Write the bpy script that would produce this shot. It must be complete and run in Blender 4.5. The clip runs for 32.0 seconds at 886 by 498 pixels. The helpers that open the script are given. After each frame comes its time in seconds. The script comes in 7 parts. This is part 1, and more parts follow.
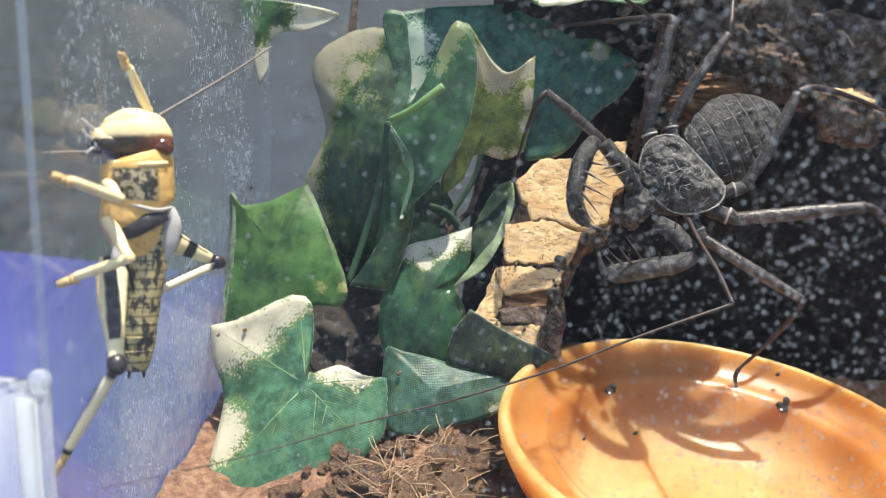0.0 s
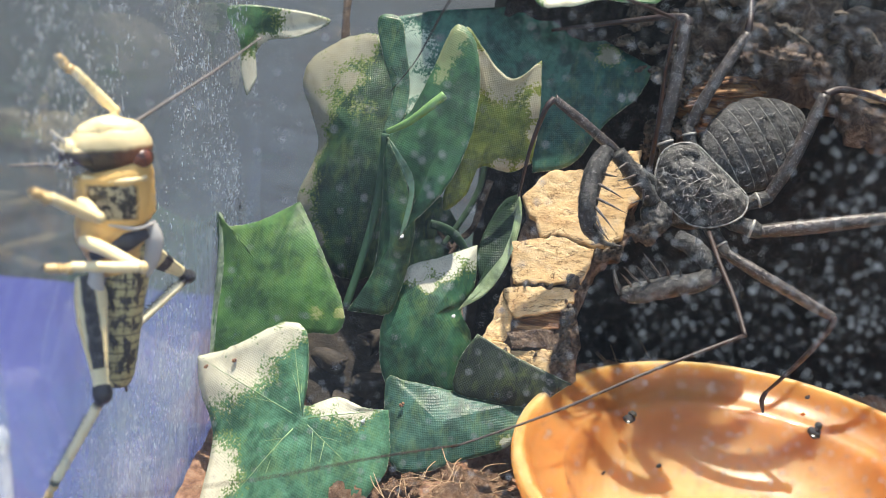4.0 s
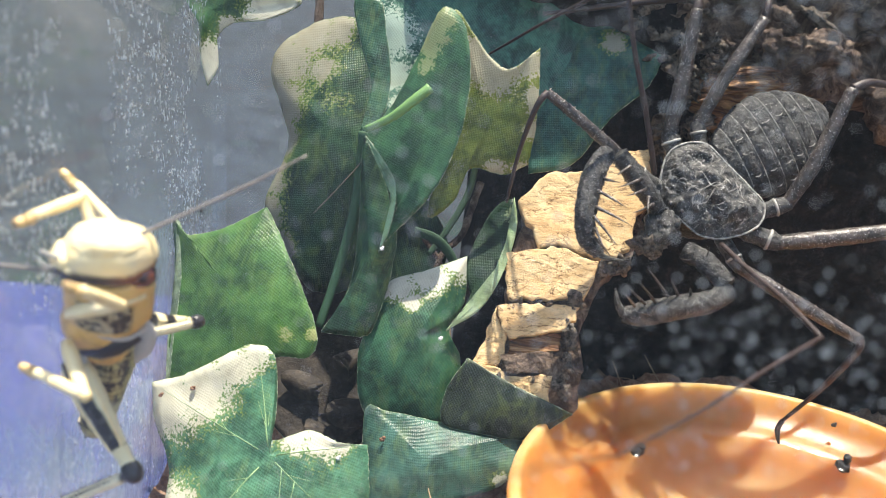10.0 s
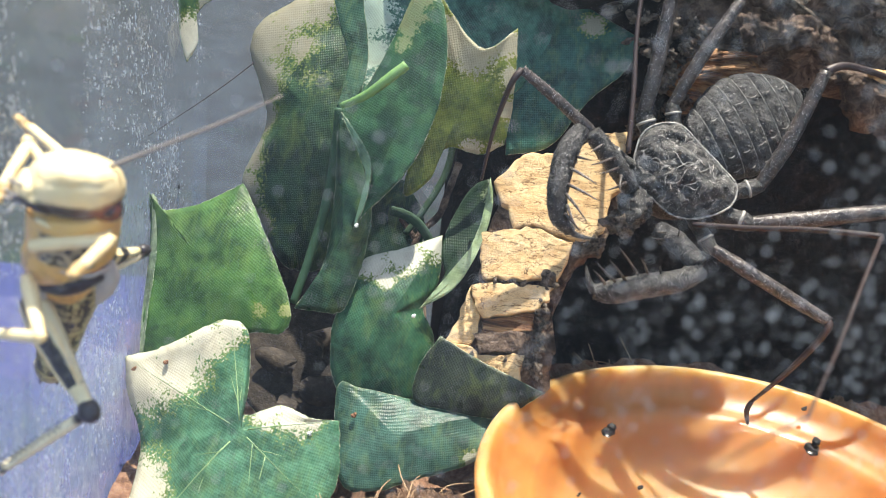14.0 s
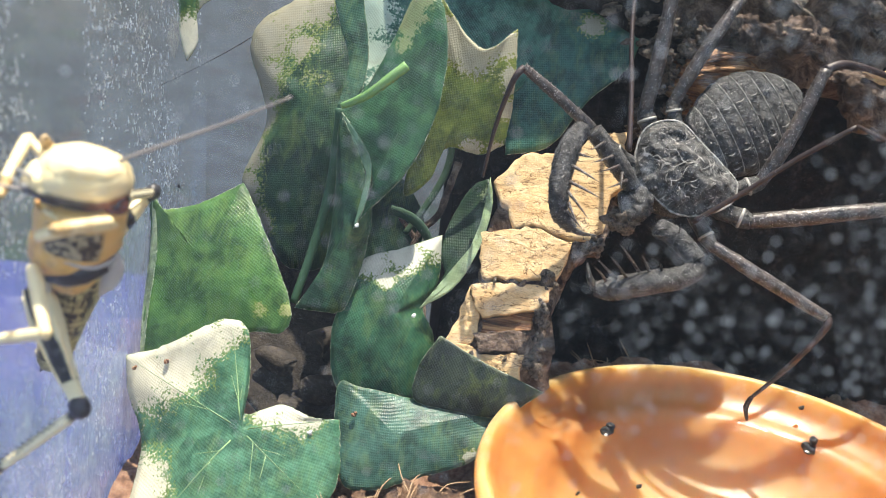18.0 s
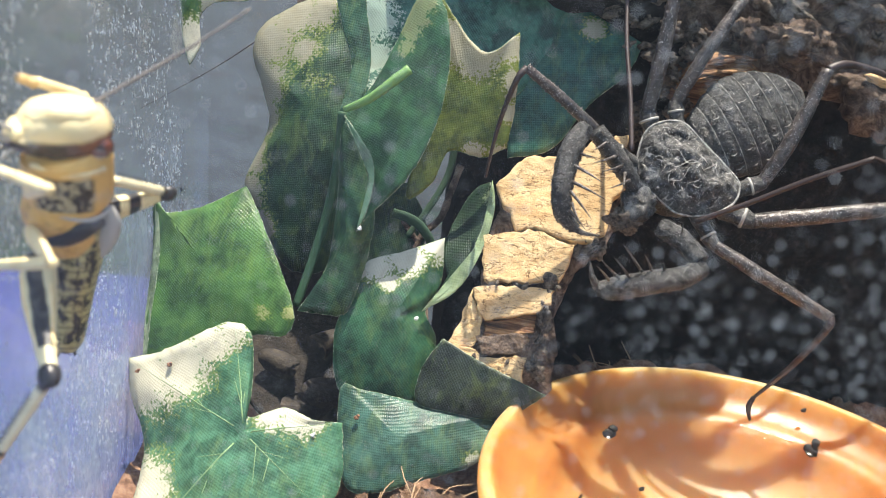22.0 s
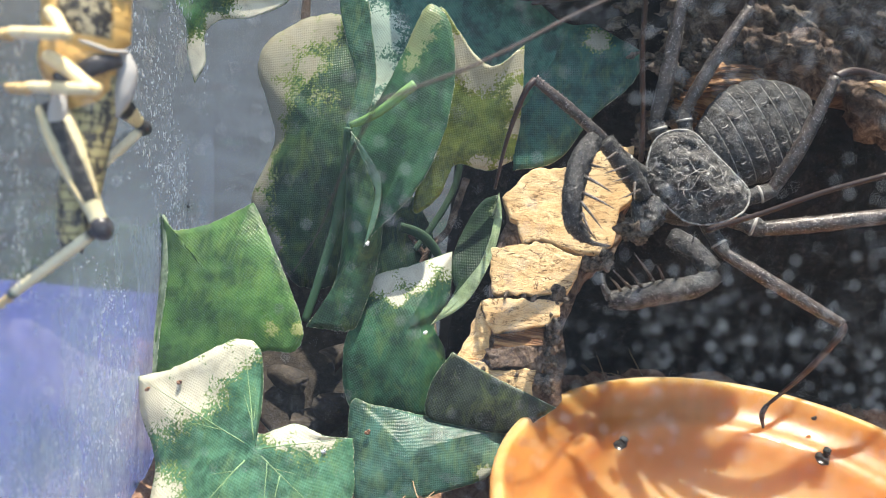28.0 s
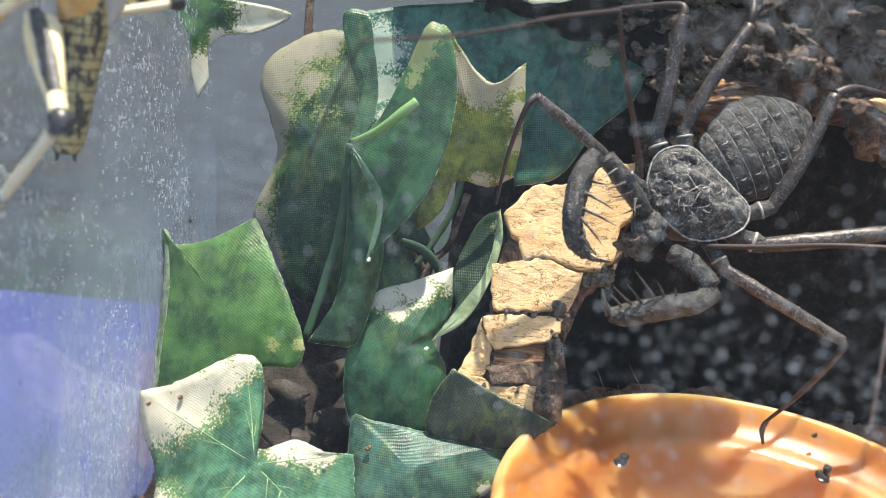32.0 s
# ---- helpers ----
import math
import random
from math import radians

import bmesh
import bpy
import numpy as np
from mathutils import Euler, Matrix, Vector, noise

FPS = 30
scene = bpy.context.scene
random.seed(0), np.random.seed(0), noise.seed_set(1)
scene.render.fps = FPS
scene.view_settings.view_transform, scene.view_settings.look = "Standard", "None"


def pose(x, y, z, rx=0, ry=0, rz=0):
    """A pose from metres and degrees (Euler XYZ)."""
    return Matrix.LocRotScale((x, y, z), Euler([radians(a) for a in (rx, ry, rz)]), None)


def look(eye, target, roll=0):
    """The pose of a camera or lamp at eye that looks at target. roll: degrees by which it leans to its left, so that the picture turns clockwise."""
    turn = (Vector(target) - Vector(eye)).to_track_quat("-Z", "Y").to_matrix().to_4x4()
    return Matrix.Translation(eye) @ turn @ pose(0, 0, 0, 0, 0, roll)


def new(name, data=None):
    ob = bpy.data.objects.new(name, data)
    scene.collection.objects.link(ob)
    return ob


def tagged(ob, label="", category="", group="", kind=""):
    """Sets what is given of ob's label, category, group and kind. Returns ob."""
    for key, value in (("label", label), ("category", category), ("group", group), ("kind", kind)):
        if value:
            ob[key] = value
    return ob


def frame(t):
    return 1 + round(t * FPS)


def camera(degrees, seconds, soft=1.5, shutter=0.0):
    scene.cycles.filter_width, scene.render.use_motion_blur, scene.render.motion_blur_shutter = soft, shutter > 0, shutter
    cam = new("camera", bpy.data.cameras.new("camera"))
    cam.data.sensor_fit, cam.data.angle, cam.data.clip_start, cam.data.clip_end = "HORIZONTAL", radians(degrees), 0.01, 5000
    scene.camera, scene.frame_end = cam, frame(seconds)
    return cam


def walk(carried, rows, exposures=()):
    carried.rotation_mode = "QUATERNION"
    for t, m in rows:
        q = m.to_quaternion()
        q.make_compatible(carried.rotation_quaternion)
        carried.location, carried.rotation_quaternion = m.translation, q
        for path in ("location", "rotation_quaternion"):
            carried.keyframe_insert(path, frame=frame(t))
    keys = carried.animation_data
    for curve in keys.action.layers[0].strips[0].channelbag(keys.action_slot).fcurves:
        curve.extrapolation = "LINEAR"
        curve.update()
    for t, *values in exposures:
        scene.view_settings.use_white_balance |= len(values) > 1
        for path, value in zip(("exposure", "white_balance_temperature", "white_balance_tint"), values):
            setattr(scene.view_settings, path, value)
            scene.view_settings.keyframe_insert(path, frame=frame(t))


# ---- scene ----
cam = camera(55, 32.0, soft=1.0)
PATH = [
    (0, 0.00012, -0.08966, 0.09451, 70.887, -5.293, 3.862),
    (0.5, -0.00024, -0.08946, 0.09272, 71.472, -4.641, 3.495),
    (1, 0.00007, -0.09039, 0.09061, 72.328, -4.065, 3.450),
    (1.5, 0.00005, -0.08968, 0.09234, 71.664, -3.849, 3.548),
    (2, -0.00061, -0.08956, 0.09135, 72.010, -3.860, 3.317),
    (2.5, -0.00036, -0.08918, 0.09343, 71.673, -3.968, 3.428),
    (3, -0.00089, -0.08601, 0.09332, 71.654, -4.169, 3.414),
    (3.5, -0.00187, -0.08195, 0.09310, 71.624, -4.362, 3.325),
    (5.5, -0.00242, -0.06563, 0.09191, 70.622, -4.328, 2.700),
    (6, -0.00304, -0.06177, 0.09186, 70.499, -4.337, 2.564),
    (6.5, -0.00425, -0.05884, 0.09186, 70.338, -4.632, 2.444),
    (7, -0.00434, -0.05885, 0.09187, 70.238, -4.755, 2.493),
    (7.5, -0.00468, -0.05890, 0.09206, 70.084, -4.637, 2.429),
    (8, -0.00507, -0.05915, 0.09160, 70.298, -4.696, 2.366),
    (8.5, -0.00483, -0.05896, 0.09180, 70.210, -4.752, 2.410),
    (9, -0.00443, -0.05908, 0.09216, 70.133, -4.793, 2.423),
    (9.5, -0.00409, -0.05896, 0.09252, 70.058, -4.701, 2.245),
    (10, -0.00327, -0.05909, 0.09186, 70.297, -4.726, 2.197),
    (10.5, -0.00251, -0.05930, 0.09098, 70.578, -4.786, 2.263),
    (11, -0.00164, -0.05952, 0.09078, 70.377, -5.064, 2.240),
    (11.5, -0.00100, -0.06035, 0.09018, 70.408, -5.443, 2.219),
    (12, 0.00008, -0.06019, 0.08953, 70.376, -5.580, 2.143),
    (12.5, -0.00007, -0.06029, 0.08918, 70.256, -5.657, 2.173),
    (13, 0.00000, -0.06000, 0.09000, 69.899, -5.637, 2.059),
    (13.5, 0.00001, -0.06024, 0.08974, 69.947, -5.792, 2.165),
    (14, 0.00019, -0.06025, 0.08976, 69.962, -5.698, 2.128),
    (14.5, -0.00042, -0.06040, 0.09003, 69.715, -5.636, 1.961),
    (16.5, -0.00014, -0.06026, 0.09038, 69.583, -5.811, 1.971),
    (17, 0.00015, -0.06050, 0.09019, 69.755, -5.736, 2.059),
    (17.5, -0.00053, -0.06048, 0.09062, 69.604, -5.849, 1.892),
    (18, -0.00050, -0.06051, 0.09051, 69.692, -5.861, 1.912),
    (18.5, -0.00054, -0.06070, 0.09040, 69.737, -5.836, 1.927),
    (19, -0.00054, -0.06070, 0.09017, 69.858, -5.824, 1.848),
    (19.5, -0.00056, -0.06071, 0.09078, 69.637, -5.842, 1.877),
    (20, -0.00039, -0.06050, 0.09067, 69.725, -5.890, 1.864),
    (20.5, 0.00002, -0.06049, 0.09094, 69.681, -6.002, 2.006),
    (21, -0.00043, -0.06042, 0.09130, 69.601, -5.999, 1.980),
    (21.5, -0.00076, -0.06053, 0.09141, 69.592, -6.009, 1.930),
    (22, -0.00096, -0.06069, 0.09066, 69.843, -5.819, 1.882),
    (22.5, -0.00078, -0.06078, 0.09030, 69.954, -5.369, 1.796),
    (23, -0.00060, -0.06122, 0.08957, 70.286, -4.807, 1.630),
    (23.5, -0.00067, -0.06114, 0.08974, 70.170, -4.679, 1.545),
    (24, -0.00058, -0.06102, 0.08936, 70.319, -4.891, 1.593),
    (24.5, -0.00090, -0.06109, 0.09010, 70.049, -5.027, 1.575),
    (25, -0.00077, -0.06124, 0.08987, 70.167, -4.916, 1.647),
    (25.5, -0.00113, -0.06114, 0.09003, 70.084, -4.944, 1.580),
    (27.5, -0.00205, -0.06038, 0.09237, 69.997, -5.097, 1.689),
    (28, -0.00210, -0.06057, 0.09150, 70.401, -4.955, 1.667),
    (28.5, -0.00226, -0.06071, 0.09189, 70.516, -4.992, 1.725),
    (29, -0.00247, -0.06071, 0.09206, 70.568, -4.801, 1.696),
    (29.5, -0.00264, -0.06089, 0.09197, 70.664, -4.879, 1.694),
    (30, -0.00243, -0.06059, 0.09238, 70.604, -4.911, 1.730),
    (30.5, -0.00240, -0.06063, 0.09240, 70.793, -4.892, 1.730),
    (31, -0.00236, -0.06050, 0.09304, 70.688, -5.021, 1.821),
    (31.5, -0.00256, -0.06045, 0.09309, 70.849, -5.192, 1.795),
    (32, -0.00226, -0.06042, 0.09308, 70.850, -5.150, 1.813),
]
cam.data.dof.use_dof, cam.data.dof.focus_distance, cam.data.dof.aperture_fstop = True, 0.149, 23.0
walk(cam, [(r[0], pose(*r[1:])) for r in PATH], [(0, 1.05, 7450, 9), (3.5, 1.07, 7450, 9), (5.5, 1.34, 7450, 9), (32, 1.34, 7450, 9)])

# ---- light ----
SUN_WAY = Vector((0.07, 0.115, 0.985)).normalized()
world = bpy.data.worlds.new("sky")
scene.world = world
world.use_nodes = True
wn = world.node_tree.nodes
sky = wn.new("ShaderNodeTexSky")
sky.sky_type, sky.sun_disc = "NISHITA", False
sky.sun_elevation = math.asin(SUN_WAY.z)
sky.sun_rotation = math.atan2(SUN_WAY.x, SUN_WAY.y)
world.node_tree.links.new(sky.outputs[0], wn["Background"].inputs[0])
wn["Background"].inputs[1].default_value = 0.15
sun = new("sun", bpy.data.lights.new("sun", "SUN"))
sun.data.energy, sun.data.angle, sun.data.color = 4.0, radians(0.8), (1.0, 0.985, 0.955)
sun.matrix_world = look(SUN_WAY, (0, 0, 0))


# ---- materials ----
class Mat:
    """A small builder for procedural materials."""

    def __init__(self, name):
        self.m = bpy.data.materials.new(name)
        self.m.use_nodes = True
        self.t = self.m.node_tree
        self.n, self.l = self.t.nodes, self.t.links
        self.b = self.n["Principled BSDF"]
        self.co = self.n.new("ShaderNodeTexCoord").outputs["Object"]

    def link(self, a, b):
        self.l.new(a, b)

    def noise(self, scale, detail=4.0, rough=0.6, stretch=None, warp=0.0):
        n = self.n.new("ShaderNodeTexNoise")
        n.inputs["Scale"].default_value = scale
        n.inputs["Detail"].default_value = detail
        n.inputs["Roughness"].default_value = rough
        n.inputs["Distortion"].default_value = warp
        self.link(self.scaled(stretch) if stretch else self.co, n.inputs["Vector"])
        return n.outputs["Fac"]

    def scaled(self, s):
        m = self.n.new("ShaderNodeMapping")
        m.inputs["Scale"].default_value = s
        self.link(self.co, m.inputs["Vector"])
        return m.outputs[0]

    def voronoi(self, scale, feature="F1", stretch=None, out="Distance"):
        n = self.n.new("ShaderNodeTexVoronoi")
        n.feature = feature
        n.inputs["Scale"].default_value = scale
        self.link(self.scaled(stretch) if stretch else self.co, n.inputs["Vector"])
        return n.outputs[out]

    def wave(self, scale, axis="X", warp=0.0):
        n = self.n.new("ShaderNodeTexWave")
        n.bands_direction = axis
        n.inputs["Scale"].default_value = scale
        n.inputs["Distortion"].default_value = warp
        self.link(self.co, n.inputs["Vector"])
        return n.outputs["Fac"]

    def ramp(self, fac, stops, smooth=False):
        r = self.n.new("ShaderNodeValToRGB")
        if smooth:
            r.color_ramp.interpolation = "EASE"
        el = r.color_ramp.elements
        while len(el) < len(stops):
            el.new(0.5)
        for e, (p, c) in zip(el, stops):
            e.position = p
            e.color = (c, c, c, 1) if isinstance(c, (int, float)) else (*c, 1)
        self.link(fac, r.inputs[0])
        return r.outputs[0]

    def mix(self, fac, a, b, blend="MIX"):
        x = self.n.new("ShaderNodeMix")
        x.data_type, x.blend_type = "RGBA", blend
        for value, k in ((fac, 0), (a, 6), (b, 7)):
            socket = x.inputs[k]
            if isinstance(value, (int, float)):
                socket.default_value = value if k == 0 else (value, value, value, 1)
            elif isinstance(value, tuple):
                socket.default_value = (*value, 1)
            else:
                self.link(value, socket)
        return x.outputs[2]

    def math(self, op, a, b=0.0):
        x = self.n.new("ShaderNodeMath")
        x.operation = op
        for value, socket in ((a, x.inputs[0]), (b, x.inputs[1])):
            if isinstance(value, (int, float)):
                socket.default_value = value
            else:
                self.link(value, socket)
        return x.outputs[0]

    def color(self, c):
        if isinstance(c, tuple):
            self.b.inputs["Base Color"].default_value = (*c, 1)
        else:
            self.link(c, self.b.inputs["Base Color"])
        return self

    def set(self, rough=0.6, metal=0.0, **more):
        if isinstance(rough, (int, float)):
            self.b.inputs["Roughness"].default_value = rough
        else:
            self.link(rough, self.b.inputs["Roughness"])
        self.b.inputs["Metallic"].default_value = metal
        for k, v in more.items():
            self.b.inputs[k.replace("_", " ")].default_value = v
        return self

    def bump(self, height, strength=0.5, distance=0.0005):
        x = self.n.new("ShaderNodeBump")
        x.inputs["Strength"].default_value = strength
        x.inputs["Distance"].default_value = distance
        self.link(height, x.inputs["Height"])
        last = self.b.inputs["Normal"]
        if last.is_linked:
            self.link(last.links[0].from_socket, x.inputs["Normal"])
        self.link(x.outputs[0], last)
        return self

    def translucent(self, c, amount):
        """Lets light through a thin sheet."""
        tr = self.n.new("ShaderNodeBsdfTranslucent")
        mx = self.n.new("ShaderNodeMixShader")
        if isinstance(c, tuple):
            tr.inputs[0].default_value = (*c, 1)
        else:
            self.link(c, tr.inputs[0])
        mx.inputs[0].default_value = amount
        out = self.n["Material Output"].inputs[0]
        self.link(self.b.outputs[0], mx.inputs[1])
        self.link(tr.outputs[0], mx.inputs[2])
        self.link(mx.outputs[0], out)
        return self

    def clear(self, amount):
        """Mixes in plain transparency; amount may be a socket."""
        tr = self.n.new("ShaderNodeBsdfTransparent")
        mx = self.n.new("ShaderNodeMixShader")
        if isinstance(amount, (int, float)):
            mx.inputs[0].default_value = amount
        else:
            self.link(amount, mx.inputs[0])
        self.link(self.b.outputs[0], mx.inputs[1])
        self.link(tr.outputs[0], mx.inputs[2])
        self.link(mx.outputs[0], self.n["Material Output"].inputs[0])
        return self


def leaf_material(name, dark, light, cream, edge, patches, seed, weave):
    """Printed polyester ivy: woven cloth, green with cream patches; patches: centres and radii in metres."""
    dark, light = (tuple(1.28 * c for c in tone) for tone in (dark, light))
    m = Mat(name)
    blot = m.noise(330 + seed * 5, 8, 0.72, warp=0.6)
    fine = m.noise(2400, 3, 0.6)
    turned = m.n.new("ShaderNodeMapping")
    turned.inputs["Rotation"].default_value = (0, radians(17 + seed * 31), 0)
    m.link(m.co, turned.inputs["Vector"])
    col = m.mix(m.ramp(m.noise(300 + seed * 9, 8, 0.75), [(0.34, 0.0), (0.66, 1.0)]), dark, light)
    deep = m.ramp(m.noise(170 + seed * 4, 5, 0.65), [(0.40, 0.75), (0.56, 0.0)])
    col = m.mix(deep, col, m.mix(0.62, dark, (0.004, 0.012, 0.010)))
    streak = m.ramp(m.noise(150, 6, 0.75, (2.5, 1, 1.2), 0.5), [(0.48, 0.0), (0.72, 0.6)])
    col = m.mix(streak, col, m.mix(0.55, light, edge))
    if patches:
        key = None
        for centre, radius in patches:
            d = m.n.new("ShaderNodeVectorMath")
            d.operation = "DISTANCE"
            m.link(m.co, d.inputs[0])
            d.inputs[1].default_value = centre
            k = m.math("SUBTRACT", 1.0, m.math("DIVIDE", d.outputs["Value"], radius))
            key = k if key is None else m.math("MAXIMUM", key, k)
        key = m.math("ADD", key, m.math("MULTIPLY", m.math("SUBTRACT", blot, 0.5), 1.9))
        key = m.math("ADD", key, m.math("MULTIPLY", m.math("SUBTRACT", fine, 0.5), 2.0))
        key = m.math("ADD", m.math("MULTIPLY", key, 0.5), 0.5)
        col = m.mix(m.ramp(key, [(0.36, 0.0), (0.46, 0.75), (0.56, 0.0)]), col, edge)
        col = m.mix(m.ramp(key, [(0.49, 0.0), (0.55, 1.0)]), col, m.mix(m.ramp(blot, [(0.5, 0.0), (0.8, 1.0)]), cream, m.mix(0.6, cream, (0.25, 0.2, 0.1))))
    weave_a, weave_b = m.wave(weave, "X", 0.6), m.wave(weave, "Z", 0.6)
    for socket in (weave_a, weave_b):
        m.link(turned.outputs[0], socket.node.inputs["Vector"])
    thread = m.math("ADD", m.math("MULTIPLY", weave_a, weave_b), m.math("MULTIPLY", m.math("SUBTRACT", 1.0, weave_a), m.math("SUBTRACT", 1.0, weave_b)))
    # weave shade and highlights put into colour: dark gaps, pale thread crowns
    col = m.mix(m.ramp(thread, [(0.12, 0.11), (0.5, 0.0), (0.9, 0.0)]), col, m.mix(0.8, col, (0.0, 0.0, 0.0)))
    col = m.mix(m.ramp(thread, [(0.62, 0.0), (0.95, 0.16)]), col, m.mix(0.18, col, (0.8, 0.85, 0.75)))
    m.color(col).set(m.ramp(m.noise(260, 4), [(0.3, 0.25), (0.7, 0.5)]), Specular_IOR_Level=0.55)
    m.bump(thread, 0.42, 0.00013)
    m.bump(m.noise(500, 4), 0.3, 0.0005)
    m.translucent(col, 0.42)
    return m.m


M = {}
GREEN, PALE, CREAM, EDGE = (0.020, 0.082, 0.032), (0.07, 0.20, 0.07), (0.82, 0.79, 0.63), (0.28, 0.36, 0.06)
TEAL, TEAL2 = (0.016, 0.080, 0.058), (0.065, 0.23, 0.16)

m = Mat("frayed cloth edge")
m.color(m.mix(m.ramp(m.noise(1900, 3), [(0.46, 0.0), (0.62, 1.0)]), (0.05, 0.12, 0.05), (0.46, 0.50, 0.36))).set(0.7)
M["hem"] = m.m
m = Mat("pale folded cloth")
m.color(m.mix(m.noise(500, 5), (0.022, 0.075, 0.038), (0.060, 0.145, 0.075))).set(0.55).translucent((0.07, 0.16, 0.08), 0.3)
M["fold"] = m.m
m = Mat("printed vein")
m.color(m.mix(m.noise(990), (0.16, 0.32, 0.13), (0.34, 0.48, 0.24))).set(0.5)
M["vein"] = m.m
m = Mat("green plastic stem")
m.color(m.mix(m.noise(400), (0.012, 0.036, 0.02), (0.026, 0.068, 0.034))).set(0.85).bump(m.noise(1650), 0.3, 0.0003)
M["stem"] = m.m
m = Mat("pale green plastic stalk")
m.color(m.mix(m.noise(660), (0.10, 0.24, 0.055), (0.18, 0.32, 0.12))).set(0.6).bump(m.noise(2310), 0.3, 0.0002)
M["stalk"] = m.m

m = Mat("cork face")
grain = m.noise(260, 8, 0.72, (0.8, 1, 1.4), 0.5)
base = m.ramp(grain, [(0.28, (0.44, 0.25, 0.105)), (0.46, (0.66, 0.44, 0.215)), (0.66, (0.80, 0.60, 0.34))])
pores = m.ramp(m.noise(1500, 6, 0.75, (0.4, 1, 1.6), 0.8), [(0.36, 0.55), (0.46, 0.0)])
base = m.mix(pores, base, (0.24, 0.13, 0.055))
crack = m.ramp(m.noise(210, 5, 0.65, (0.55, 1, 1.9), 0.5), [(0.487, 1.0), (0.499, 0.0), (0.503, 0.0), (0.512, 1.0)])
gate = m.ramp(m.noise(330, 2, 0.5), [(0.52, 0.0), (0.62, 1.0)])
crack = m.math("MAXIMUM", crack, gate)
m.color(m.mix(crack, (0.12, 0.06, 0.025), base)).set(0.85)
m.bump(crack, 0.5, 0.0005).bump(m.noise(1100, 7, 0.8, (0.5, 1, 1.6), 0.8), 0.6, 0.0005).bump(m.noise(3630, 4), 0.5, 0.0003)
M["cork"] = m.m
m = Mat("dark bark")
big = m.noise(250, 9, 0.75, warp=0.8)
m.color(m.ramp(big, [(0.3, (0.022, 0.015, 0.012)), (0.47, (0.12, 0.08, 0.06)), (0.58, (0.31, 0.22, 0.16)), (0.72, (0.58, 0.47, 0.37))])).set(0.9)
m.bump(m.noise(790, 7, 0.75), 1.0, 0.002).bump(m.noise(2970, 4), 0.7, 0.0008)
M["bark"] = m.m
m = Mat("grey grit and crumbs")
g = m.voronoi(1500)
m.color(m.mix(m.ramp(m.noise(900, 7, 0.75), [(0.38, 0.0), (0.62, 1.0)]), (0.02, 0.016, 0.014), (0.27, 0.215, 0.165))).set(0.9)
m.bump(g, -1.0, 0.0006).bump(m.noise(2400, 5, 0.75), 1.0, 0.0008)
M["grit"] = m.m
m = Mat("red brown wood")
fib = m.noise(170, 7, 0.7, (0.45, 2, 7), 0.6)
m.color(m.ramp(fib, [(0.34, (0.03, 0.013, 0.007)), (0.48, (0.20, 0.085, 0.034)), (0.64, (0.52, 0.29, 0.13))])).set(0.7)
m.bump(fib, 1.0, 0.0015)
M["wood"] = m.m
m = Mat("black peat wall")
m.color(m.ramp(m.noise(430, 8, 0.75), [(0.3, (0.004, 0.003, 0.0025)), (0.55, (0.016, 0.011, 0.009)), (0.75, (0.08, 0.055, 0.042))])).set(0.95)
m.bump(m.noise(990, 7, 0.75), 1.0, 0.003)
M["peat"] = m.m
m = Mat("coir soil")
m.color(m.ramp(m.noise(560, 8, 0.7), [(0.3, (0.11, 0.052, 0.032)), (0.5, (0.34, 0.18, 0.11)), (0.7, (0.56, 0.36, 0.23))])).set(0.92)
m.bump(m.noise(1390, 6, 0.75), 0.9, 0.0015)
M["soil"] = m.m
m = Mat("coir chunk")
m.color(m.ramp(m.noise(990, 6, 0.7), [(0.3, (0.13, 0.062, 0.034)), (0.55, (0.36, 0.19, 0.11)), (0.75, (0.55, 0.35, 0.22))])).set(0.9)
m.bump(m.noise(2970, 5, 0.75), 0.8, 0.0008)
M["chunk"] = m.m
m = Mat("coir lump")
m.color(m.ramp(m.noise(3.2, 9, 0.75), [(0.3, (0.18, 0.085, 0.05)), (0.48, (0.48, 0.28, 0.17)), (0.66, (0.70, 0.48, 0.32))])).set(0.9)
m.bump(m.noise(5, 8, 0.8), 1.0, 0.6)
M["lump"] = m.m
m = Mat("coir fibre")
m.color(m.mix(m.noise(120, 3), (0.26, 0.15, 0.085), (0.52, 0.37, 0.22))).set(0.6)
M["fibre"] = m.m
# litter browns cut to near-black so that they carry the low shade
m = Mat("dry brown leaf, shade painted in")
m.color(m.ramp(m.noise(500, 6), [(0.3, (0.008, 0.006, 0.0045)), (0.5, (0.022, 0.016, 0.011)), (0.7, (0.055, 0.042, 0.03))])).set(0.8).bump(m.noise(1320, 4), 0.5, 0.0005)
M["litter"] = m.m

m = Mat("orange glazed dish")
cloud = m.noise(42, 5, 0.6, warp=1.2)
# floor and rim paler, wall deeper: the bowl's shading painted into its glaze
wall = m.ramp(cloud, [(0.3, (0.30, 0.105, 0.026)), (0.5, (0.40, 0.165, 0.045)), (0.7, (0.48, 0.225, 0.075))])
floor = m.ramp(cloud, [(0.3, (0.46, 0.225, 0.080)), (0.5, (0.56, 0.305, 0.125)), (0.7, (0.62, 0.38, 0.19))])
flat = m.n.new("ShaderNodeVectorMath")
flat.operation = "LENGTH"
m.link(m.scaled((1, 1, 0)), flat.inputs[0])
from_axis = m.math("ADD", m.math("MULTIPLY", flat.outputs["Value"], 20.0), m.math("MULTIPLY", m.math("SUBTRACT", m.noise(70, 4), 0.5), 0.12))
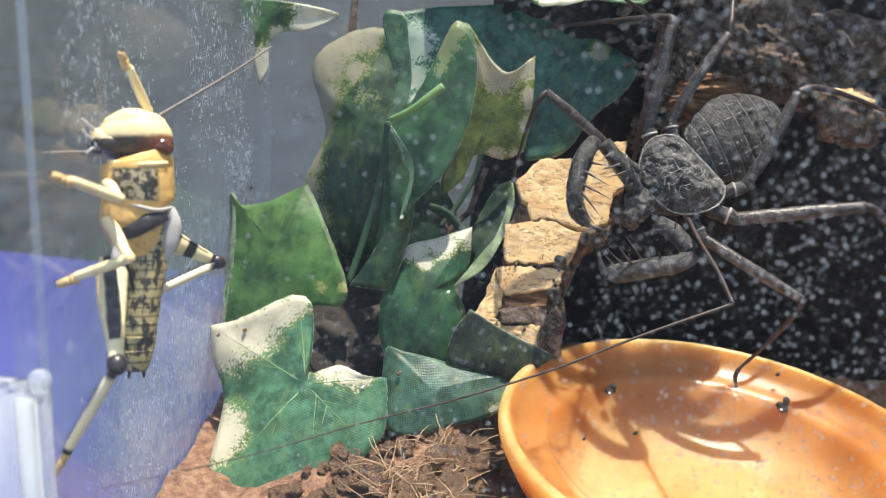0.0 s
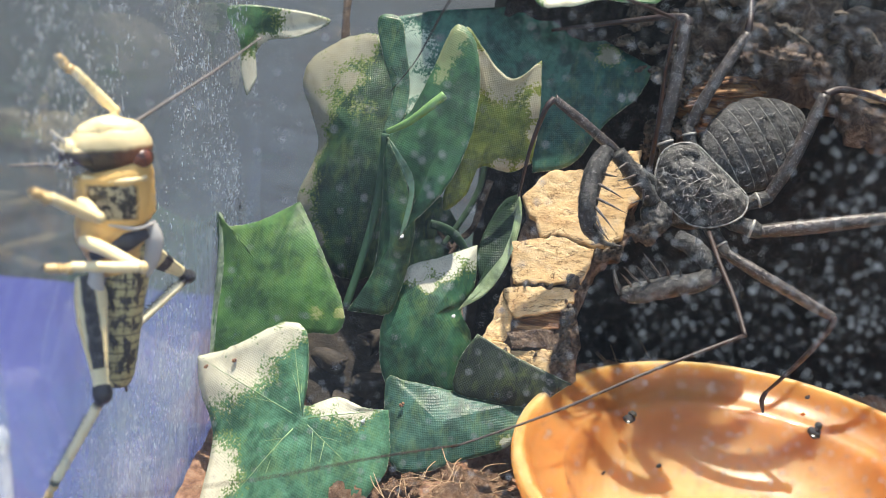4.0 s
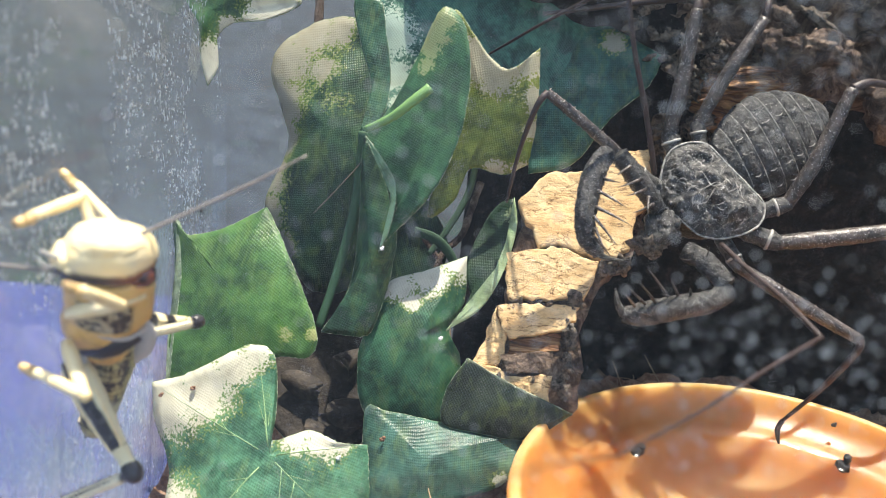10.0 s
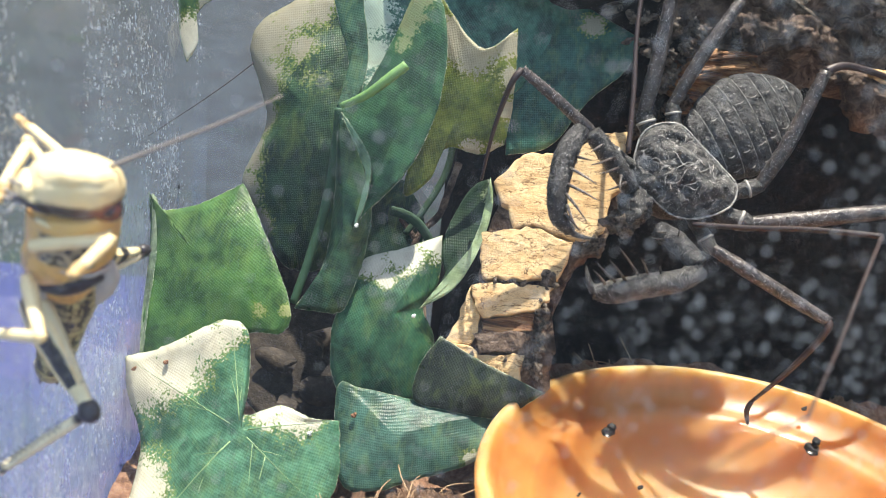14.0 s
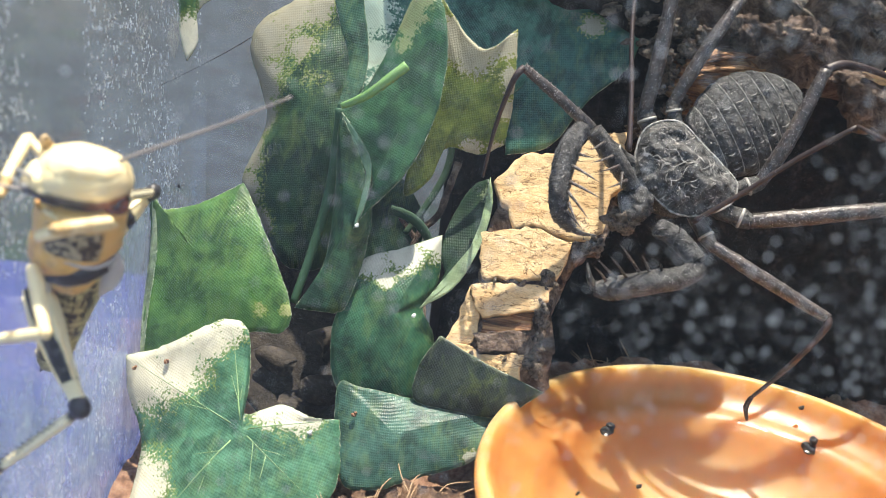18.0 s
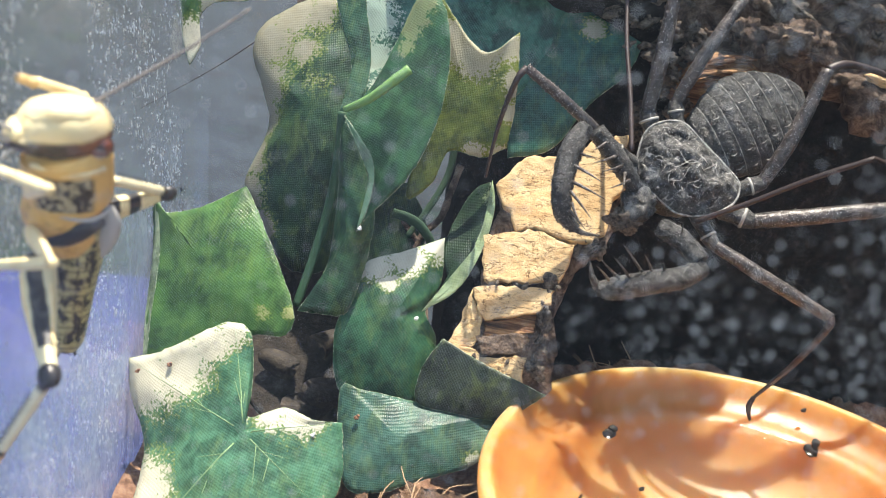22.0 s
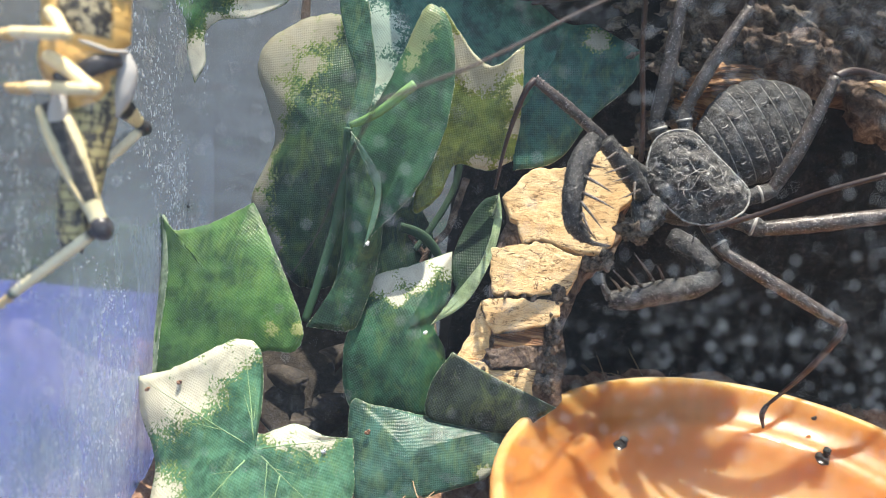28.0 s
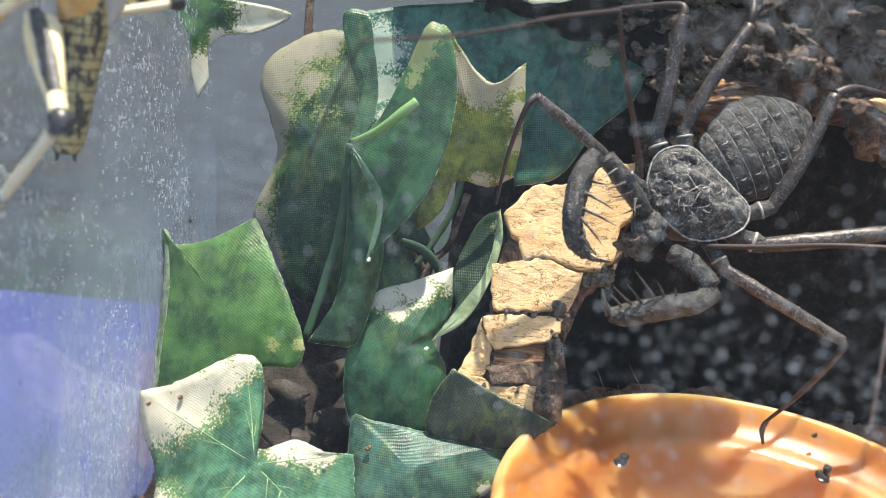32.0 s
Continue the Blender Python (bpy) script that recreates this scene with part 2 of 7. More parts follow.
lit_tone = m.ramp(from_axis, [(0.44, 1.0), (0.60, 0.0), (0.735, 0.0), (0.765, 0.8)], True)
m.color(m.mix(lit_tone, wall, floor)).set(m.ramp(m.noise(160, 4), [(0.35, 0.28), (0.65, 0.5)]), Specular_IOR_Level=0.4, Subsurface_Weight=0.9, Subsurface_Radius=(1.0, 0.7, 0.4), Subsurface_Scale=0.018)
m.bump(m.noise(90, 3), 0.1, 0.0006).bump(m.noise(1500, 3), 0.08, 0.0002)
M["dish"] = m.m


def clear_gloss(m, rough, ior, strength, body=None, cover=0.0):
    """A clear sheet: see-through, with the mirror gloss of its surface, and a thin film of dirt where cover is given."""
    tr, gl, fr = m.n.new("ShaderNodeBsdfTransparent"), m.n.new("ShaderNodeBsdfGlossy"), m.n.new("ShaderNodeLayerWeight")
    mx = m.n.new("ShaderNodeMixShader")
    gl.inputs["Roughness"].default_value = rough
    base = ((ior - 1) / (ior + 1)) ** 2
    edge = m.math("MULTIPLY", m.math("POWER", fr.outputs["Facing"], 5.0), 1 - base)
    m.link(m.math("MULTIPLY", m.math("ADD", edge, base), strength), mx.inputs[0])
    m.link(tr.outputs[0], mx.inputs[1])
    m.link(gl.outputs[0], mx.inputs[2])
    last = mx.outputs[0]
    if body is not None:
        m.color(body).set(0.5)
        over = m.n.new("ShaderNodeMixShader")
        m.link(cover, over.inputs[0])
        m.link(last, over.inputs[1])
        m.link(m.b.outputs[0], over.inputs[2])
        last = over.outputs[0]
    m.link(last, m.n["Material Output"].inputs[0])
    return gl


m = Mat("water")
gl = clear_gloss(m, 0.035, 1.33, 1.0)
wave = m.n.new("ShaderNodeBump")
wave.inputs["Strength"].default_value, wave.inputs["Distance"].default_value = 0.6, 0.0008
m.link(m.noise(260, 3, 0.6), wave.inputs["Height"])
m.link(wave.outputs[0], gl.inputs["Normal"])
M["water"] = m.m
m = Mat("rippled waterline")
gl = clear_gloss(m, 0.2, 1.33, 1.0)
wave = m.n.new("ShaderNodeBump")
wave.inputs["Strength"].default_value, wave.inputs["Distance"].default_value = 0.5, 0.0006
m.link(m.noise(240, 3, 0.6), wave.inputs["Height"])
m.link(wave.outputs[0], gl.inputs["Normal"])
M["waterline"] = m.m
m = Mat("black frass")
m.color(m.ramp(m.noise(2970), [(0.3, (0.004, 0.004, 0.005)), (0.7, (0.03, 0.028, 0.026))])).set(0.5).bump(m.noise(4950), 0.7, 0.0004)
M["frass"] = m.m

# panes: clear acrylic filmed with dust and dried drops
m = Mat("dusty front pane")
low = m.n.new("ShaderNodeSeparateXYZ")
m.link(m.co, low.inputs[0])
# film thickened towards the left, putting a veil of haze into the dust
left_veil = m.ramp(m.math("ADD", m.math("MULTIPLY", low.outputs[0], 10.0), 0.5), [(0.22, 1.0), (0.52, 0.55), (0.68, 0.0)], True)
dust = m.math("ADD", m.ramp(m.noise(30, 6, 0.65), [(0.35, 0.0015), (0.75, 0.009)]), m.math("MULTIPLY", left_veil, m.ramp(m.noise(45, 6, 0.7), [(0.32, 0.003), (0.7, 0.028)])))
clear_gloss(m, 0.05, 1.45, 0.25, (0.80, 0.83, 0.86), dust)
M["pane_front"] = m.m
m = Mat("filmed side pane")
film = m.math("MULTIPLY", m.ramp(m.noise(55, 8, 0.75, (1, 1, 0.6)), [(0.38, 0.1), (0.64, 1.1)]), m.ramp(m.noise(380, 6, 0.75, (1, 1, 0.35)), [(0.38, 0.55), (0.62, 1.0)]))
low = m.n.new("ShaderNodeSeparateXYZ")
m.link(m.co, low.inputs[0])
# cover raised low down and towards the back to paint in pale haze
film = m.math("MULTIPLY", film, m.ramp(m.math("MULTIPLY", low.outputs[2], 10.0), [(0.15, 1.1), (0.72, 0.13)], True))
film = m.math("MULTIPLY", film, m.ramp(m.math("MULTIPLY", low.outputs[1], 10.0), [(0.12, 0.32), (0.4, 1.0)], True))
clear_gloss(m, 0.03, 1.45, 1.0, m.mix(m.noise(14, 4), (0.42, 0.54, 0.64), (0.68, 0.78, 0.86)), m.math("MULTIPLY", film, 0.72))
M["pane_side"] = m.m
m = Mat("thinly filmed back pane")
clear_gloss(m, 0.03, 1.45, 1.0, (0.55, 0.66, 0.75), m.ramp(m.noise(70, 7, 0.7), [(0.38, 0.01), (0.68, 0.09)]))
M["pane_back"] = m.m
m = Mat("acrylic edge")
clear_gloss(m, 0.04, 1.45, 1.0, (0.84, 0.90, 0.92), m.ramp(m.noise(90, 4, 0.6, (1, 1, 0.15)), [(0.35, 0.10), (0.7, 0.45)]))
M["acrylic"] = m.m
m = Mat("dried drop marks")
uvx = m.n.new("ShaderNodeSeparateXYZ")
m.link(m.n.new("ShaderNodeUVMap").outputs[0], uvx.inputs[0])
m.color((0.86, 0.81, 0.75)).set(0.5)
m.clear(m.math("SUBTRACT", 1.0, m.math("MULTIPLY", m.ramp(uvx.outputs[0], [(0.15, 1.0), (0.95, 0.0)], True), uvx.outputs[1])))
M["drops"] = m.m
m = Mat("bright drops")
m.color((0.80, 0.87, 0.90)).set(0.15)
m.clear(m.ramp(m.noise(500, 1), [(0.4, 0.42), (0.6, 0.86)]))
M["wet"] = m.m

m = Mat("blue plastic tub")
m.color(m.mix(m.noise(22, 4), (0.030, 0.038, 0.145), (0.075, 0.090, 0.27))).set(0.35).bump(m.noise(90), 0.1, 0.001)
M["blue"] = m.m
m = Mat("distant street")
far = m.noise(2.6, 3, 0.5, (1, 1, 1.6))
m.color(m.ramp(far, [(0.30, (0.008, 0.030, 0.020)), (0.42, (0.018, 0.030, 0.042)), (0.56, (0.06, 0.092, 0.115)), (0.66, (0.025, 0.036, 0.05)), (0.76, (0.06, 0.026, 0.03))], True)).set(0.9)
M["far"] = m.m
m = Mat("paving")
tone = m.ramp(m.noise(20, 4, 0.6), [(0.30, (0.005, 0.024, 0.016)), (0.40, (0.004, 0.007, 0.012)), (0.52, (0.019, 0.029, 0.038)), (0.60, (0.007, 0.012, 0.018)), (0.72, (0.026, 0.011, 0.013))], True)
m.color(m.mix(m.ramp(m.noise(90, 6), [(0.35, 0.0), (0.65, 0.45)]), tone, (0.017, 0.026, 0.034))).set(0.9).bump(m.noise(60, 5), 0.4, 0.003)
M["paving"] = m.m

# the whip spider
m = Mat("black granular cuticle")
gr = m.voronoi(3000)
dust = m.noise(700, 7, 0.78)
col = m.mix(m.ramp(dust, [(0.42, 0.0), (0.64, 1.0)]), (0.009, 0.009, 0.010), (0.085, 0.083, 0.078))
# granule tips paled: white grains, with small glints painted in
col = m.mix(m.ramp(gr, [(0.0, 1.0), (0.22, 0.0)]), col, (0.80, 0.79, 0.76))
m.color(m.mix(m.ramp(m.noise(1700, 5, 0.75), [(0.60, 0.0), (0.70, 0.7)]), col, (0.42, 0.41, 0.38)))
m.set(0.32).bump(gr, -1.0, 0.0006).bump(m.noise(1250, 6, 0.7), 0.8, 0.0007)
M["cuticle"] = m.m
m = Mat("engraved shield cuticle")
gr = m.voronoi(3200)
warped = m.n.new("ShaderNodeTexVoronoi")
warped.feature = "DISTANCE_TO_EDGE"
warped.inputs["Scale"].default_value = 330
shift = m.n.new("ShaderNodeVectorMath")
shift.operation = "ADD"
wob = m.n.new("ShaderNodeTexNoise")
wob.inputs["Scale"].default_value = 520
m.link(m.co, wob.inputs["Vector"])
small = m.n.new("ShaderNodeVectorMath")
small.operation = "SCALE"
small.inputs["Scale"].default_value = 0.0022
m.link(wob.outputs["Color"], small.inputs[0])
m.link(m.co, shift.inputs[0])
m.link(small.outputs[0], shift.inputs[1])
m.link(shift.outputs[0], warped.inputs["Vector"])
line = m.ramp(warped.outputs["Distance"], [(0.0, 1.0), (0.04, 0.0)])
line = m.math("MULTIPLY", line, m.ramp(m.noise(420, 3), [(0.53, 0.0), (0.66, 0.9)]))
# shield grains get painted glints in the same near-white
col = m.mix(m.ramp(gr, [(0.0, 1.0), (0.26, 0.0)]), m.mix(m.ramp(m.noise(600, 7, 0.78), [(0.42, 0.0), (0.62, 1.0)]), (0.008, 0.008, 0.009), (0.095, 0.093, 0.088)), (0.80, 0.79, 0.75))
m.color(m.mix(line, col, (0.60, 0.58, 0.54))).set(0.33)
m.bump(m.ramp(warped.outputs["Distance"], [(0.0, 0.0), (0.2, 1.0)]), 0.45, 0.0006).bump(gr, -1.0, 0.0006).bump(m.noise(900, 6, 0.7), 0.8, 0.0007)
M["shield"] = m.m
m = Mat("smooth dusty belly plates")
dust = m.noise(520, 7, 0.75)
col = m.mix(m.ramp(dust, [(0.38, 0.0), (0.62, 1.0)]), (0.014, 0.014, 0.015), (0.095, 0.095, 0.092))
col = m.mix(m.ramp(m.noise(330, 4, 0.6), [(0.58, 0.0), (0.68, 0.8)]), col, (0.010, 0.010, 0.011))
m.color(m.mix(m.ramp(m.noise(2600, 3), [(0.62, 0.0), (0.70, 0.8)]), col, (0.50, 0.49, 0.45))).set(m.ramp(dust, [(0.35, 0.26), (0.65, 0.46)]))
m.bump(m.noise(1250, 6, 0.75), 0.9, 0.0008).bump(m.noise(380, 4), 0.9, 0.0014)
M["belly"] = m.m
m = Mat("brown leg cuticle")
gr = m.voronoi(2700)
base = m.mix(m.ramp(m.noise(300, 5, 0.7), [(0.4, 0.0), (0.65, 1.0)]), (0.012, 0.010, 0.010), (0.085, 0.066, 0.058))
base = m.mix(m.ramp(m.noise(1900, 5, 0.75), [(0.52, 0.0), (0.66, 0.8)]), base, (0.16, 0.145, 0.13))
# leg specks: pale grains plus sparkle put into the colour
m.color(m.mix(m.ramp(gr, [(0.0, 1.0), (0.24, 0.0)]), base, (0.82, 0.80, 0.77))).set(0.33)
m.bump(gr, -1.0, 0.0006).bump(m.noise(990, 5), 0.5, 0.0005)
M["legs"] = m.m
m = Mat("thin brown cuticle")
m.color(m.mix(m.noise(260), (0.018, 0.014, 0.014), (0.05, 0.027, 0.023))).set(0.5)
M["whip"] = m.m
m = Mat("pale joint skin")
m.color(m.mix(m.noise(1320), (0.22, 0.21, 0.19), (0.42, 0.40, 0.36))).set(0.4)
M["joint"] = m.m
m = Mat("dusty rim line")
m.color(m.mix(m.ramp(m.noise(1400, 3), [(0.35, 0.0), (0.65, 1.0)]), (0.12, 0.116, 0.11), (0.50, 0.48, 0.44))).set(0.6)
M["rimline"] = m.m

# the locust
def bands(m, axis, stops, wobble=0.0, scale=900):
    """A value along one axis of the part, in millimetres, through a ramp over 0 to 20 mm."""
    xyz = m.n.new("ShaderNodeSeparateXYZ")
    m.link(m.co, xyz.inputs[0])
    v = m.math("MULTIPLY", xyz.outputs[axis], 50.0)
    if wobble:
        v = m.math("ADD", v, m.math("MULTIPLY", m.math("SUBTRACT", m.noise(scale, 4, 0.6), 0.5), wobble))
    return m.ramp(v, [(p / 20, c) for p, c in stops])


m = Mat("yellow locust skin")
m.color(m.mix(m.ramp(m.noise(700, 5, 0.7), [(0.38, 0.7), (0.52, 0.0)]), m.mix(m.noise(260, 4), (0.66, 0.36, 0.085), (0.82, 0.57, 0.22)), (0.40, 0.22, 0.07))).set(0.4, Subsurface_Weight=0.1, Subsurface_Radius=(0.002, 0.001, 0.0005))
m.bump(m.noise(2310), 0.3, 0.0003)
M["yellow"] = m.m
m = Mat("saddle skin")
yellow = m.mix(m.noise(260, 4), (0.66, 0.36, 0.085), (0.82, 0.57, 0.22))
patch = m.math("MULTIPLY", bands(m, 2, [(5.5, 0.0), (5.9, 1.0), (9.9, 1.0), (10.3, 0.0)], 0.03), bands(m, 0, [(0.0, 1.0), (1.9, 1.0), (2.5, 0.0)], 0.03))
xyz = m.n.new("ShaderNodeSeparateXYZ")
m.link(m.co, xyz.inputs[0])
patch = m.math("MULTIPLY", patch, m.ramp(m.math("ADD", m.math("MULTIPLY", xyz.outputs[0], 100.0), 0.5), [(0.08, 0.0), (0.16, 1.0)]))
spots = m.ramp(m.noise(1250, 4, 0.6), [(0.45, 0.0), (0.55, 1.0)])
dark = m.mix(spots, (0.03, 0.024, 0.018), (0.42, 0.36, 0.22))
m.color(m.mix(patch, yellow, dark)).set(0.4).bump(m.noise(1800, 4), 0.4, 0.0003)
M["saddle"] = m.m
m = Mat("banded head skin")
pale = m.mix(m.noise(420, 4), (0.80, 0.60, 0.28), (0.90, 0.79, 0.50))
xyz = m.n.new("ShaderNodeSeparateXYZ")
m.link(m.co, xyz.inputs[0])
slope = m.math("MULTIPLY", m.math("ADD", m.math("ADD", xyz.outputs[2], m.math("MULTIPLY", xyz.outputs[0], -0.08)), m.math("MULTIPLY", m.math("SUBTRACT", m.noise(500, 3), 0.5), 0.0012)), 50.0)
mask = m.ramp(slope, [(0.545, 0.0), (0.565, 1.0), (0.715, 1.0), (0.745, 0.0)])
side = m.ramp(m.math("ADD", m.math("MULTIPLY", xyz.outputs[0], 100.0), 0.5), [(0.40, 0.0), (0.72, 1.0)])
band = m.mix(m.ramp(m.noise(600, 5, 0.7), [(0.35, 0.0), (0.65, 1.0)]), m.mix(side, (0.02, 0.016, 0.015), (0.16, 0.05, 0.025)), m.mix(side, (0.07, 0.05, 0.04), (0.32, 0.12, 0.05)))
m.color(m.mix(mask, pale, band)).set(0.3).bump(m.noise(1600, 4), 0.3, 0.0003)
M["head"] = m.m
m = Mat("mottled locust skin")
spots = m.ramp(m.noise(1150, 5, 0.65, (1, 1, 0.45)), [(0.45, 0.0), (0.52, 1.0)])
ring = m.ramp(m.wave(245, "Z", 0.6), [(0.05, 0.35), (0.2, 1.0)])
m.color(m.mix(m.math("MULTIPLY", spots, ring), (0.035, 0.03, 0.022), m.mix(m.noise(200), (0.38, 0.32, 0.14), (0.58, 0.50, 0.24)))).set(0.42).bump(spots, 0.2, 0.0002)
M["mottle"] = m.m
m = Mat("black and cream jumping thigh")
along = bands(m, 0, [(0.0, 0.0), (12.0, 0.0), (12.2, 1.0), (14.3, 1.0), (14.5, 0.0)], 0.02)
xyz = m.n.new("ShaderNodeSeparateXYZ")
m.link(m.co, xyz.inputs[0])
edge = m.ramp(m.math("ADD", m.math("MULTIPLY", m.math("ADD", xyz.outputs[2], m.math("MULTIPLY", m.math("SUBTRACT", m.noise(700, 3), 0.5), 0.0006)), 200.0), 0.5), [(0.31, 1.0), (0.37, 0.0), (0.66, 0.0), (0.72, 1.0)])
edge = m.math("MULTIPLY", edge, bands(m, 0, [(11.8, 1.0), (12.2, 0.0)]))
cream = m.mix(m.noise(400), (0.66, 0.56, 0.30), (0.84, 0.77, 0.52))
m.color(m.mix(m.math("MAXIMUM", along, edge), m.mix(m.ramp(m.noise(800, 4), [(0.5, 0.0), (0.7, 1.0)]), (0.014, 0.013, 0.013), (0.11, 0.10, 0.09)), cream)).set(0.38).bump(m.wave(1200, "X", 1.0), 0.25, 0.0002)
M["thigh"] = m.m
m = Mat("ringed jumping thigh")
along = bands(m, 0, [(0.0, 0.0), (4.4, 0.0), (4.7, 1.0), (5.7, 1.0), (6.0, 0.0), (7.4, 0.0), (7.7, 1.0), (10.1, 1.0), (10.4, 0.0)], 0.03)
m.color(m.mix(along, (0.018, 0.016, 0.016), m.mix(m.noise(400), (0.68, 0.56, 0.25), (0.84, 0.76, 0.50)))).set(0.38)
M["thigh_ringed"] = m.m
m = Mat("cream jumping shin")
along = bands(m, 0, [(0.0, 0.0), (1.5, 0.0), (2.3, 1.0), (13.6, 1.0), (14.3, 0.0)], 0.02)
m.color(m.mix(along, (0.022, 0.019, 0.019), m.mix(m.noise(420, 4), (0.70, 0.62, 0.38), (0.86, 0.80, 0.58)))).set(0.4)
M["shin"] = m.m
m = Mat("orange locust foot")
m.color(m.mix(m.noise(700, 4), (0.48, 0.27, 0.08), (0.76, 0.58, 0.30))).set(0.45)
M["foot"] = m.m
m = Mat("black locust skin")
m.color(m.mix(m.noise(990), (0.012, 0.011, 0.012), (0.05, 0.045, 0.045))).set(0.35)
M["black"] = m.m
m = Mat("cream locust skin")
m.color(m.mix(m.ramp(m.noise(500, 5, 0.7), [(0.36, 0.5), (0.52, 0.0)]), m.mix(m.noise(240), (0.80, 0.62, 0.30), (0.90, 0.79, 0.50)), (0.62, 0.38, 0.13))).set(0.42).bump(m.noise(1600, 4), 0.35, 0.0003)
M["cream"] = m.m
m = Mat("red brown eye")
m.color(m.mix(m.ramp(m.noise(500, 4), [(0.42, 0.0), (0.62, 1.0)]), (0.02, 0.012, 0.012), (0.24, 0.07, 0.035))).set(0.25)
M["eye"] = m.m
m = Mat("grey wing pad")
m.color(m.mix(m.noise(660), (0.35, 0.34, 0.32), (0.55, 0.53, 0.5))).set(0.4)
M["wing"] = m.m
m = Mat("grey brown feeler")
m.color(m.mix(m.wave(900, "X", 0.5), (0.12, 0.10, 0.09), (0.30, 0.26, 0.23))).set(0.5)
M["feeler"] = m.m
m = Mat("white grain")
m.color((0.82, 0.82, 0.8)).set(0.5)
M["grain"] = m.m


# ---- mesh helpers ----
def part(name, bm, material, parent=None, label="", smooth=True, at=None):
    """Links a bmesh as one mesh object, under a thing or under a part. at: its own origin, in the space of the bmesh."""
    me = bpy.data.meshes.new(name)
    if at is not None:
        bmesh.ops.translate(bm, verts=bm.verts, vec=-Vector(at))
    bmesh.ops.recalc_face_normals(bm, faces=bm.faces)
    bm.to_mesh(me)
    bm.free()
    me.materials.append(M[material])
    if smooth:
        for p in me.polygons:
            p.use_smooth = True
    ob = new(name, me)
    if parent:
        ob.parent = parent
    if at is not None:
        ob.location = at
    if label:
        tagged(ob, label)
    return ob


def spline(points, steps=6, closed=False):
    """A smooth line through the points."""
    pts = [Vector(p) for p in points]
    n, out = len(pts), []
    for i in range(n if closed else n - 1):
        if closed:
            a, b, c, d = (pts[(i + k) % n] for k in (-1, 0, 1, 2))
        else:
            a, b, c, d = pts[max(i - 1, 0)], pts[i], pts[i + 1], pts[min(i + 2, n - 1)]
        for s in range(steps):
            t = s / steps
            out.append(0.5 * (2 * b + (c - a) * t + (2 * a - 5 * b + 4 * c - d) * t * t + (3 * b - a - 3 * c + d) * t ** 3))
    if not closed:
        out.append(pts[-1])
    return out


def tube(bm, points, radii, segs=10, steps=5, flat=1.0, rough=0.0, cap=True):
    """A swept tube of changing radius, closed at both ends."""
    line = spline(points, steps) if steps > 1 else [Vector(p) for p in points]
    n = len(line)
    last, side = None, None
    for i, p in enumerate(line):
        f = i / (n - 1) * (len(radii) - 1)
        k = min(int(f), len(radii) - 2)
        r = radii[k] + (radii[k + 1] - radii[k]) * (f - k)
        way = (line[min(i + 1, n - 1)] - line[max(i - 1, 0)]).normalized()
        if side is None:
            side = way.orthogonal().normalized()
            if abs(way.y) < 0.9:
                side = way.cross(Vector((0, 1, 0))).normalized()
        side = (side - way * side.dot(way)).normalized()
        over = way.cross(side)
        ring = []
        for s in range(segs):
            a = 2 * math.pi * s / segs
            rr = r * (1 + rough * noise.noise(p * 900 + Vector((s * 3.1, i * 0.9, 0))))
            ring.append(bm.verts.new(p + side * math.cos(a) * rr + over * math.sin(a) * rr * flat))
        if last:
            for s in range(segs):
                bm.faces.new((last[s], last[(s + 1) % segs], ring[(s + 1) % segs], ring[s]))
        elif cap:
            bm.faces.new(ring[::-1])
        last = ring
    if cap:
        bm.faces.new(last)
    return bm


def blob(bm, centre, size, basis=None, segs=20, rings=12, rough=0.0, scale=200.0, power=1.0):
    """A rounded, slightly uneven body. basis: three axes as columns."""
    rot = basis or Matrix.Identity(3)
    base = bmesh.ops.create_uvsphere(bm, u_segments=segs, v_segments=rings, radius=1.0)["verts"]
    for v in base:
        p = v.co.normalized()
        if power != 1.0:
            p = Vector([math.copysign(abs(c) ** power, c) for c in p])
        p = Vector((p.x * size[0], p.y * size[1], p.z * size[2]))
        p = rot @ p + Vector(centre)
        v.co = p + (p - Vector(centre)).normalized() * rough * (noise.noise(p * scale) + 0.5 * noise.noise(p * scale * 2.7) + 0.28 * noise.noise(p * scale * 7.3))
    return bm


def box(bm, lo, hi, bevel=0.0):
    g = bmesh.ops.create_cube(bm, size=1.0)["verts"]
    for v in g:
        v.co = Vector([(lo[k] + hi[k]) / 2 + v.co[k] * (hi[k] - lo[k]) for k in range(3)])
    if bevel:
        bmesh.ops.bevel(bm, geom=list({e for v in g for e in v.link_edges}), offset=bevel, segments=2, affect="EDGES")
    return bm


def thing(name, label, category, group="", at=(0, 0, 0), kind=""):
    ob = new(name)
    ob.empty_display_size = 0.01
    ob.location = at
    return tagged(ob, label, category, group, kind)


# ---- the tank and what lies round it ----
WALL_X, FRONT_Y, BACK_Y, RIGHT_X, HIGH = -0.0512, 0.001, 0.112, 0.150, 0.20

bm = bmesh.new()
box(bm, (-30, -30, -0.06), (30, 30, -0.02))
tagged(part("ground", bm, "paving", smooth=False), "grey stone paving under and round the tank", "ground", kind="structure")
bm = bmesh.new()
for i in range(25):
    a = radians(-20 + i * 9.2)
    for z in (-0.02, 3.0):
        bm.verts.new((math.cos(a) * -4.0, math.sin(a) * 4.0, z))
bm.verts.ensure_lookup_table()
for i in range(24):
    bm.faces.new([bm.verts[k] for k in (2 * i, 2 * i + 2, 2 * i + 3, 2 * i + 1)])
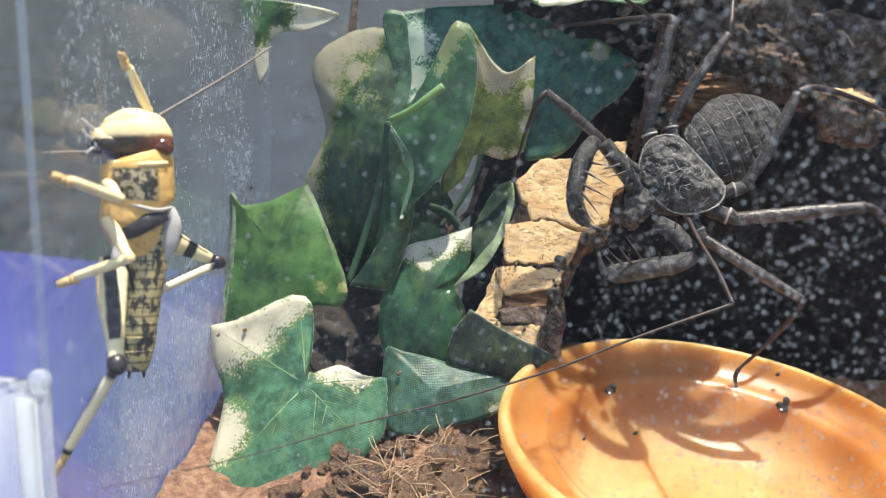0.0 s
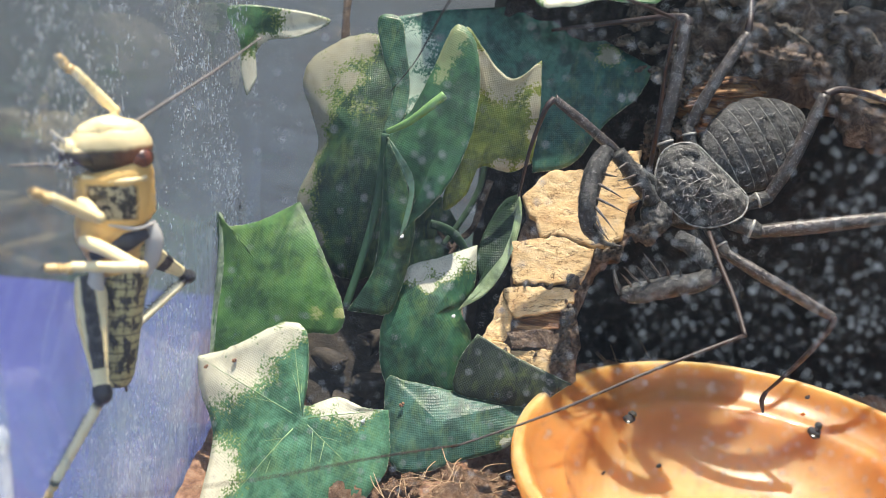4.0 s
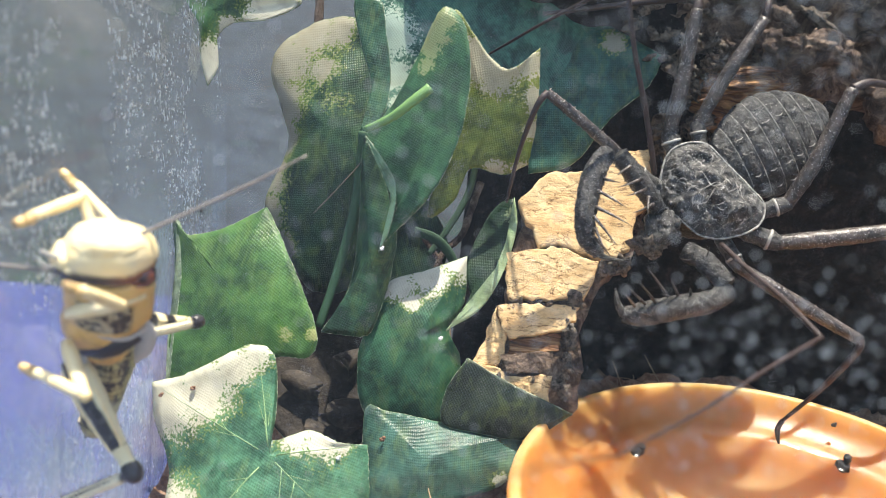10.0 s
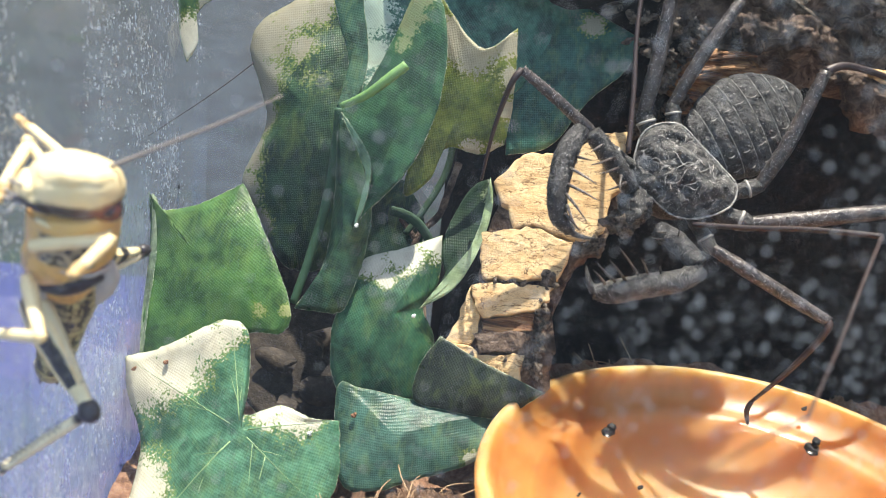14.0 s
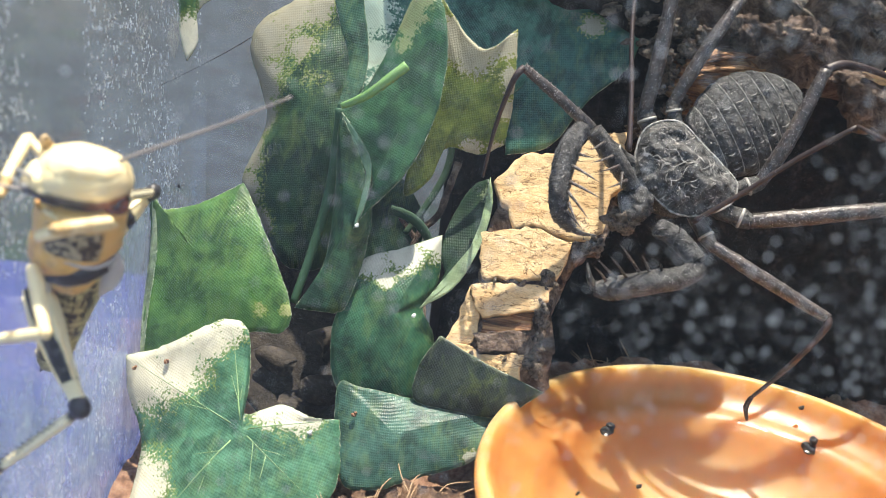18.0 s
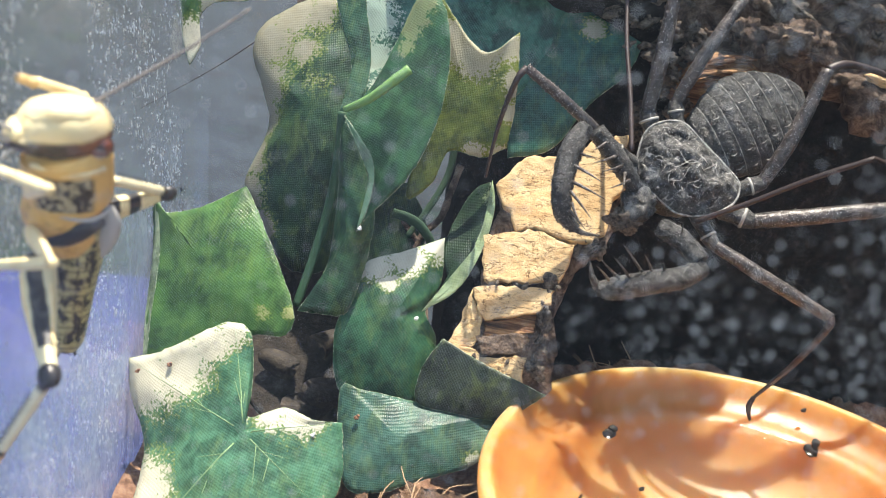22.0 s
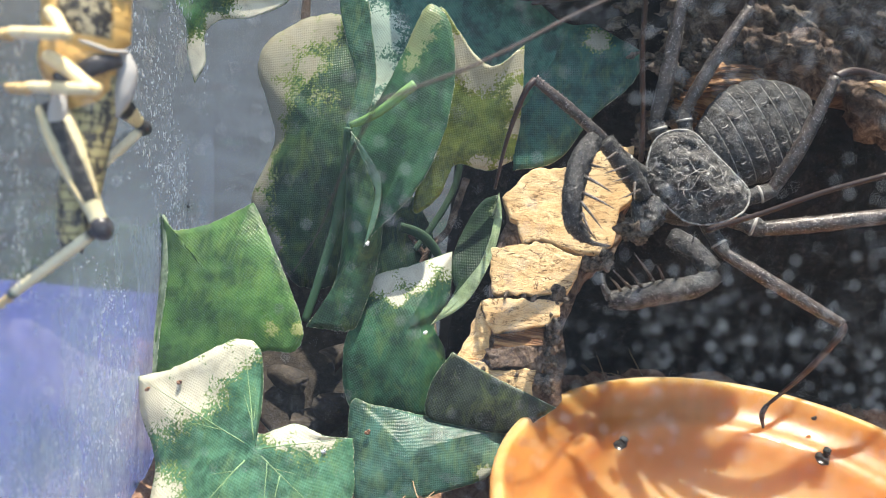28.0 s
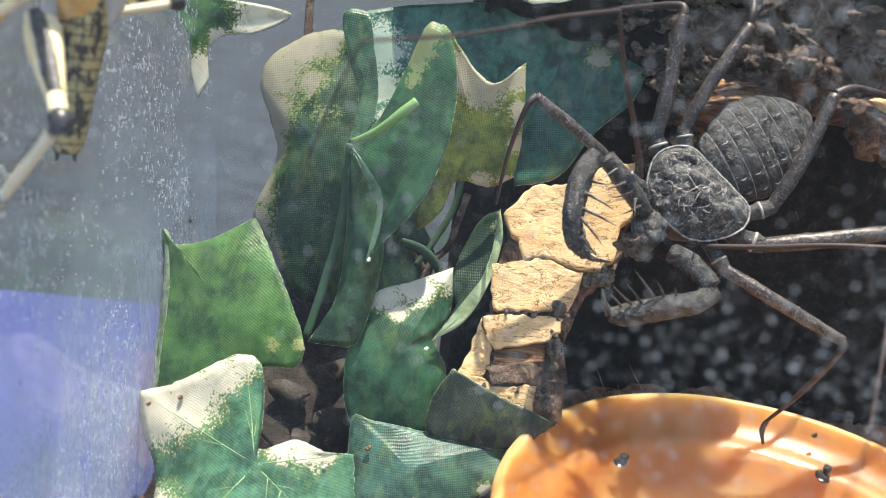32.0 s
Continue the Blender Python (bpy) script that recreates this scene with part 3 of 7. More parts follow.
tagged(part("backdrop", bm, "far"), "blurred grey and blue surroundings far behind the tank", "backdrop", kind="structure")

def soil_height(x, y):
    p = Vector((x, y, 0))
    dip = min(1, max(0, (-0.003 - x) / 0.012)) * min(1, max(0, (0.085 - y) / 0.02))
    heap = 0.0065 * min(1, max(0, (x + 0.034) / 0.024)) * min(1, max(0, (0.062 - y) / 0.012)) * min(1, max(0, (0.012 - x) / 0.008))
    return 0.0015 + heap - 0.0030 * dip + 0.0026 * noise.noise(p * 60) + 0.0016 * noise.noise(p * 190) + 0.0007 * noise.noise(p * 600) + 0.010 * min(1, max(0, x / 0.012)) * max(0, (y - 0.084) / 0.03) ** 1.2

bm = bmesh.new()
NX, NY = 170, 95
grid = [[bm.verts.new((x, y, soil_height(x, y))) for x in (WALL_X + 0.0005 + (RIGHT_X - WALL_X - 0.001) * i / NX for i in range(NX + 1))]
        for y in (FRONT_Y + 0.0005 + (BACK_Y - FRONT_Y - 0.001) * j / NY for j in range(NY + 1))]
for j in range(NY):
    for i in range(NX):
        bm.faces.new((grid[j][i], grid[j][i + 1], grid[j + 1][i + 1], grid[j + 1][i]))
tagged(part("soil", bm, "soil"), "loose brown coir soil on the tank floor", "soil", kind="structure")
bm = bmesh.new()
box(bm, (WALL_X - 0.003, FRONT_Y - 0.003, -0.02), (RIGHT_X + 0.003, BACK_Y + 0.004, -0.012))
tagged(part("floor", bm, "acrylic", smooth=False), "clear acrylic base of the tank", "tank floor", kind="structure")

bm = bmesh.new()
box(bm, (WALL_X - 0.003, FRONT_Y, -0.012), (WALL_X, BACK_Y, HIGH))
side_pane = tagged(part("wall_side", bm, "pane_side", smooth=False), "clear acrylic side pane filmed with dust and drops", "tank wall", kind="structure")
side_pane.visible_shadow = False
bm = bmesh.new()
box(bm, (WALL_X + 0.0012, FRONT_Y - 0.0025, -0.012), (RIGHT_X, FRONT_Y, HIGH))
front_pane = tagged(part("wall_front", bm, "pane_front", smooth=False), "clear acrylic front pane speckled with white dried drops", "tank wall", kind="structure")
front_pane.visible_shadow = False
bm = bmesh.new()
box(bm, (WALL_X + 0.0021, FRONT_Y - 0.0032, -0.012), (WALL_X + 0.0030, FRONT_Y - 0.0027, HIGH), 0.0002)
tagged(part("trim", bm, "acrylic", smooth=False), "bright polished edge where the acrylic panes meet", "tank edge", kind="structure")
bm = bmesh.new()
box(bm, (RIGHT_X, FRONT_Y, -0.012), (RIGHT_X + 0.003, BACK_Y, HIGH))
tagged(part("wall_far", bm, "pane_side", smooth=False), "clear acrylic side pane at the other end", "tank wall", kind="structure").visible_shadow = False

# the dark back wall of packed peat, rough, starting behind the cork
bm = bmesh.new()
NX, NZ = 150, 150
LEFT = 0.001
rows = []
for j in range(NZ + 1):
    z = -0.012 + 0.15 * j / NZ
    row = []
    for i in range(NX + 1):
        x = LEFT + (RIGHT_X - LEFT) * i / NX
        p = Vector((x, 0.5, z))
        y = 0.104 + 0.006 * noise.noise(p * 28) + 0.003 * noise.noise(p * 90) + 0.0012 * noise.noise(p * 300)
        row.append(bm.verts.new((x + 0.004 * noise.noise(p * 60) * (i == 0), min(y, BACK_Y - 0.001), z)))
    rows.append(row)
for j in range(NZ):
    for i in range(NX):
        bm.faces.new((rows[j][i], rows[j][i + 1], rows[j + 1][i + 1], rows[j + 1][i]))
tagged(part("wall_back", bm, "peat"), "rough black wall of packed peat at the back", "peat wall", kind="structure")
bm = bmesh.new()
box(bm, (LEFT - 0.002, BACK_Y, -0.012), (RIGHT_X, BACK_Y + 0.003, HIGH))
tagged(part("wall_back_panel", bm, "black", smooth=False), "dark panel closing the back of the tank", "tank wall", kind="structure")
bm = bmesh.new()
box(bm, (WALL_X, BACK_Y, -0.012), (LEFT - 0.002, BACK_Y + 0.003, HIGH))
tagged(part("wall_back_clear", bm, "pane_back", smooth=False), "clear filmed acrylic back pane behind the ivy", "tank wall", kind="structure").visible_shadow = False

# drops: short run marks on the side pane, round dried spots on the front pane
def disc(bm, centre, u, v, ru, rv, lift, n=10, tone=1.0):
    uv = bm.loops.layers.uv.verify()
    ring = [bm.verts.new(centre + u * math.cos(a) * ru + v * math.sin(a) * rv) for a in (2 * math.pi * k / n for k in range(n))]
    top = bm.verts.new(centre + lift)
    for k in range(n):
        f = bm.faces.new((ring[k], ring[(k + 1) % n], top))
        for l in f.loops:
            l[uv].uv = (0.0 if l.vert is top else 1.0, tone)

rng = random.Random(4)
bm = bmesh.new()
for k in range(15000):
    y, z = rng.uniform(0.01, 0.108), rng.uniform(0.002, 0.12)
    if noise.noise(Vector((0, y * 45, z * 35))) < 0.35 * rng.random() - 0.15:
        continue
    c = Vector((WALL_X + 0.0001, y, z))
    h = rng.choice((0.00012, 0.0002, 0.0003, 0.0006)) * rng.uniform(0.7, 1.3)
    disc(bm, c, Vector((0, 1, 0)), Vector((0, 0, 1)), rng.uniform(0.00008, 0.00022), h, Vector((rng.uniform(0.00005, 0.0002), 0, 0)), 7)
tagged(part("condensation", bm, "wet"), "fine condensation runs on the side pane", "condensation", kind="stuff")
bm = bmesh.new()
for k in range(32000):
    x, z = rng.uniform(-0.036, 0.075), rng.uniform(0.012, 0.105)
    if x < 0.014 and rng.random() < 0.62 - 8 * x:
        continue
    if noise.noise(Vector((x * 70, 5, z * 70))) < rng.uniform(-0.5, 0.1):
        continue
    r = rng.choice((0.00006, 0.00008, 0.00010, 0.00014, 0.00018, 0.00024, 0.0003)) * rng.uniform(0.8, 1.2)
    disc(bm, Vector((x, FRONT_Y - 0.00255 - 0.00000001 * k, z)), Vector((1, 0, 0)), Vector((0, 0, 1)), r, r * rng.uniform(0.75, 1.2), Vector((0, -0.00005, 0)), 10, rng.choice((0.12, 0.25, 0.5, 0.9)))
for k in range(2600):
    x, z = 0.012 + 0.068 * math.sqrt(rng.random()), rng.uniform(0.010, 0.108)
    r = rng.uniform(0.00012, 0.00034)
    disc(bm, Vector((x, FRONT_Y - 0.0029 - 0.00000001 * k, z)), Vector((1, 0, 0)), Vector((0, 0, 1)), r, r * rng.uniform(0.75, 1.2), Vector((0, -0.00005, 0)), 10, rng.choice((0.4, 0.7, 0.9, 1.0)))
tagged(part("dried_drops", bm, "drops"), "white dried water spots on the front pane", "water spots", kind="stuff")

# outside, past the side pane
bm = bmesh.new()
box(bm, (-0.62, -0.25, -0.0198), (WALL_X - 0.006, 0.183, -0.018), 0.0006)
mat = tagged(part("plastic_mat", bm, "blue", smooth=False), "blue plastic mat lying on the ground beside the tank", "mat")
# the clear catch at the tank's front corner
catch = thing("clear_catch", "clear acrylic corner catch with a bright rounded top", "catch")
bm = bmesh.new()
box(bm, (-0.0585, -0.0062, -0.012), (-0.0469, -0.0032, 0.0435), 0.0010)
part("strip", bm, "acrylic", catch)
bm = bmesh.new()
blob(bm, (-0.0478, -0.0048, 0.0437), (0.0014, 0.0013, 0.0016), None, 18, 12, 0.0001, 300)
part("knob", bm, "acrylic", catch, "rounded bright knob")
bm = bmesh.new()
box(bm, (-0.0500, -0.0070, -0.012), (-0.0472, -0.0064, 0.0425), 0.0003)
part("ridge", bm, "acrylic", catch)

# ---- the artificial ivy ----
def leaf(name, rim, centre, material, parent, label="", tips=(), bulge=0.0, veins=(), rings=12, thick=0.00022):
    """A cloth ivy leaf. rim: its tips and notches in order round it; centre: where the veins meet; bulge: how far it domes."""
    pts = [Vector(p) for p in rim]
    n, line = len(pts), []
    for i in range(n):
        a, b, c, d = (pts[(i + k) % n] for k in (-1, 0, 1, 2))
        ta = (c - b) if i in tips else 0.5 * (c - a)
        tb = (c - b) if (i + 1) % n in tips else 0.5 * (d - b)
        for s in range(8):
            t = s / 8
            line.append((2 * t ** 3 - 3 * t * t + 1) * b + (t ** 3 - 2 * t * t + t) * ta + (3 * t * t - 2 * t ** 3) * c + (t ** 3 - t * t) * tb)
    mid = Vector(centre)
    across = Vector((0, 0, 0))
    for i, p in enumerate(line):
        across += (p - mid).cross(line[(i + 1) % len(line)] - mid)
    across.normalize()
    if across.y > 0:
        across.negate()
    size = max((p - mid).length for p in line)
    bm = bmesh.new()
    uv = bm.loops.layers.uv.new("UVMap")
    # the cloth hangs evenly between its edges: its depth is relaxed from the rim inwards
    flat = np.array([[tuple(mid.lerp(p, r / rings)) for p in line] for r in range(rings + 1)])
    depth = (flat - np.array(mid)) @ np.array(across)
    was = depth.copy()
    round_w = 1 / (np.linalg.norm(np.roll(flat, -1, 1) - flat, axis=2)[1:-1] ** 2 + 1e-9)
    span_w = 1 / (np.linalg.norm(flat[1:] - flat[:-1], axis=2) ** 2 + 1e-9)
    for _ in range(260):
        depth[0] = depth[1].mean()
        left, right = np.roll(round_w, 1, 1), round_w
        total = left + right + span_w[:-1] + span_w[1:]
        depth[1:-1] = (left * np.roll(depth, 1, 1)[1:-1] + right * np.roll(depth, -1, 1)[1:-1] + span_w[:-1] * depth[:-2] + span_w[1:] * depth[2:]) / total
    sag = depth - was
    loops = []
    for r in range(1, rings + 1):
        s = r / rings
        ring = []
        for i, p in enumerate(line):
            q = mid.lerp(p, s)
            q = q + across * (float(sag[r][i]) + bulge * (1 - s * s) + size * 0.06 * s * noise.noise(q * 60) + size * 0.02 * noise.noise(q * 170) + size * 0.006 * noise.noise(q * 500))
            if r == rings:
                q = q + (p - mid).normalized() * size * 0.010 * noise.noise(q * 1900)
            ring.append(bm.verts.new(q))
        loops.append(ring)
    hub = bm.verts.new(mid + across * (float(sag[0][0]) + bulge))
    m = len(line)
    for i in range(m):
        bm.faces.new((hub, loops[0][i], loops[0][(i + 1) % m]))
        for r in range(rings - 1):
            bm.faces.new((loops[r][i], loops[r + 1][i], loops[r + 1][(i + 1) % m], loops[r][(i + 1) % m]))
    for f in bm.faces:
        for l in f.loops:
            l[uv].uv = ((l.vert.co.x - mid.x) / size, (l.vert.co.z - mid.z) / size)
    loops_co = [[v.co.copy() for v in ring] for ring in loops]
    # a second layer gives the cloth its thickness
    geom = bmesh.ops.extrude_face_region(bm, geom=list(bm.faces))
    bmesh.ops.translate(bm, verts=[v for v in geom["geom"] if isinstance(v, bmesh.types.BMVert)], vec=-across * thick)
    ob = part(name, bm, material, parent, label)
    hem = bmesh.new()
    tube(hem, [v - across * thick * 0.5 for v in loops_co[-1]] + [loops_co[-1][0] - across * thick * 0.5], [0.00008, 0.00008], 5, 1, rough=0.9, cap=False)
    part("hem", hem, "hem", ob)
    for k in veins:
        run = [loops_co[r][k * 8] + across * 0.00002 for r in range(rings - 1)]
        vb = bmesh.new()
        tube(vb, run, [0.00014, 0.0001, 0.00006, 0.00002], 6, 1, 0.3)
        part("vein", vb, "vein", ob)
        for r, side in ((1, 1), (2, -1), (3, 1)):
            far = loops_co[min(r + 3, rings - 1)][(k * 8 + side * 5) % m]
            vb = bmesh.new()
            tube(vb, [loops_co[r][k * 8], loops_co[r][k * 8].lerp(far, 0.6), far], [0.00008, 0.00006, 0.00002], 5, 3, 0.4)
            part("vein", vb, "vein", ob)
    return ob


ivy = thing("artificial_ivy", "artificial ivy spray of printed green and cream cloth leaves", "artificial plant")


def cloth(key, dark, light, patches, seed, cream=CREAM, edge=EDGE, weave=580):
    M[key] = leaf_material(key, dark, light, cream, edge, patches, seed, weave)
    return key


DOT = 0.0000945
leaf("leaf", [(-0.0172, 0.0893, 0.0645), (-0.0151, 0.0843, 0.0507), (-0.0169, 0.0813, 0.0368), (-0.0224, 0.0797, 0.0324), (-0.0284, 0.0800, 0.0332), (-0.0339, 0.0847, 0.0402), (-0.0373, 0.0876, 0.0453), (-0.0342, 0.0911, 0.0548), (-0.0357, 0.0931, 0.0605), (-0.0385, 0.0957, 0.0676), (-0.0363, 0.0979, 0.0736), (-0.0289, 0.0984, 0.0779), (-0.0222, 0.0949, 0.0771)],
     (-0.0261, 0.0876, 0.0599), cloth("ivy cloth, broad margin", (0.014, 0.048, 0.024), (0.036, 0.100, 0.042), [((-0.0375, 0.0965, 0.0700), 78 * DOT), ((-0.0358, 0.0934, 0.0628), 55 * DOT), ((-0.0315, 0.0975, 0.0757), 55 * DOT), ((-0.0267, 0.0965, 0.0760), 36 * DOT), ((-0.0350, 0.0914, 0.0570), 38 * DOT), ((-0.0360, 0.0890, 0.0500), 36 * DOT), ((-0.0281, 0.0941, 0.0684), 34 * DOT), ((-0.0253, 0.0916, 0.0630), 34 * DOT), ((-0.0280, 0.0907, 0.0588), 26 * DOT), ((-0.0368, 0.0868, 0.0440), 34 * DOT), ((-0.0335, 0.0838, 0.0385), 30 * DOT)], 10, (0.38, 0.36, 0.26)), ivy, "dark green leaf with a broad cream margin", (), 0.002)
# pale patches paint the bright sheen at this leaf's left
leaf("leaf", [(-0.0201, 0.0967, 0.0820), (0.0206, 0.1062, 0.0877), (0.0212, 0.1009, 0.0760), (0.0170, 0.0982, 0.0713), (0.0050, 0.0917, 0.0624), (-0.0105, 0.0893, 0.0618), (-0.0170, 0.0888, 0.0632), (-0.0194, 0.0940, 0.0745)],
     (-0.0028, 0.0973, 0.0779), cloth("ivy cloth, painted sheen", TEAL, TEAL2, [((-0.0174, 0.0946, 0.0761), 50 * DOT), ((-0.0161, 0.0922, 0.0697), 32 * DOT), ((-0.0148, 0.0904, 0.0646), 18 * DOT)], 8, (0.60, 0.74, 0.60), (0.16, 0.34, 0.22)), ivy, "dark teal leaf with its sheen painted as a pale patch", (1,), 0.0)
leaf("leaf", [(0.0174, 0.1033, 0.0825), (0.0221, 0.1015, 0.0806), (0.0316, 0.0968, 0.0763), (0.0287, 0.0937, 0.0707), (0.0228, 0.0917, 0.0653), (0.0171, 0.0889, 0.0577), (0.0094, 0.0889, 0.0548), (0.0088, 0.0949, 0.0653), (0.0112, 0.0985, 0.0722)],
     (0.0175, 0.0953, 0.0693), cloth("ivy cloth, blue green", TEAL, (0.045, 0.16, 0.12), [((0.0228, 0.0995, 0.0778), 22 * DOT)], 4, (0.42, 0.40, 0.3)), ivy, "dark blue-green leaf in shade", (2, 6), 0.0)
leaf("leaf", [(-0.0540, 0.0986, 0.0814), (-0.0354, 0.1046, 0.0801), (-0.0405, 0.1021, 0.0762), (-0.0469, 0.1005, 0.0750), (-0.0493, 0.0984, 0.0719), (-0.0484, 0.0969, 0.0678), (-0.0500, 0.0955, 0.0640), (-0.0511, 0.0952, 0.0692), (-0.0516, 0.0961, 0.0745)],
     (-0.0496, 0.0991, 0.0770), cloth("ivy cloth, curled", GREEN, PALE, [((-0.0494, 0.0968, 0.0677), 50 * DOT), ((-0.0396, 0.1025, 0.0773), 60 * DOT), ((-0.0474, 0.1004, 0.0746), 22 * DOT)], 3), ivy, "curled green leaf with a cream edge", (6,), 0.0)
leaf("leaf", [(-0.0003, 0.0765, 0.0425), (-0.0001, 0.0724, 0.0358), (-0.0023, 0.0699, 0.0317), (0.0001, 0.0690, 0.0264), (-0.0015, 0.0639, 0.0183), (-0.0088, 0.0626, 0.0174), (-0.0149, 0.0631, 0.0188), (-0.0166, 0.0653, 0.0278), (-0.0146, 0.0687, 0.0342), (-0.0127, 0.0714, 0.0387), (-0.0068, 0.0741, 0.0403)],
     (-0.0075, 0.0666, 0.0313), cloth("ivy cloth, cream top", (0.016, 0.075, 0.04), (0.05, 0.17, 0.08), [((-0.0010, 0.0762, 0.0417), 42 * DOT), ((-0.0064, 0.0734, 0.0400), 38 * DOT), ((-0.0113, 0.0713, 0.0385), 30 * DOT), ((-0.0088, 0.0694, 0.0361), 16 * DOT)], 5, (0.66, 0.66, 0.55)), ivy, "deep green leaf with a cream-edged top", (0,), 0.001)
# inner face coloured dark to stand for the shade within the curl
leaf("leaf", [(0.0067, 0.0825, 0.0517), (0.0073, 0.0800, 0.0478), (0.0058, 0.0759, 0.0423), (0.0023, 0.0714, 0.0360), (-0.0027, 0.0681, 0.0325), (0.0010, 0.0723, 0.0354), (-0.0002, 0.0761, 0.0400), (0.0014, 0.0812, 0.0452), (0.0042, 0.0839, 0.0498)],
     (0.0029, 0.0761, 0.0414), cloth("ivy cloth, painted inner shade", (0.009, 0.028, 0.013), (0.022, 0.055, 0.024), [((0.0065, 0.0806, 0.0495), 16 * DOT), ((-0.0004, 0.0696, 0.0339), 22 * DOT)], 7, (0.24, 0.30, 0.16), (0.05, 0.09, 0.03)), ivy, "narrow curled leaf, its inner shade put into dark cloth", (0, 4), 0.0)
# cloth darkened to carry the shade of the leaf in front
leaf("leaf", [(-0.0185, 0.0754, 0.0615), (-0.0146, 0.0739, 0.0544), (-0.0122, 0.0721, 0.0466), (-0.0129, 0.0692, 0.0387), (-0.0147, 0.0659, 0.0323), (-0.0166, 0.0654, 0.0311), (-0.0229, 0.0646, 0.0317), (-0.0192, 0.0690, 0.0380), (-0.0186, 0.0738, 0.0483)],
     (-0.0159, 0.0698, 0.0431), cloth("ivy cloth, dark", (0.015, 0.056, 0.028), (0.042, 0.125, 0.06), [], 9), ivy, "long folded green leaf, the shade on it put into its colour", (5, 6), 0.001)
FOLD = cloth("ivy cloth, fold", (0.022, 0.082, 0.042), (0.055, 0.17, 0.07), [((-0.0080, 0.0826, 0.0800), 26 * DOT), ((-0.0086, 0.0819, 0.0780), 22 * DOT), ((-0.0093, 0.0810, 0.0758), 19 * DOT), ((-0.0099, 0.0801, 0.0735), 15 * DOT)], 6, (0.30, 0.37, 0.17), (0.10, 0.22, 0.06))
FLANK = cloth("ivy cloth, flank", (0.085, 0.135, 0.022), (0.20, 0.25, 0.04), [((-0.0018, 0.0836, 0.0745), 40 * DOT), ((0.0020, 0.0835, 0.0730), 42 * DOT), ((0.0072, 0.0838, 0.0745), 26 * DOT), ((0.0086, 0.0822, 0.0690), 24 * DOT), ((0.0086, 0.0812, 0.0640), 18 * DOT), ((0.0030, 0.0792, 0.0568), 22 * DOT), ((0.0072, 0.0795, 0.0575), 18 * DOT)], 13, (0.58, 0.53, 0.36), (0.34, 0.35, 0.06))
leaf("leaf", [(-0.0062, 0.0864, 0.0815), (-0.0026, 0.0848, 0.0784), (0.0006, 0.0830, 0.0750), (0.0041, 0.0825, 0.0736), (0.0085, 0.0848, 0.0771), (0.0089, 0.0828, 0.0702), (0.0090, 0.0816, 0.0638), (0.0084, 0.0802, 0.0585), (0.0046, 0.0800, 0.0565), (-0.0012, 0.0791, 0.0571), (-0.0034, 0.0772, 0.0519), (-0.0074, 0.0753, 0.0495), (-0.0064, 0.0784, 0.0580), (-0.0054, 0.0821, 0.0697)],
     (0.0014, 0.0808, 0.0660), FLANK, ivy, "cream and olive flank of a folded leaf", (4, 7), 0.0)
leaf("leaf", [(-0.0073, 0.0835, 0.0822), (-0.0043, 0.0822, 0.0801), (-0.0030, 0.0795, 0.0757), (-0.0027, 0.0769, 0.0698), (-0.0037, 0.0742, 0.0625), (-0.0072, 0.0716, 0.0540), (-0.0127, 0.0699, 0.0477), (-0.0146, 0.0693, 0.0447), (-0.0125, 0.0726, 0.0507), (-0.0137, 0.0739, 0.0545), (-0.0188, 0.0759, 0.0614), (-0.0150, 0.0783, 0.0665), (-0.0119, 0.0807, 0.0731), (-0.0093, 0.0830, 0.0794)],
     (-0.0077, 0.0758, 0.0640), FOLD, ivy, "dark green front of a folded leaf", (7, 10), 0.0005)
leaf("leaf", [(-0.0147, 0.0622, 0.0193), (-0.0107, 0.0614, 0.0202), (-0.0010, 0.0620, 0.0187), (0.0112, 0.0628, 0.0180), (0.0108, 0.0585, 0.0151), (0.0082, 0.0563, 0.0118), (-0.0001, 0.0534, 0.0098), (-0.0069, 0.0516, 0.0079), (-0.0123, 0.0530, 0.0086)],
     (-0.0044, 0.0564, 0.0151), cloth("ivy cloth, on the soil", (0.028, 0.088, 0.064), (0.075, 0.19, 0.145), [((0.0081, 0.0565, 0.0124), 14 * DOT)], 1, (0.6, 0.62, 0.5), EDGE, 680), ivy, "blue-green leaf lying on the soil", (3,), 0.001)
# near-black cloth stands for the deep shade on this leaf
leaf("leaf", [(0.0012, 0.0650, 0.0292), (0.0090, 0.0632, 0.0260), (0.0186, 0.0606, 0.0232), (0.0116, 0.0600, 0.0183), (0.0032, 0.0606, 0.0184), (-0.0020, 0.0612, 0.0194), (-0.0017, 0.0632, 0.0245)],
     (0.0046, 0.0619, 0.0231), cloth("ivy cloth, brown green", (0.016, 0.026, 0.017), (0.04, 0.055, 0.032), [], 2), ivy, "brown-green leaf with deep shade put into its colour", (0, 2), 0.0)
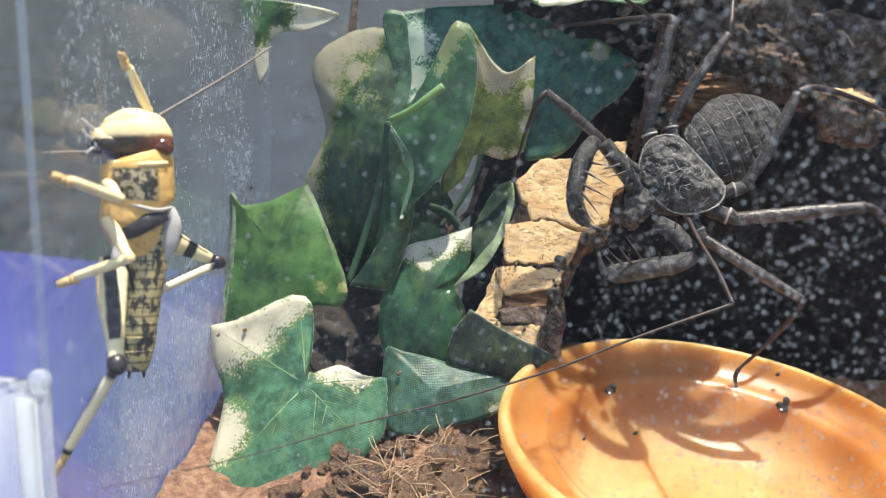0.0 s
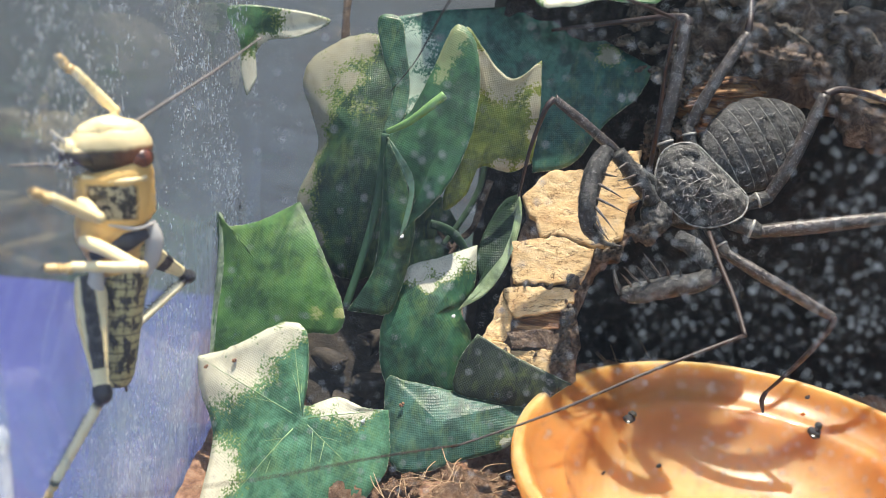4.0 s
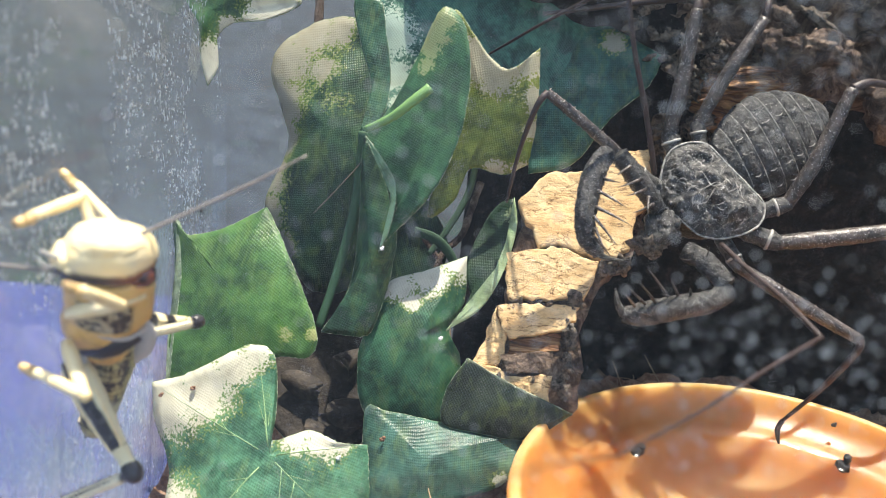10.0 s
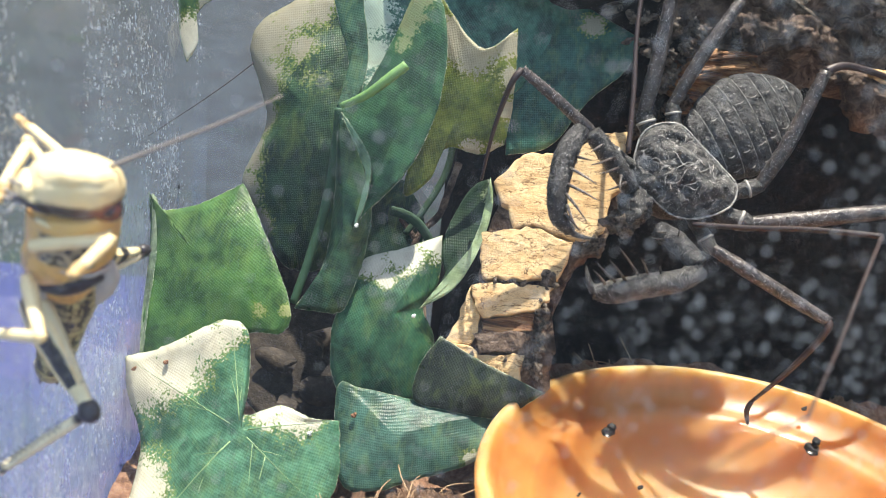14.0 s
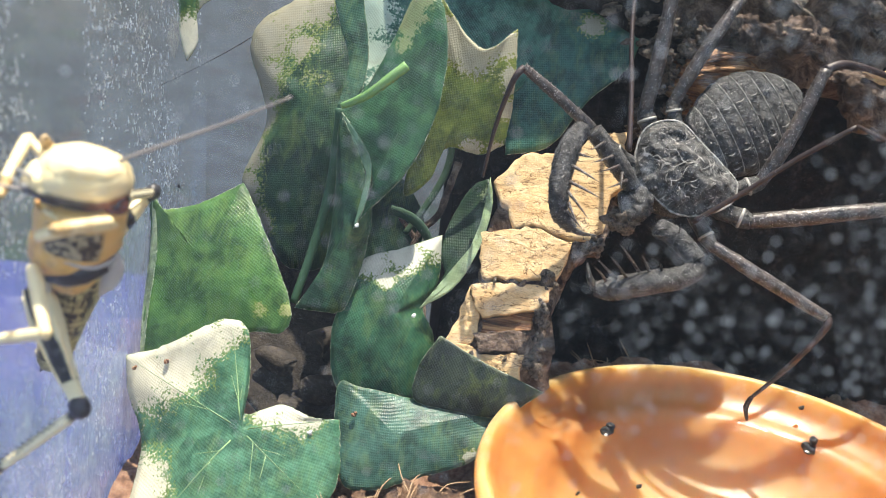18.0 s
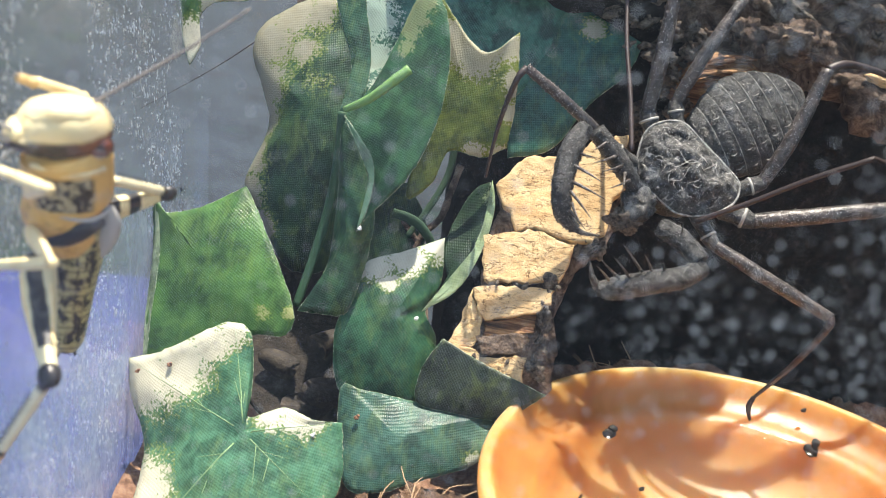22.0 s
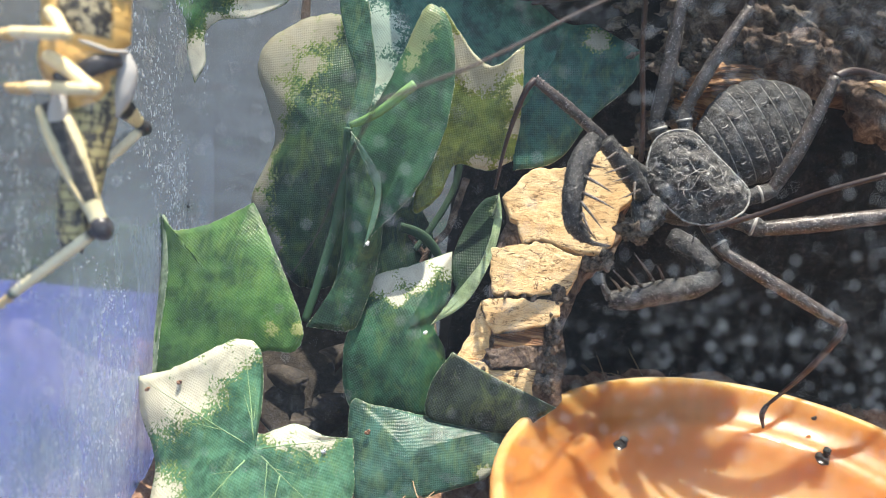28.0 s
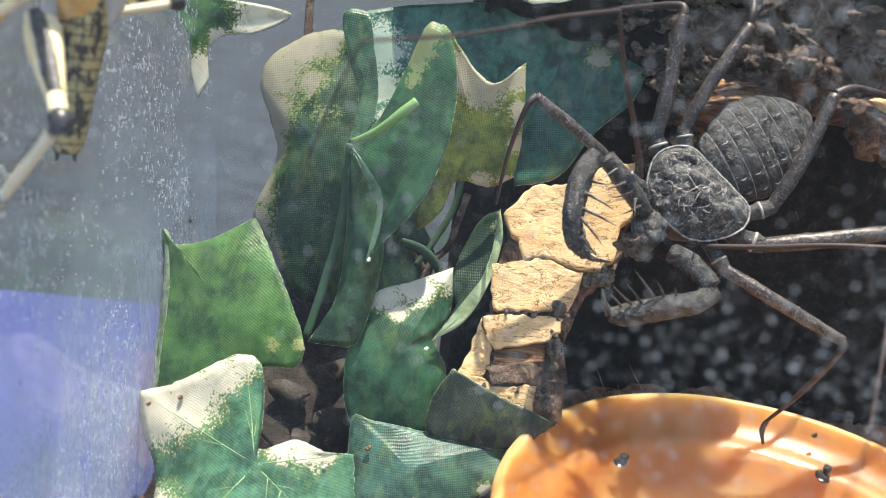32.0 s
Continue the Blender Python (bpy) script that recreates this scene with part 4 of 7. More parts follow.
leaf("leaf", [(-0.0517, 0.0796, 0.0437), (-0.0502, 0.0781, 0.0419), (-0.0473, 0.0775, 0.0416), (-0.0414, 0.0780, 0.0435), (-0.0354, 0.0798, 0.0471), (-0.0308, 0.0744, 0.0418), (-0.0262, 0.0690, 0.0352), (-0.0237, 0.0651, 0.0303), (-0.0252, 0.0640, 0.0272), (-0.0302, 0.0652, 0.0261), (-0.0396, 0.0654, 0.0199), (-0.0490, 0.0668, 0.0187), (-0.0494, 0.0701, 0.0249), (-0.0504, 0.0756, 0.0341)],
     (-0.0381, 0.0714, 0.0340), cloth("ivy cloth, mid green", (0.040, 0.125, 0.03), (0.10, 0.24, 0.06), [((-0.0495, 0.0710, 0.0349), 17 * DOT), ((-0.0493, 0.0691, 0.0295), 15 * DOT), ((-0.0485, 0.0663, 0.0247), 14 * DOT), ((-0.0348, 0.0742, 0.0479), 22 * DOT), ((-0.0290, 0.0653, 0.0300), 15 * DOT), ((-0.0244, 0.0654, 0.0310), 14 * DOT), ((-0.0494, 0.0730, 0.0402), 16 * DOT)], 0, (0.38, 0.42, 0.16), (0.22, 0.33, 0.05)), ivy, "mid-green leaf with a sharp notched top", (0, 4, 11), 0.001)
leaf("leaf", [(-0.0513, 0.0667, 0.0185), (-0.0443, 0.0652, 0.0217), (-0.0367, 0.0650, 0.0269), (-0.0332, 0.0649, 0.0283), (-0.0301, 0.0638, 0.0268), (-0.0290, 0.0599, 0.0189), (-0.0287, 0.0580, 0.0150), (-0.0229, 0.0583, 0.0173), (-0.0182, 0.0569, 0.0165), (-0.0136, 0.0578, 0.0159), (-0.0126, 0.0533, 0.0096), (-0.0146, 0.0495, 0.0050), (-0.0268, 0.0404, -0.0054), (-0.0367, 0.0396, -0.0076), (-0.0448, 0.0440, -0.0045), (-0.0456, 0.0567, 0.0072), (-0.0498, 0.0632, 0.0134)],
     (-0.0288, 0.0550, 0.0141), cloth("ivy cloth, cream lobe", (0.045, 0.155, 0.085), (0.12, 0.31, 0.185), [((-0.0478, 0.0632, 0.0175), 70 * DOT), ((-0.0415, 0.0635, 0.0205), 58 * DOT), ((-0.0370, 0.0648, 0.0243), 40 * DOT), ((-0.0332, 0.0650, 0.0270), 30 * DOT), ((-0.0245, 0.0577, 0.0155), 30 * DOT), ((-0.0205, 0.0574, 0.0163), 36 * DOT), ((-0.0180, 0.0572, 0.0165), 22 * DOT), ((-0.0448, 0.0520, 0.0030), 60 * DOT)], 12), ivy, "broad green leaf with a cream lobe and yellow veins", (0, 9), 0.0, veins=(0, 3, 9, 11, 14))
# lower edge shows; the unseen upper part is sized to shade leaves below
leaf("leaf", [(0.0063, 0.0950, 0.0878), (0.0127, 0.0937, 0.0871), (0.0191, 0.0933, 0.0890), (0.0293, 0.0921, 0.0889), (0.0374, 0.1054, 0.0940), (0.0309, 0.1118, 0.1051), (0.0172, 0.1174, 0.1115), (0.0042, 0.1145, 0.1037)],
     (0.0192, 0.1090, 0.0977), cloth("ivy cloth, upper", GREEN, PALE, [((0.0140, 0.0940, 0.0882), 60 * DOT)], 15), ivy, "pale-edged leaf hanging above the others", (3,), 0.0)
# out of view, added only to throw shade on the teal leaf
leaf("leaf", [(-0.0147, 0.0972, 0.0875), (-0.0077, 0.0960, 0.0873), (-0.0001, 0.0967, 0.0892), (0.0087, 0.0966, 0.0888), (0.0067, 0.1142, 0.0994), (-0.0059, 0.1187, 0.1058), (-0.0160, 0.1147, 0.0981)],
     (-0.0036, 0.1112, 0.0946), cloth("ivy cloth, upper dark", GREEN, PALE, [], 16), ivy, "unseen green leaf added above the spray to cast shade", (3,), 0.0)
leaf("leaf", [(-0.0510, 0.0792, 0.0437), (-0.0503, 0.0752, 0.0341), (-0.0493, 0.0697, 0.0249), (-0.0489, 0.0664, 0.0187), (-0.0483, 0.0662, 0.0190), (-0.0483, 0.0694, 0.0255), (-0.0490, 0.0747, 0.0345), (-0.0499, 0.0786, 0.0420)],
     (-0.0493, 0.0722, 0.0295), cloth("ivy cloth, turned edge", (0.14, 0.22, 0.13), (0.36, 0.42, 0.30), [], 22), ivy, "pale turned edge of a green leaf", (0, 3), 0.0)
STRAP = cloth("ivy cloth, strap", (0.020, 0.075, 0.040), (0.055, 0.15, 0.085), [], 21)
leaf("leaf", [(-0.0226, 0.0861, 0.0821), (-0.0209, 0.0836, 0.0753), (-0.0188, 0.0814, 0.0703), (-0.0186, 0.0792, 0.0660), (-0.0195, 0.0768, 0.0624), (-0.0179, 0.0763, 0.0616), (-0.0159, 0.0786, 0.0655), (-0.0156, 0.0814, 0.0710), (-0.0170, 0.0842, 0.0774), (-0.0185, 0.0863, 0.0825)],
     (-0.0179, 0.0819, 0.0721), STRAP, ivy, "narrow green strap-like leaf base", (4, 5), 0.0)
bm = bmesh.new()
tube(bm, [(-0.0184, 0.0739, 0.0633), (-0.0147, 0.0726, 0.0655), (-0.0110, 0.0727, 0.0687), (-0.0086, 0.0735, 0.0708)], [0.0005, 0.0007, 0.0008, 0.0008], 10, 5, 0.8, rough=0.15)
part("stalk", bm, "stalk", ivy, "pale green plastic leaf stalk")
MARGIN = cloth("ivy cloth, margin", (0.12, 0.25, 0.15), (0.24, 0.40, 0.27), [], 17)
leaf("leaf", [(-0.0182, 0.0731, 0.0625), (-0.0167, 0.0722, 0.0600), (-0.0144, 0.0715, 0.0567), (-0.0135, 0.0709, 0.0544), (-0.0136, 0.0701, 0.0504), (-0.0147, 0.0688, 0.0447), (-0.0133, 0.0691, 0.0481), (-0.0126, 0.0700, 0.0523), (-0.0128, 0.0709, 0.0555), (-0.0141, 0.0716, 0.0580), (-0.0164, 0.0723, 0.0608)],
     (-0.0132, 0.0703, 0.0535), MARGIN, ivy, "pale folded margin of a green leaf", (0, 5), 0.0)
leaf("leaf", [(0.0069, 0.0821, 0.0521), (0.0077, 0.0795, 0.0478), (0.0064, 0.0753, 0.0422), (0.0029, 0.0709, 0.0359), (-0.0028, 0.0675, 0.0326), (0.0017, 0.0707, 0.0364), (0.0050, 0.0751, 0.0425), (0.0066, 0.0794, 0.0478)],
     (0.0057, 0.0754, 0.0430), cloth("ivy cloth, curled rim", (0.22, 0.34, 0.18), (0.46, 0.56, 0.36), [], 18), ivy, "pale curled rim of a narrow leaf", (0, 4), 0.0)
# extra dark sheet of cloth, filling a bright gap with shade
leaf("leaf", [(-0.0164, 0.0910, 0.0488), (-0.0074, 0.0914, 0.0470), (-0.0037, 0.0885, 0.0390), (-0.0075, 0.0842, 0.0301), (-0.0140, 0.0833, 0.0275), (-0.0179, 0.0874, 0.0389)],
     (-0.0110, 0.0864, 0.0389), cloth("ivy cloth, hidden", (0.012, 0.04, 0.024), (0.03, 0.085, 0.05), [], 19), ivy, "dark leaf added behind the spray to darken a gap", (1,), 0.0)

for k, (line, r) in enumerate((
        ([(-0.0098, 0.0830, 0.0440), (-0.0060, 0.0822, 0.0432), (-0.0030, 0.0815, 0.0405), (-0.0012, 0.0805, 0.0365)], 0.0009),
        ([(-0.0188, 0.0752, 0.0626), (-0.0191, 0.0758, 0.0560), (-0.0200, 0.0752, 0.0470), (-0.0222, 0.0728, 0.0370), (-0.0240, 0.0700, 0.0300)], 0.0008),
        ([(0.0000, 0.0900, 0.0560), (-0.0010, 0.0885, 0.0500), (-0.0040, 0.0860, 0.0440), (-0.0070, 0.0840, 0.0395)], 0.0006))):
    bm = bmesh.new()
    tube(bm, line, [r, r * 1.05, r * 0.85], 10, 6, 0.45, rough=0.1)
    part("stem", bm, "fold" if k == 1 else "stem", ivy, "flat green plastic stem")
# dry twigs behind the spray
def twig(points, r, label):
    ob = thing("twig", label, "twig", "dry twigs")
    bm = bmesh.new()
    tube(bm, points, [r, r * 0.9, r * 0.6], 8, 6, rough=0.25)
    part("wood", bm, "bark", ob)

twig([(0.0013, 0.0940, 0.0511), (-0.0002, 0.0919, 0.0455), (-0.0015, 0.0895, 0.0417), (-0.0052, 0.0868, 0.0372), (-0.0074, 0.0821, 0.0243), (-0.0060, 0.0698, 0.0081)], 0.0007, "thin dark curved twig behind the ivy")
twig([(-0.0143, 0.0907, 0.0421), (-0.0104, 0.0894, 0.0415), (-0.0064, 0.0875, 0.0390), (-0.0037, 0.0854, 0.0334), (0.0005, 0.0723, 0.0120)], 0.0006, "thin dark curved twig behind the ivy")
twig([(-0.0320, 0.1097, 0.0884), (-0.0320, 0.1068, 0.0804), (-0.0313, 0.1031, 0.0704), (-0.0296, 0.0963, 0.0515), (-0.0280, 0.0901, 0.0346)], 0.0009, "straight reddish-brown stick behind the ivy")
gnat = thing("dead_gnat", "tiny dark dead gnat stuck to the back pane", "gnat", at=(-0.0500, 0.0906, 0.0417))
bm = bmesh.new()
blob(bm, (0, 0, 0), (0.00025, 0.0002, 0.0004), None, 10, 8)
part("body", bm, "black", gnat)
for k in range(6):
    bm = bmesh.new()
    a = k * 1.05 + 0.3
    tube(bm, [(0, 0, 0), (math.cos(a) * 0.0006, -0.0001, math.sin(a) * 0.0006), (math.cos(a + 0.2) * 0.0012, 0, math.sin(a + 0.2) * 0.0012)], [0.00006, 0.00005, 0.00003], 5, 3)
    part("leg", bm, "black", gnat)

# dry leaf litter under the ivy
def litter(c, w, h, turn):
    ob = thing("dead_leaf", "curled dead leaf on the soil, its brown darkened for shade", "dead leaf", "leaf litter")
    bm = bmesh.new()
    mid = Vector(c)
    rot = Euler((radians(50), 0, radians(turn))).to_matrix()
    rings = [bm.verts.new(mid)]
    n = 16
    ring = []
    for k in range(n):
        a = 2 * math.pi * k / n
        q = rot @ Vector((math.cos(a) * w, math.sin(a) * h * (1 - 0.3 * math.cos(a)), 0.002 * math.cos(2 * a)))
        ring.append(bm.verts.new(mid + q))
    for k in range(n):
        bm.faces.new((rings[0], ring[k], ring[(k + 1) % n]))
    g = bmesh.ops.extrude_face_region(bm, geom=list(bm.faces))
    bmesh.ops.translate(bm, verts=[v for v in g["geom"] if isinstance(v, bmesh.types.BMVert)], vec=(0, 0.0003, 0))
    part("blade", bm, "litter", ob)

# added leaf whose dark colour fills the gap between the leaves with shade
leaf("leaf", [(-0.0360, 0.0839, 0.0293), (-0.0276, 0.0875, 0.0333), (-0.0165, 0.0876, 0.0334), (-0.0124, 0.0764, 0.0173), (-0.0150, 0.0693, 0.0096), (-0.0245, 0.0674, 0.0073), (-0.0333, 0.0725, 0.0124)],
     (-0.0234, 0.0751, 0.0167), "litter", ivy, "dark leaf added low down, the gap's shade put into its colour", (3,), 0.0)
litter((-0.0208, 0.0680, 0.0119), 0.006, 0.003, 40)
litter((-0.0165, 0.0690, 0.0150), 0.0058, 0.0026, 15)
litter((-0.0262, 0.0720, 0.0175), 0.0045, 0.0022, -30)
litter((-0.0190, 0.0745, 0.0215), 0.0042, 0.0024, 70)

# ---- cork bark ----
FACE_A, FACE_X, FACE_Z = 0.0505, -0.141, 0.618


def bark_plate(name, outline, lift, depth, material, seed, rough=0.0004, label="", ragged=0.0005):
    """A plate of bark on the leaning face. outline: its corners (x, z); lift: how far it stands proud of the face."""
    rng = random.Random(seed)
    line = []
    for k, (x, z) in enumerate(outline):
        x2, z2 = outline[(k + 1) % len(outline)]
        for i in range(9):
            u = i / 9
            p = Vector((x + (x2 - x) * u, 0, z + (z2 - z) * u))
            line.append(p + Vector((noise.noise(p * 700 + Vector((seed, 0, 0))), 0, noise.noise(p * 700 + Vector((0, seed, 0))))) * ragged)
    mid = sum(line, Vector()) / len(line)
    out = Vector((FACE_X, -1, FACE_Z)).normalized()
    bm = bmesh.new()
    loops = []
    for share, drop in [(0.97, depth), (1.0, depth * 0.5), (1.0, 0.0003), (0.985, 0.00006)] + [(1 - 0.06 * k, 0.0) for k in range(1, 16)]:
        ring = []
        for p in line:
            q = mid.lerp(p, share)
            y = FACE_A + FACE_X * q.x + FACE_Z * q.z
            fine = rough * (1.5 * noise.noise(q * 160 + Vector((seed, 3, 1))) + 0.3 * noise.noise(Vector((q.x * 300, seed, q.z * 800))) + 0.35 * noise.noise(q * 1700))
            ring.append(bm.verts.new(Vector((q.x, y, q.z)) + out * (lift - drop + (fine if drop < 0.001 else 0))))
        loops.append(ring)
    n = len(line)
    for a, b in zip(loops, loops[1:]):
        for k in range(n):
            bm.faces.new((a[k], a[(k + 1) % n], b[(k + 1) % n], b[k]))
    bm.faces.new(loops[0])
    bm.faces.new(loops[-1])
    return part(name, bm, material, cork, label)


cork = thing("cork_bark", "leaning piece of cork bark with a cracked tan face", "cork bark")
bark_plate("plate", [(0.0076, 0.0516), (0.0104, 0.0546), (0.0122, 0.0564), (0.0155, 0.0571), (0.0194, 0.0574), (0.0248, 0.0611), (0.0294, 0.0620), (0.0292, 0.0535), (0.0273, 0.0516), (0.0265, 0.0469), (0.0242, 0.0452), (0.0191, 0.0449), (0.0152, 0.0460), (0.0114, 0.0452), (0.0103, 0.0477), (0.0085, 0.0496)], 0.0002, 0.008, "cork", 1)
bark_plate("plate", [(0.0060, 0.0436), (0.0114, 0.0450), (0.0152, 0.0458), (0.0191, 0.0447), (0.0216, 0.0443), (0.0208, 0.0414), (0.0196, 0.0387), (0.0141, 0.0378), (0.0070, 0.0374)], 0.0003, 0.008, "cork", 2)
bark_plate("plate", [(0.0054, 0.0361), (0.0073, 0.0366), (0.0137, 0.0371), (0.0187, 0.0376), (0.0185, 0.0355), (0.0163, 0.0338), (0.0076, 0.0316), (0.0061, 0.0330)], 0.0, 0.008, "cork", 3)
bark_plate("flank", [(0.0052, 0.0361), (0.0062, 0.0328), (0.0074, 0.0315), (0.0071, 0.0292), (0.0058, 0.0276), (0.0020, 0.0272), (0.0028, 0.0293), (0.0040, 0.0327)], -0.0010, 0.006, "cork", 4, 0.0006, "weathered flank of the bark")
bark_plate("heartwood", [(0.0075, 0.0315), (0.0163, 0.0337), (0.0161, 0.0312), (0.0125, 0.0300), (0.0077, 0.0296)], -0.0012, 0.006, "wood", 5, 0.0004, "red-brown layer laid bare")
bark_plate("strip", [(0.0066, 0.0292), (0.0152, 0.0308), (0.0157, 0.0281), (0.0078, 0.0266)], -0.0004, 0.006, "bark", 6, 0.0007, "blackened strip of bark")
bark_plate("plate", [(0.0034, 0.0273), (0.0058, 0.0276), (0.0082, 0.0264), (0.0151, 0.0274), (0.0151, 0.0236), (0.0112, 0.0230), (0.0050, 0.0240)], -0.0003, 0.008, "cork", 7)
bark_plate("core", [(0.0082, 0.0512), (0.0120, 0.0556), (0.0290, 0.0612), (0.0290, 0.0500), (0.0262, 0.0450), (0.0238, 0.0436), (0.0205, 0.0390), (0.0196, 0.0350), (0.0196, 0.0300), (0.0190, 0.0225), (0.0080, 0.0215), (0.0060, 0.0300), (0.0070, 0.0420)], -0.0022, 0.010, "bark", 8, 0.0012, "dark crumbling back of the bark", 0.0014)
rng = random.Random(21)
for k in range(60):
    u = rng.random()
    x, z = (0.0232, 0.0446) if k < 14 else (0.0183 - 0.0016 * u + rng.gauss(0, 0.0006), 0.0395 - 0.0150 * u)
    if k < 14:
        x, z = x + rng.uniform(-0.0020, 0.0036), z + rng.uniform(-0.0016, 0.0006)
    elif k > 48:
        x, z = rng.uniform(0.006, 0.0185), rng.choice((0.0374, 0.0373, 0.0262))
    c = Vector((x, FACE_A + FACE_X * x + FACE_Z * z - 0.0002 + rng.uniform(-0.0003, 0.0008), z))
    bm = bmesh.new()
    w = rng.uniform(0.0004, 0.0011) * (0.6 if k > 48 else 1)
    blob(bm, c, (w, w * 0.8, w * rng.uniform(0.5, 1.1)), Euler((0, rng.uniform(0, 6), 0)).to_matrix(), 16, 10, w * 0.9, 900)
    part("crumb", bm, "grit", cork)

# the dark rotten log across the top, with its broken red-brown end
log = thing("rotten_log", "dark rotten log with crusty grey-brown bark", "log")
bm = bmesh.new()
blob(bm, (0.0569, 0.1152, 0.0831), (0.054, 0.014, 0.017), Euler((0, radians(8), 0)).to_matrix(), 170, 90, 0.006, 80)
part("trunk", bm, "bark", log)
bm = bmesh.new()
blob(bm, (0.0348, 0.1123, 0.0663), (0.009, 0.006, 0.018), Euler((0, radians(35), 0)).to_matrix(), 70, 50, 0.004, 120)
part("branch", bm, "bark", log)
bm = bmesh.new()
blob(bm, (0.0452, 0.0965, 0.0712), (0.0085, 0.006, 0.0055), Euler((0, radians(-12), 0)).to_matrix(), 70, 40, 0.0015, 120)
part("broken_end", bm, "wood", log, "split red-brown heartwood")
for k, (c, s) in enumerate([((0.0551, 0.0918, 0.0802), 0.0032), ((0.0485, 0.0930, 0.0806), 0.0022), ((0.0603, 0.0938, 0.0798), 0.003), ((0.0498, 0.0922, 0.0784), 0.0015)]):
    bm = bmesh.new()
    blob(bm, c, (s * 1.5, s, s * 0.8), Euler((0, radians(20 * k), 0)).to_matrix(), 44, 30, s * 0.8, 420)
    part("crust", bm, "bark", log)
rng = random.Random(33)
FACE = Vector((0.0511, 0.0974, 0.0838))
for k in range(46):
    c = FACE + Vector((rng.uniform(-0.026, 0.026), rng.uniform(-0.002, 0.006), rng.uniform(-0.010, 0.008)))
    s = rng.uniform(0.0006, 0.0018)
    bm = bmesh.new()
    blob(bm, c, (s * rng.uniform(1.2, 2.6), s, s * 0.7), Euler((0, radians(rng.uniform(-40, 40)), 0)).to_matrix(), 22, 14, s * 0.9, 700)
    part("crust", bm, "grit" if k % 3 else "bark", log)
for k in range(60):
    c = Vector((rng.uniform(0.0335, 0.0425), rng.uniform(0.093, 0.099), rng.uniform(0.0555, 0.0800)))
    s = rng.uniform(0.0005, 0.0016)
    bm = bmesh.new()
    blob(bm, c, (s * rng.uniform(0.9, 1.7), s, s * rng.uniform(0.6, 1.1)), Euler((0, radians(rng.uniform(-70, 70)), 0)).to_matrix(), 24, 16, s * 1.1, 1300)
    part("crust", bm, "bark" if k % 4 == 0 else "grit", log)
for k in range(14):
    bm = bmesh.new()
    a = Vector((0.0374, 0.0910, 0.0680)) + Vector((rng.uniform(0, 0.008), rng.uniform(-0.0015, 0.001), rng.uniform(-0.004, 0.007)))
    l = rng.uniform(0.005, 0.010)
    tube(bm, [a, a + Vector((l * 0.5, -0.0004, l * 0.16)), a + Vector((l, 0, l * 0.22))], [0.0003, 0.0005, 0.0002], 6, 4, rough=0.4)
    part("splinter", bm, "wood", log)
stick = thing("wood_chunk", "red-brown wood chunk with a pale torn end", "wood")
bm = bmesh.new()
blob(bm, (0.0752, 0.0925, 0.0700), (0.0078, 0.005, 0.0056), Euler((0, radians(22), 0)).to_matrix(), 60, 40, 0.0016, 320)
part("body", bm, "bark", stick)
bm = bmesh.new()
blob(bm, (0.0740, 0.0903, 0.0747), (0.0050, 0.002, 0.0011), Euler((0, radians(10), 0)).to_matrix(), 36, 20, 0.0010, 700)
part("torn_end", bm, "cork", stick, "pale torn wood")

# ---- the water dish ----
DISH, RIM_R, RIM_Z = Vector((0.0471, 0.0418, 0.0)), 0.0385, 0.0205
dish = thing("water_dish", "round orange glazed dish with a rounded rim", "dish", at=DISH)
bm = bmesh.new()
profile = [(0.0, 0.005), (0.016, 0.0052), (0.0225, 0.0075), (0.0268, 0.0112), (0.0300, 0.0155), (0.0330, 0.0166), (0.0354, 0.0181), (0.0367, 0.0199), (0.0375, RIM_Z + 0.0004), (0.0384, RIM_Z + 0.0004),
           (0.0391, RIM_Z - 0.0002), (0.0389, 0.0180), (0.0350, 0.011), (0.029, 0.003), (0.025, 0.0005), (0.0, 0.0005)]
prof = spline([(a, 0, b) for a, b in profile], 4)
rings = [[bm.verts.new((p.x * math.cos(a), p.x * math.sin(a), p.z)) for a in (2 * math.pi * k / 96 for k in range(96))] for p in prof if p.x > 0.0004]
for a, b in zip(rings, rings[1:]):
    for k in range(96):
        bm.faces.new((a[k], a[(k + 1) % 96], b[(k + 1) % 96], b[k]))
bm.faces.new(rings[0])
bm.faces.new(rings[-1])
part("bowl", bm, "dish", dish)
WATER_Z, WATER_R = 0.0160, 0.0305
bm = bmesh.new()
def wavy(r, a):
    lift = 0.0014 * (1 + 0.6 * noise.noise(Vector((math.cos(a) * 16, math.sin(a) * 16, 2)))) * max(0, (r - 0.0284) / 0.0021) ** 2
    return (DISH.x + r * math.cos(a), DISH.y + r * math.sin(a), WATER_Z + lift + 0.00008 * noise.noise(Vector((r * 300 * math.cos(a), r * 300 * math.sin(a), 0))))


def water_rings(radii):
    bm = bmesh.new()
    rings = [[bm.verts.new(wavy(r, 2 * math.pi * k / 144)) for k in range(144)] for r in radii]
    for a, b in zip(rings, rings[1:]):
        for k in range(144):
            bm.faces.new((a[k], b[k], b[(k + 1) % 144], a[(k + 1) % 144]))
    return bm


bm = water_rings([0.0001, 0.006, 0.012, 0.018, 0.023, 0.026, 0.0275, 0.0284])
water = tagged(part("water", bm, "water"), "shallow clear water in the dish", "water", kind="structure")
water.visible_shadow = False
if water.data.polygons[200].normal.z < 0:
    water.data.flip_normals()

edge = part("waterline", water_rings([0.0284 + 0.00015 * k for k in range(15)]), "waterline", water, "wet glinting edge of the water")
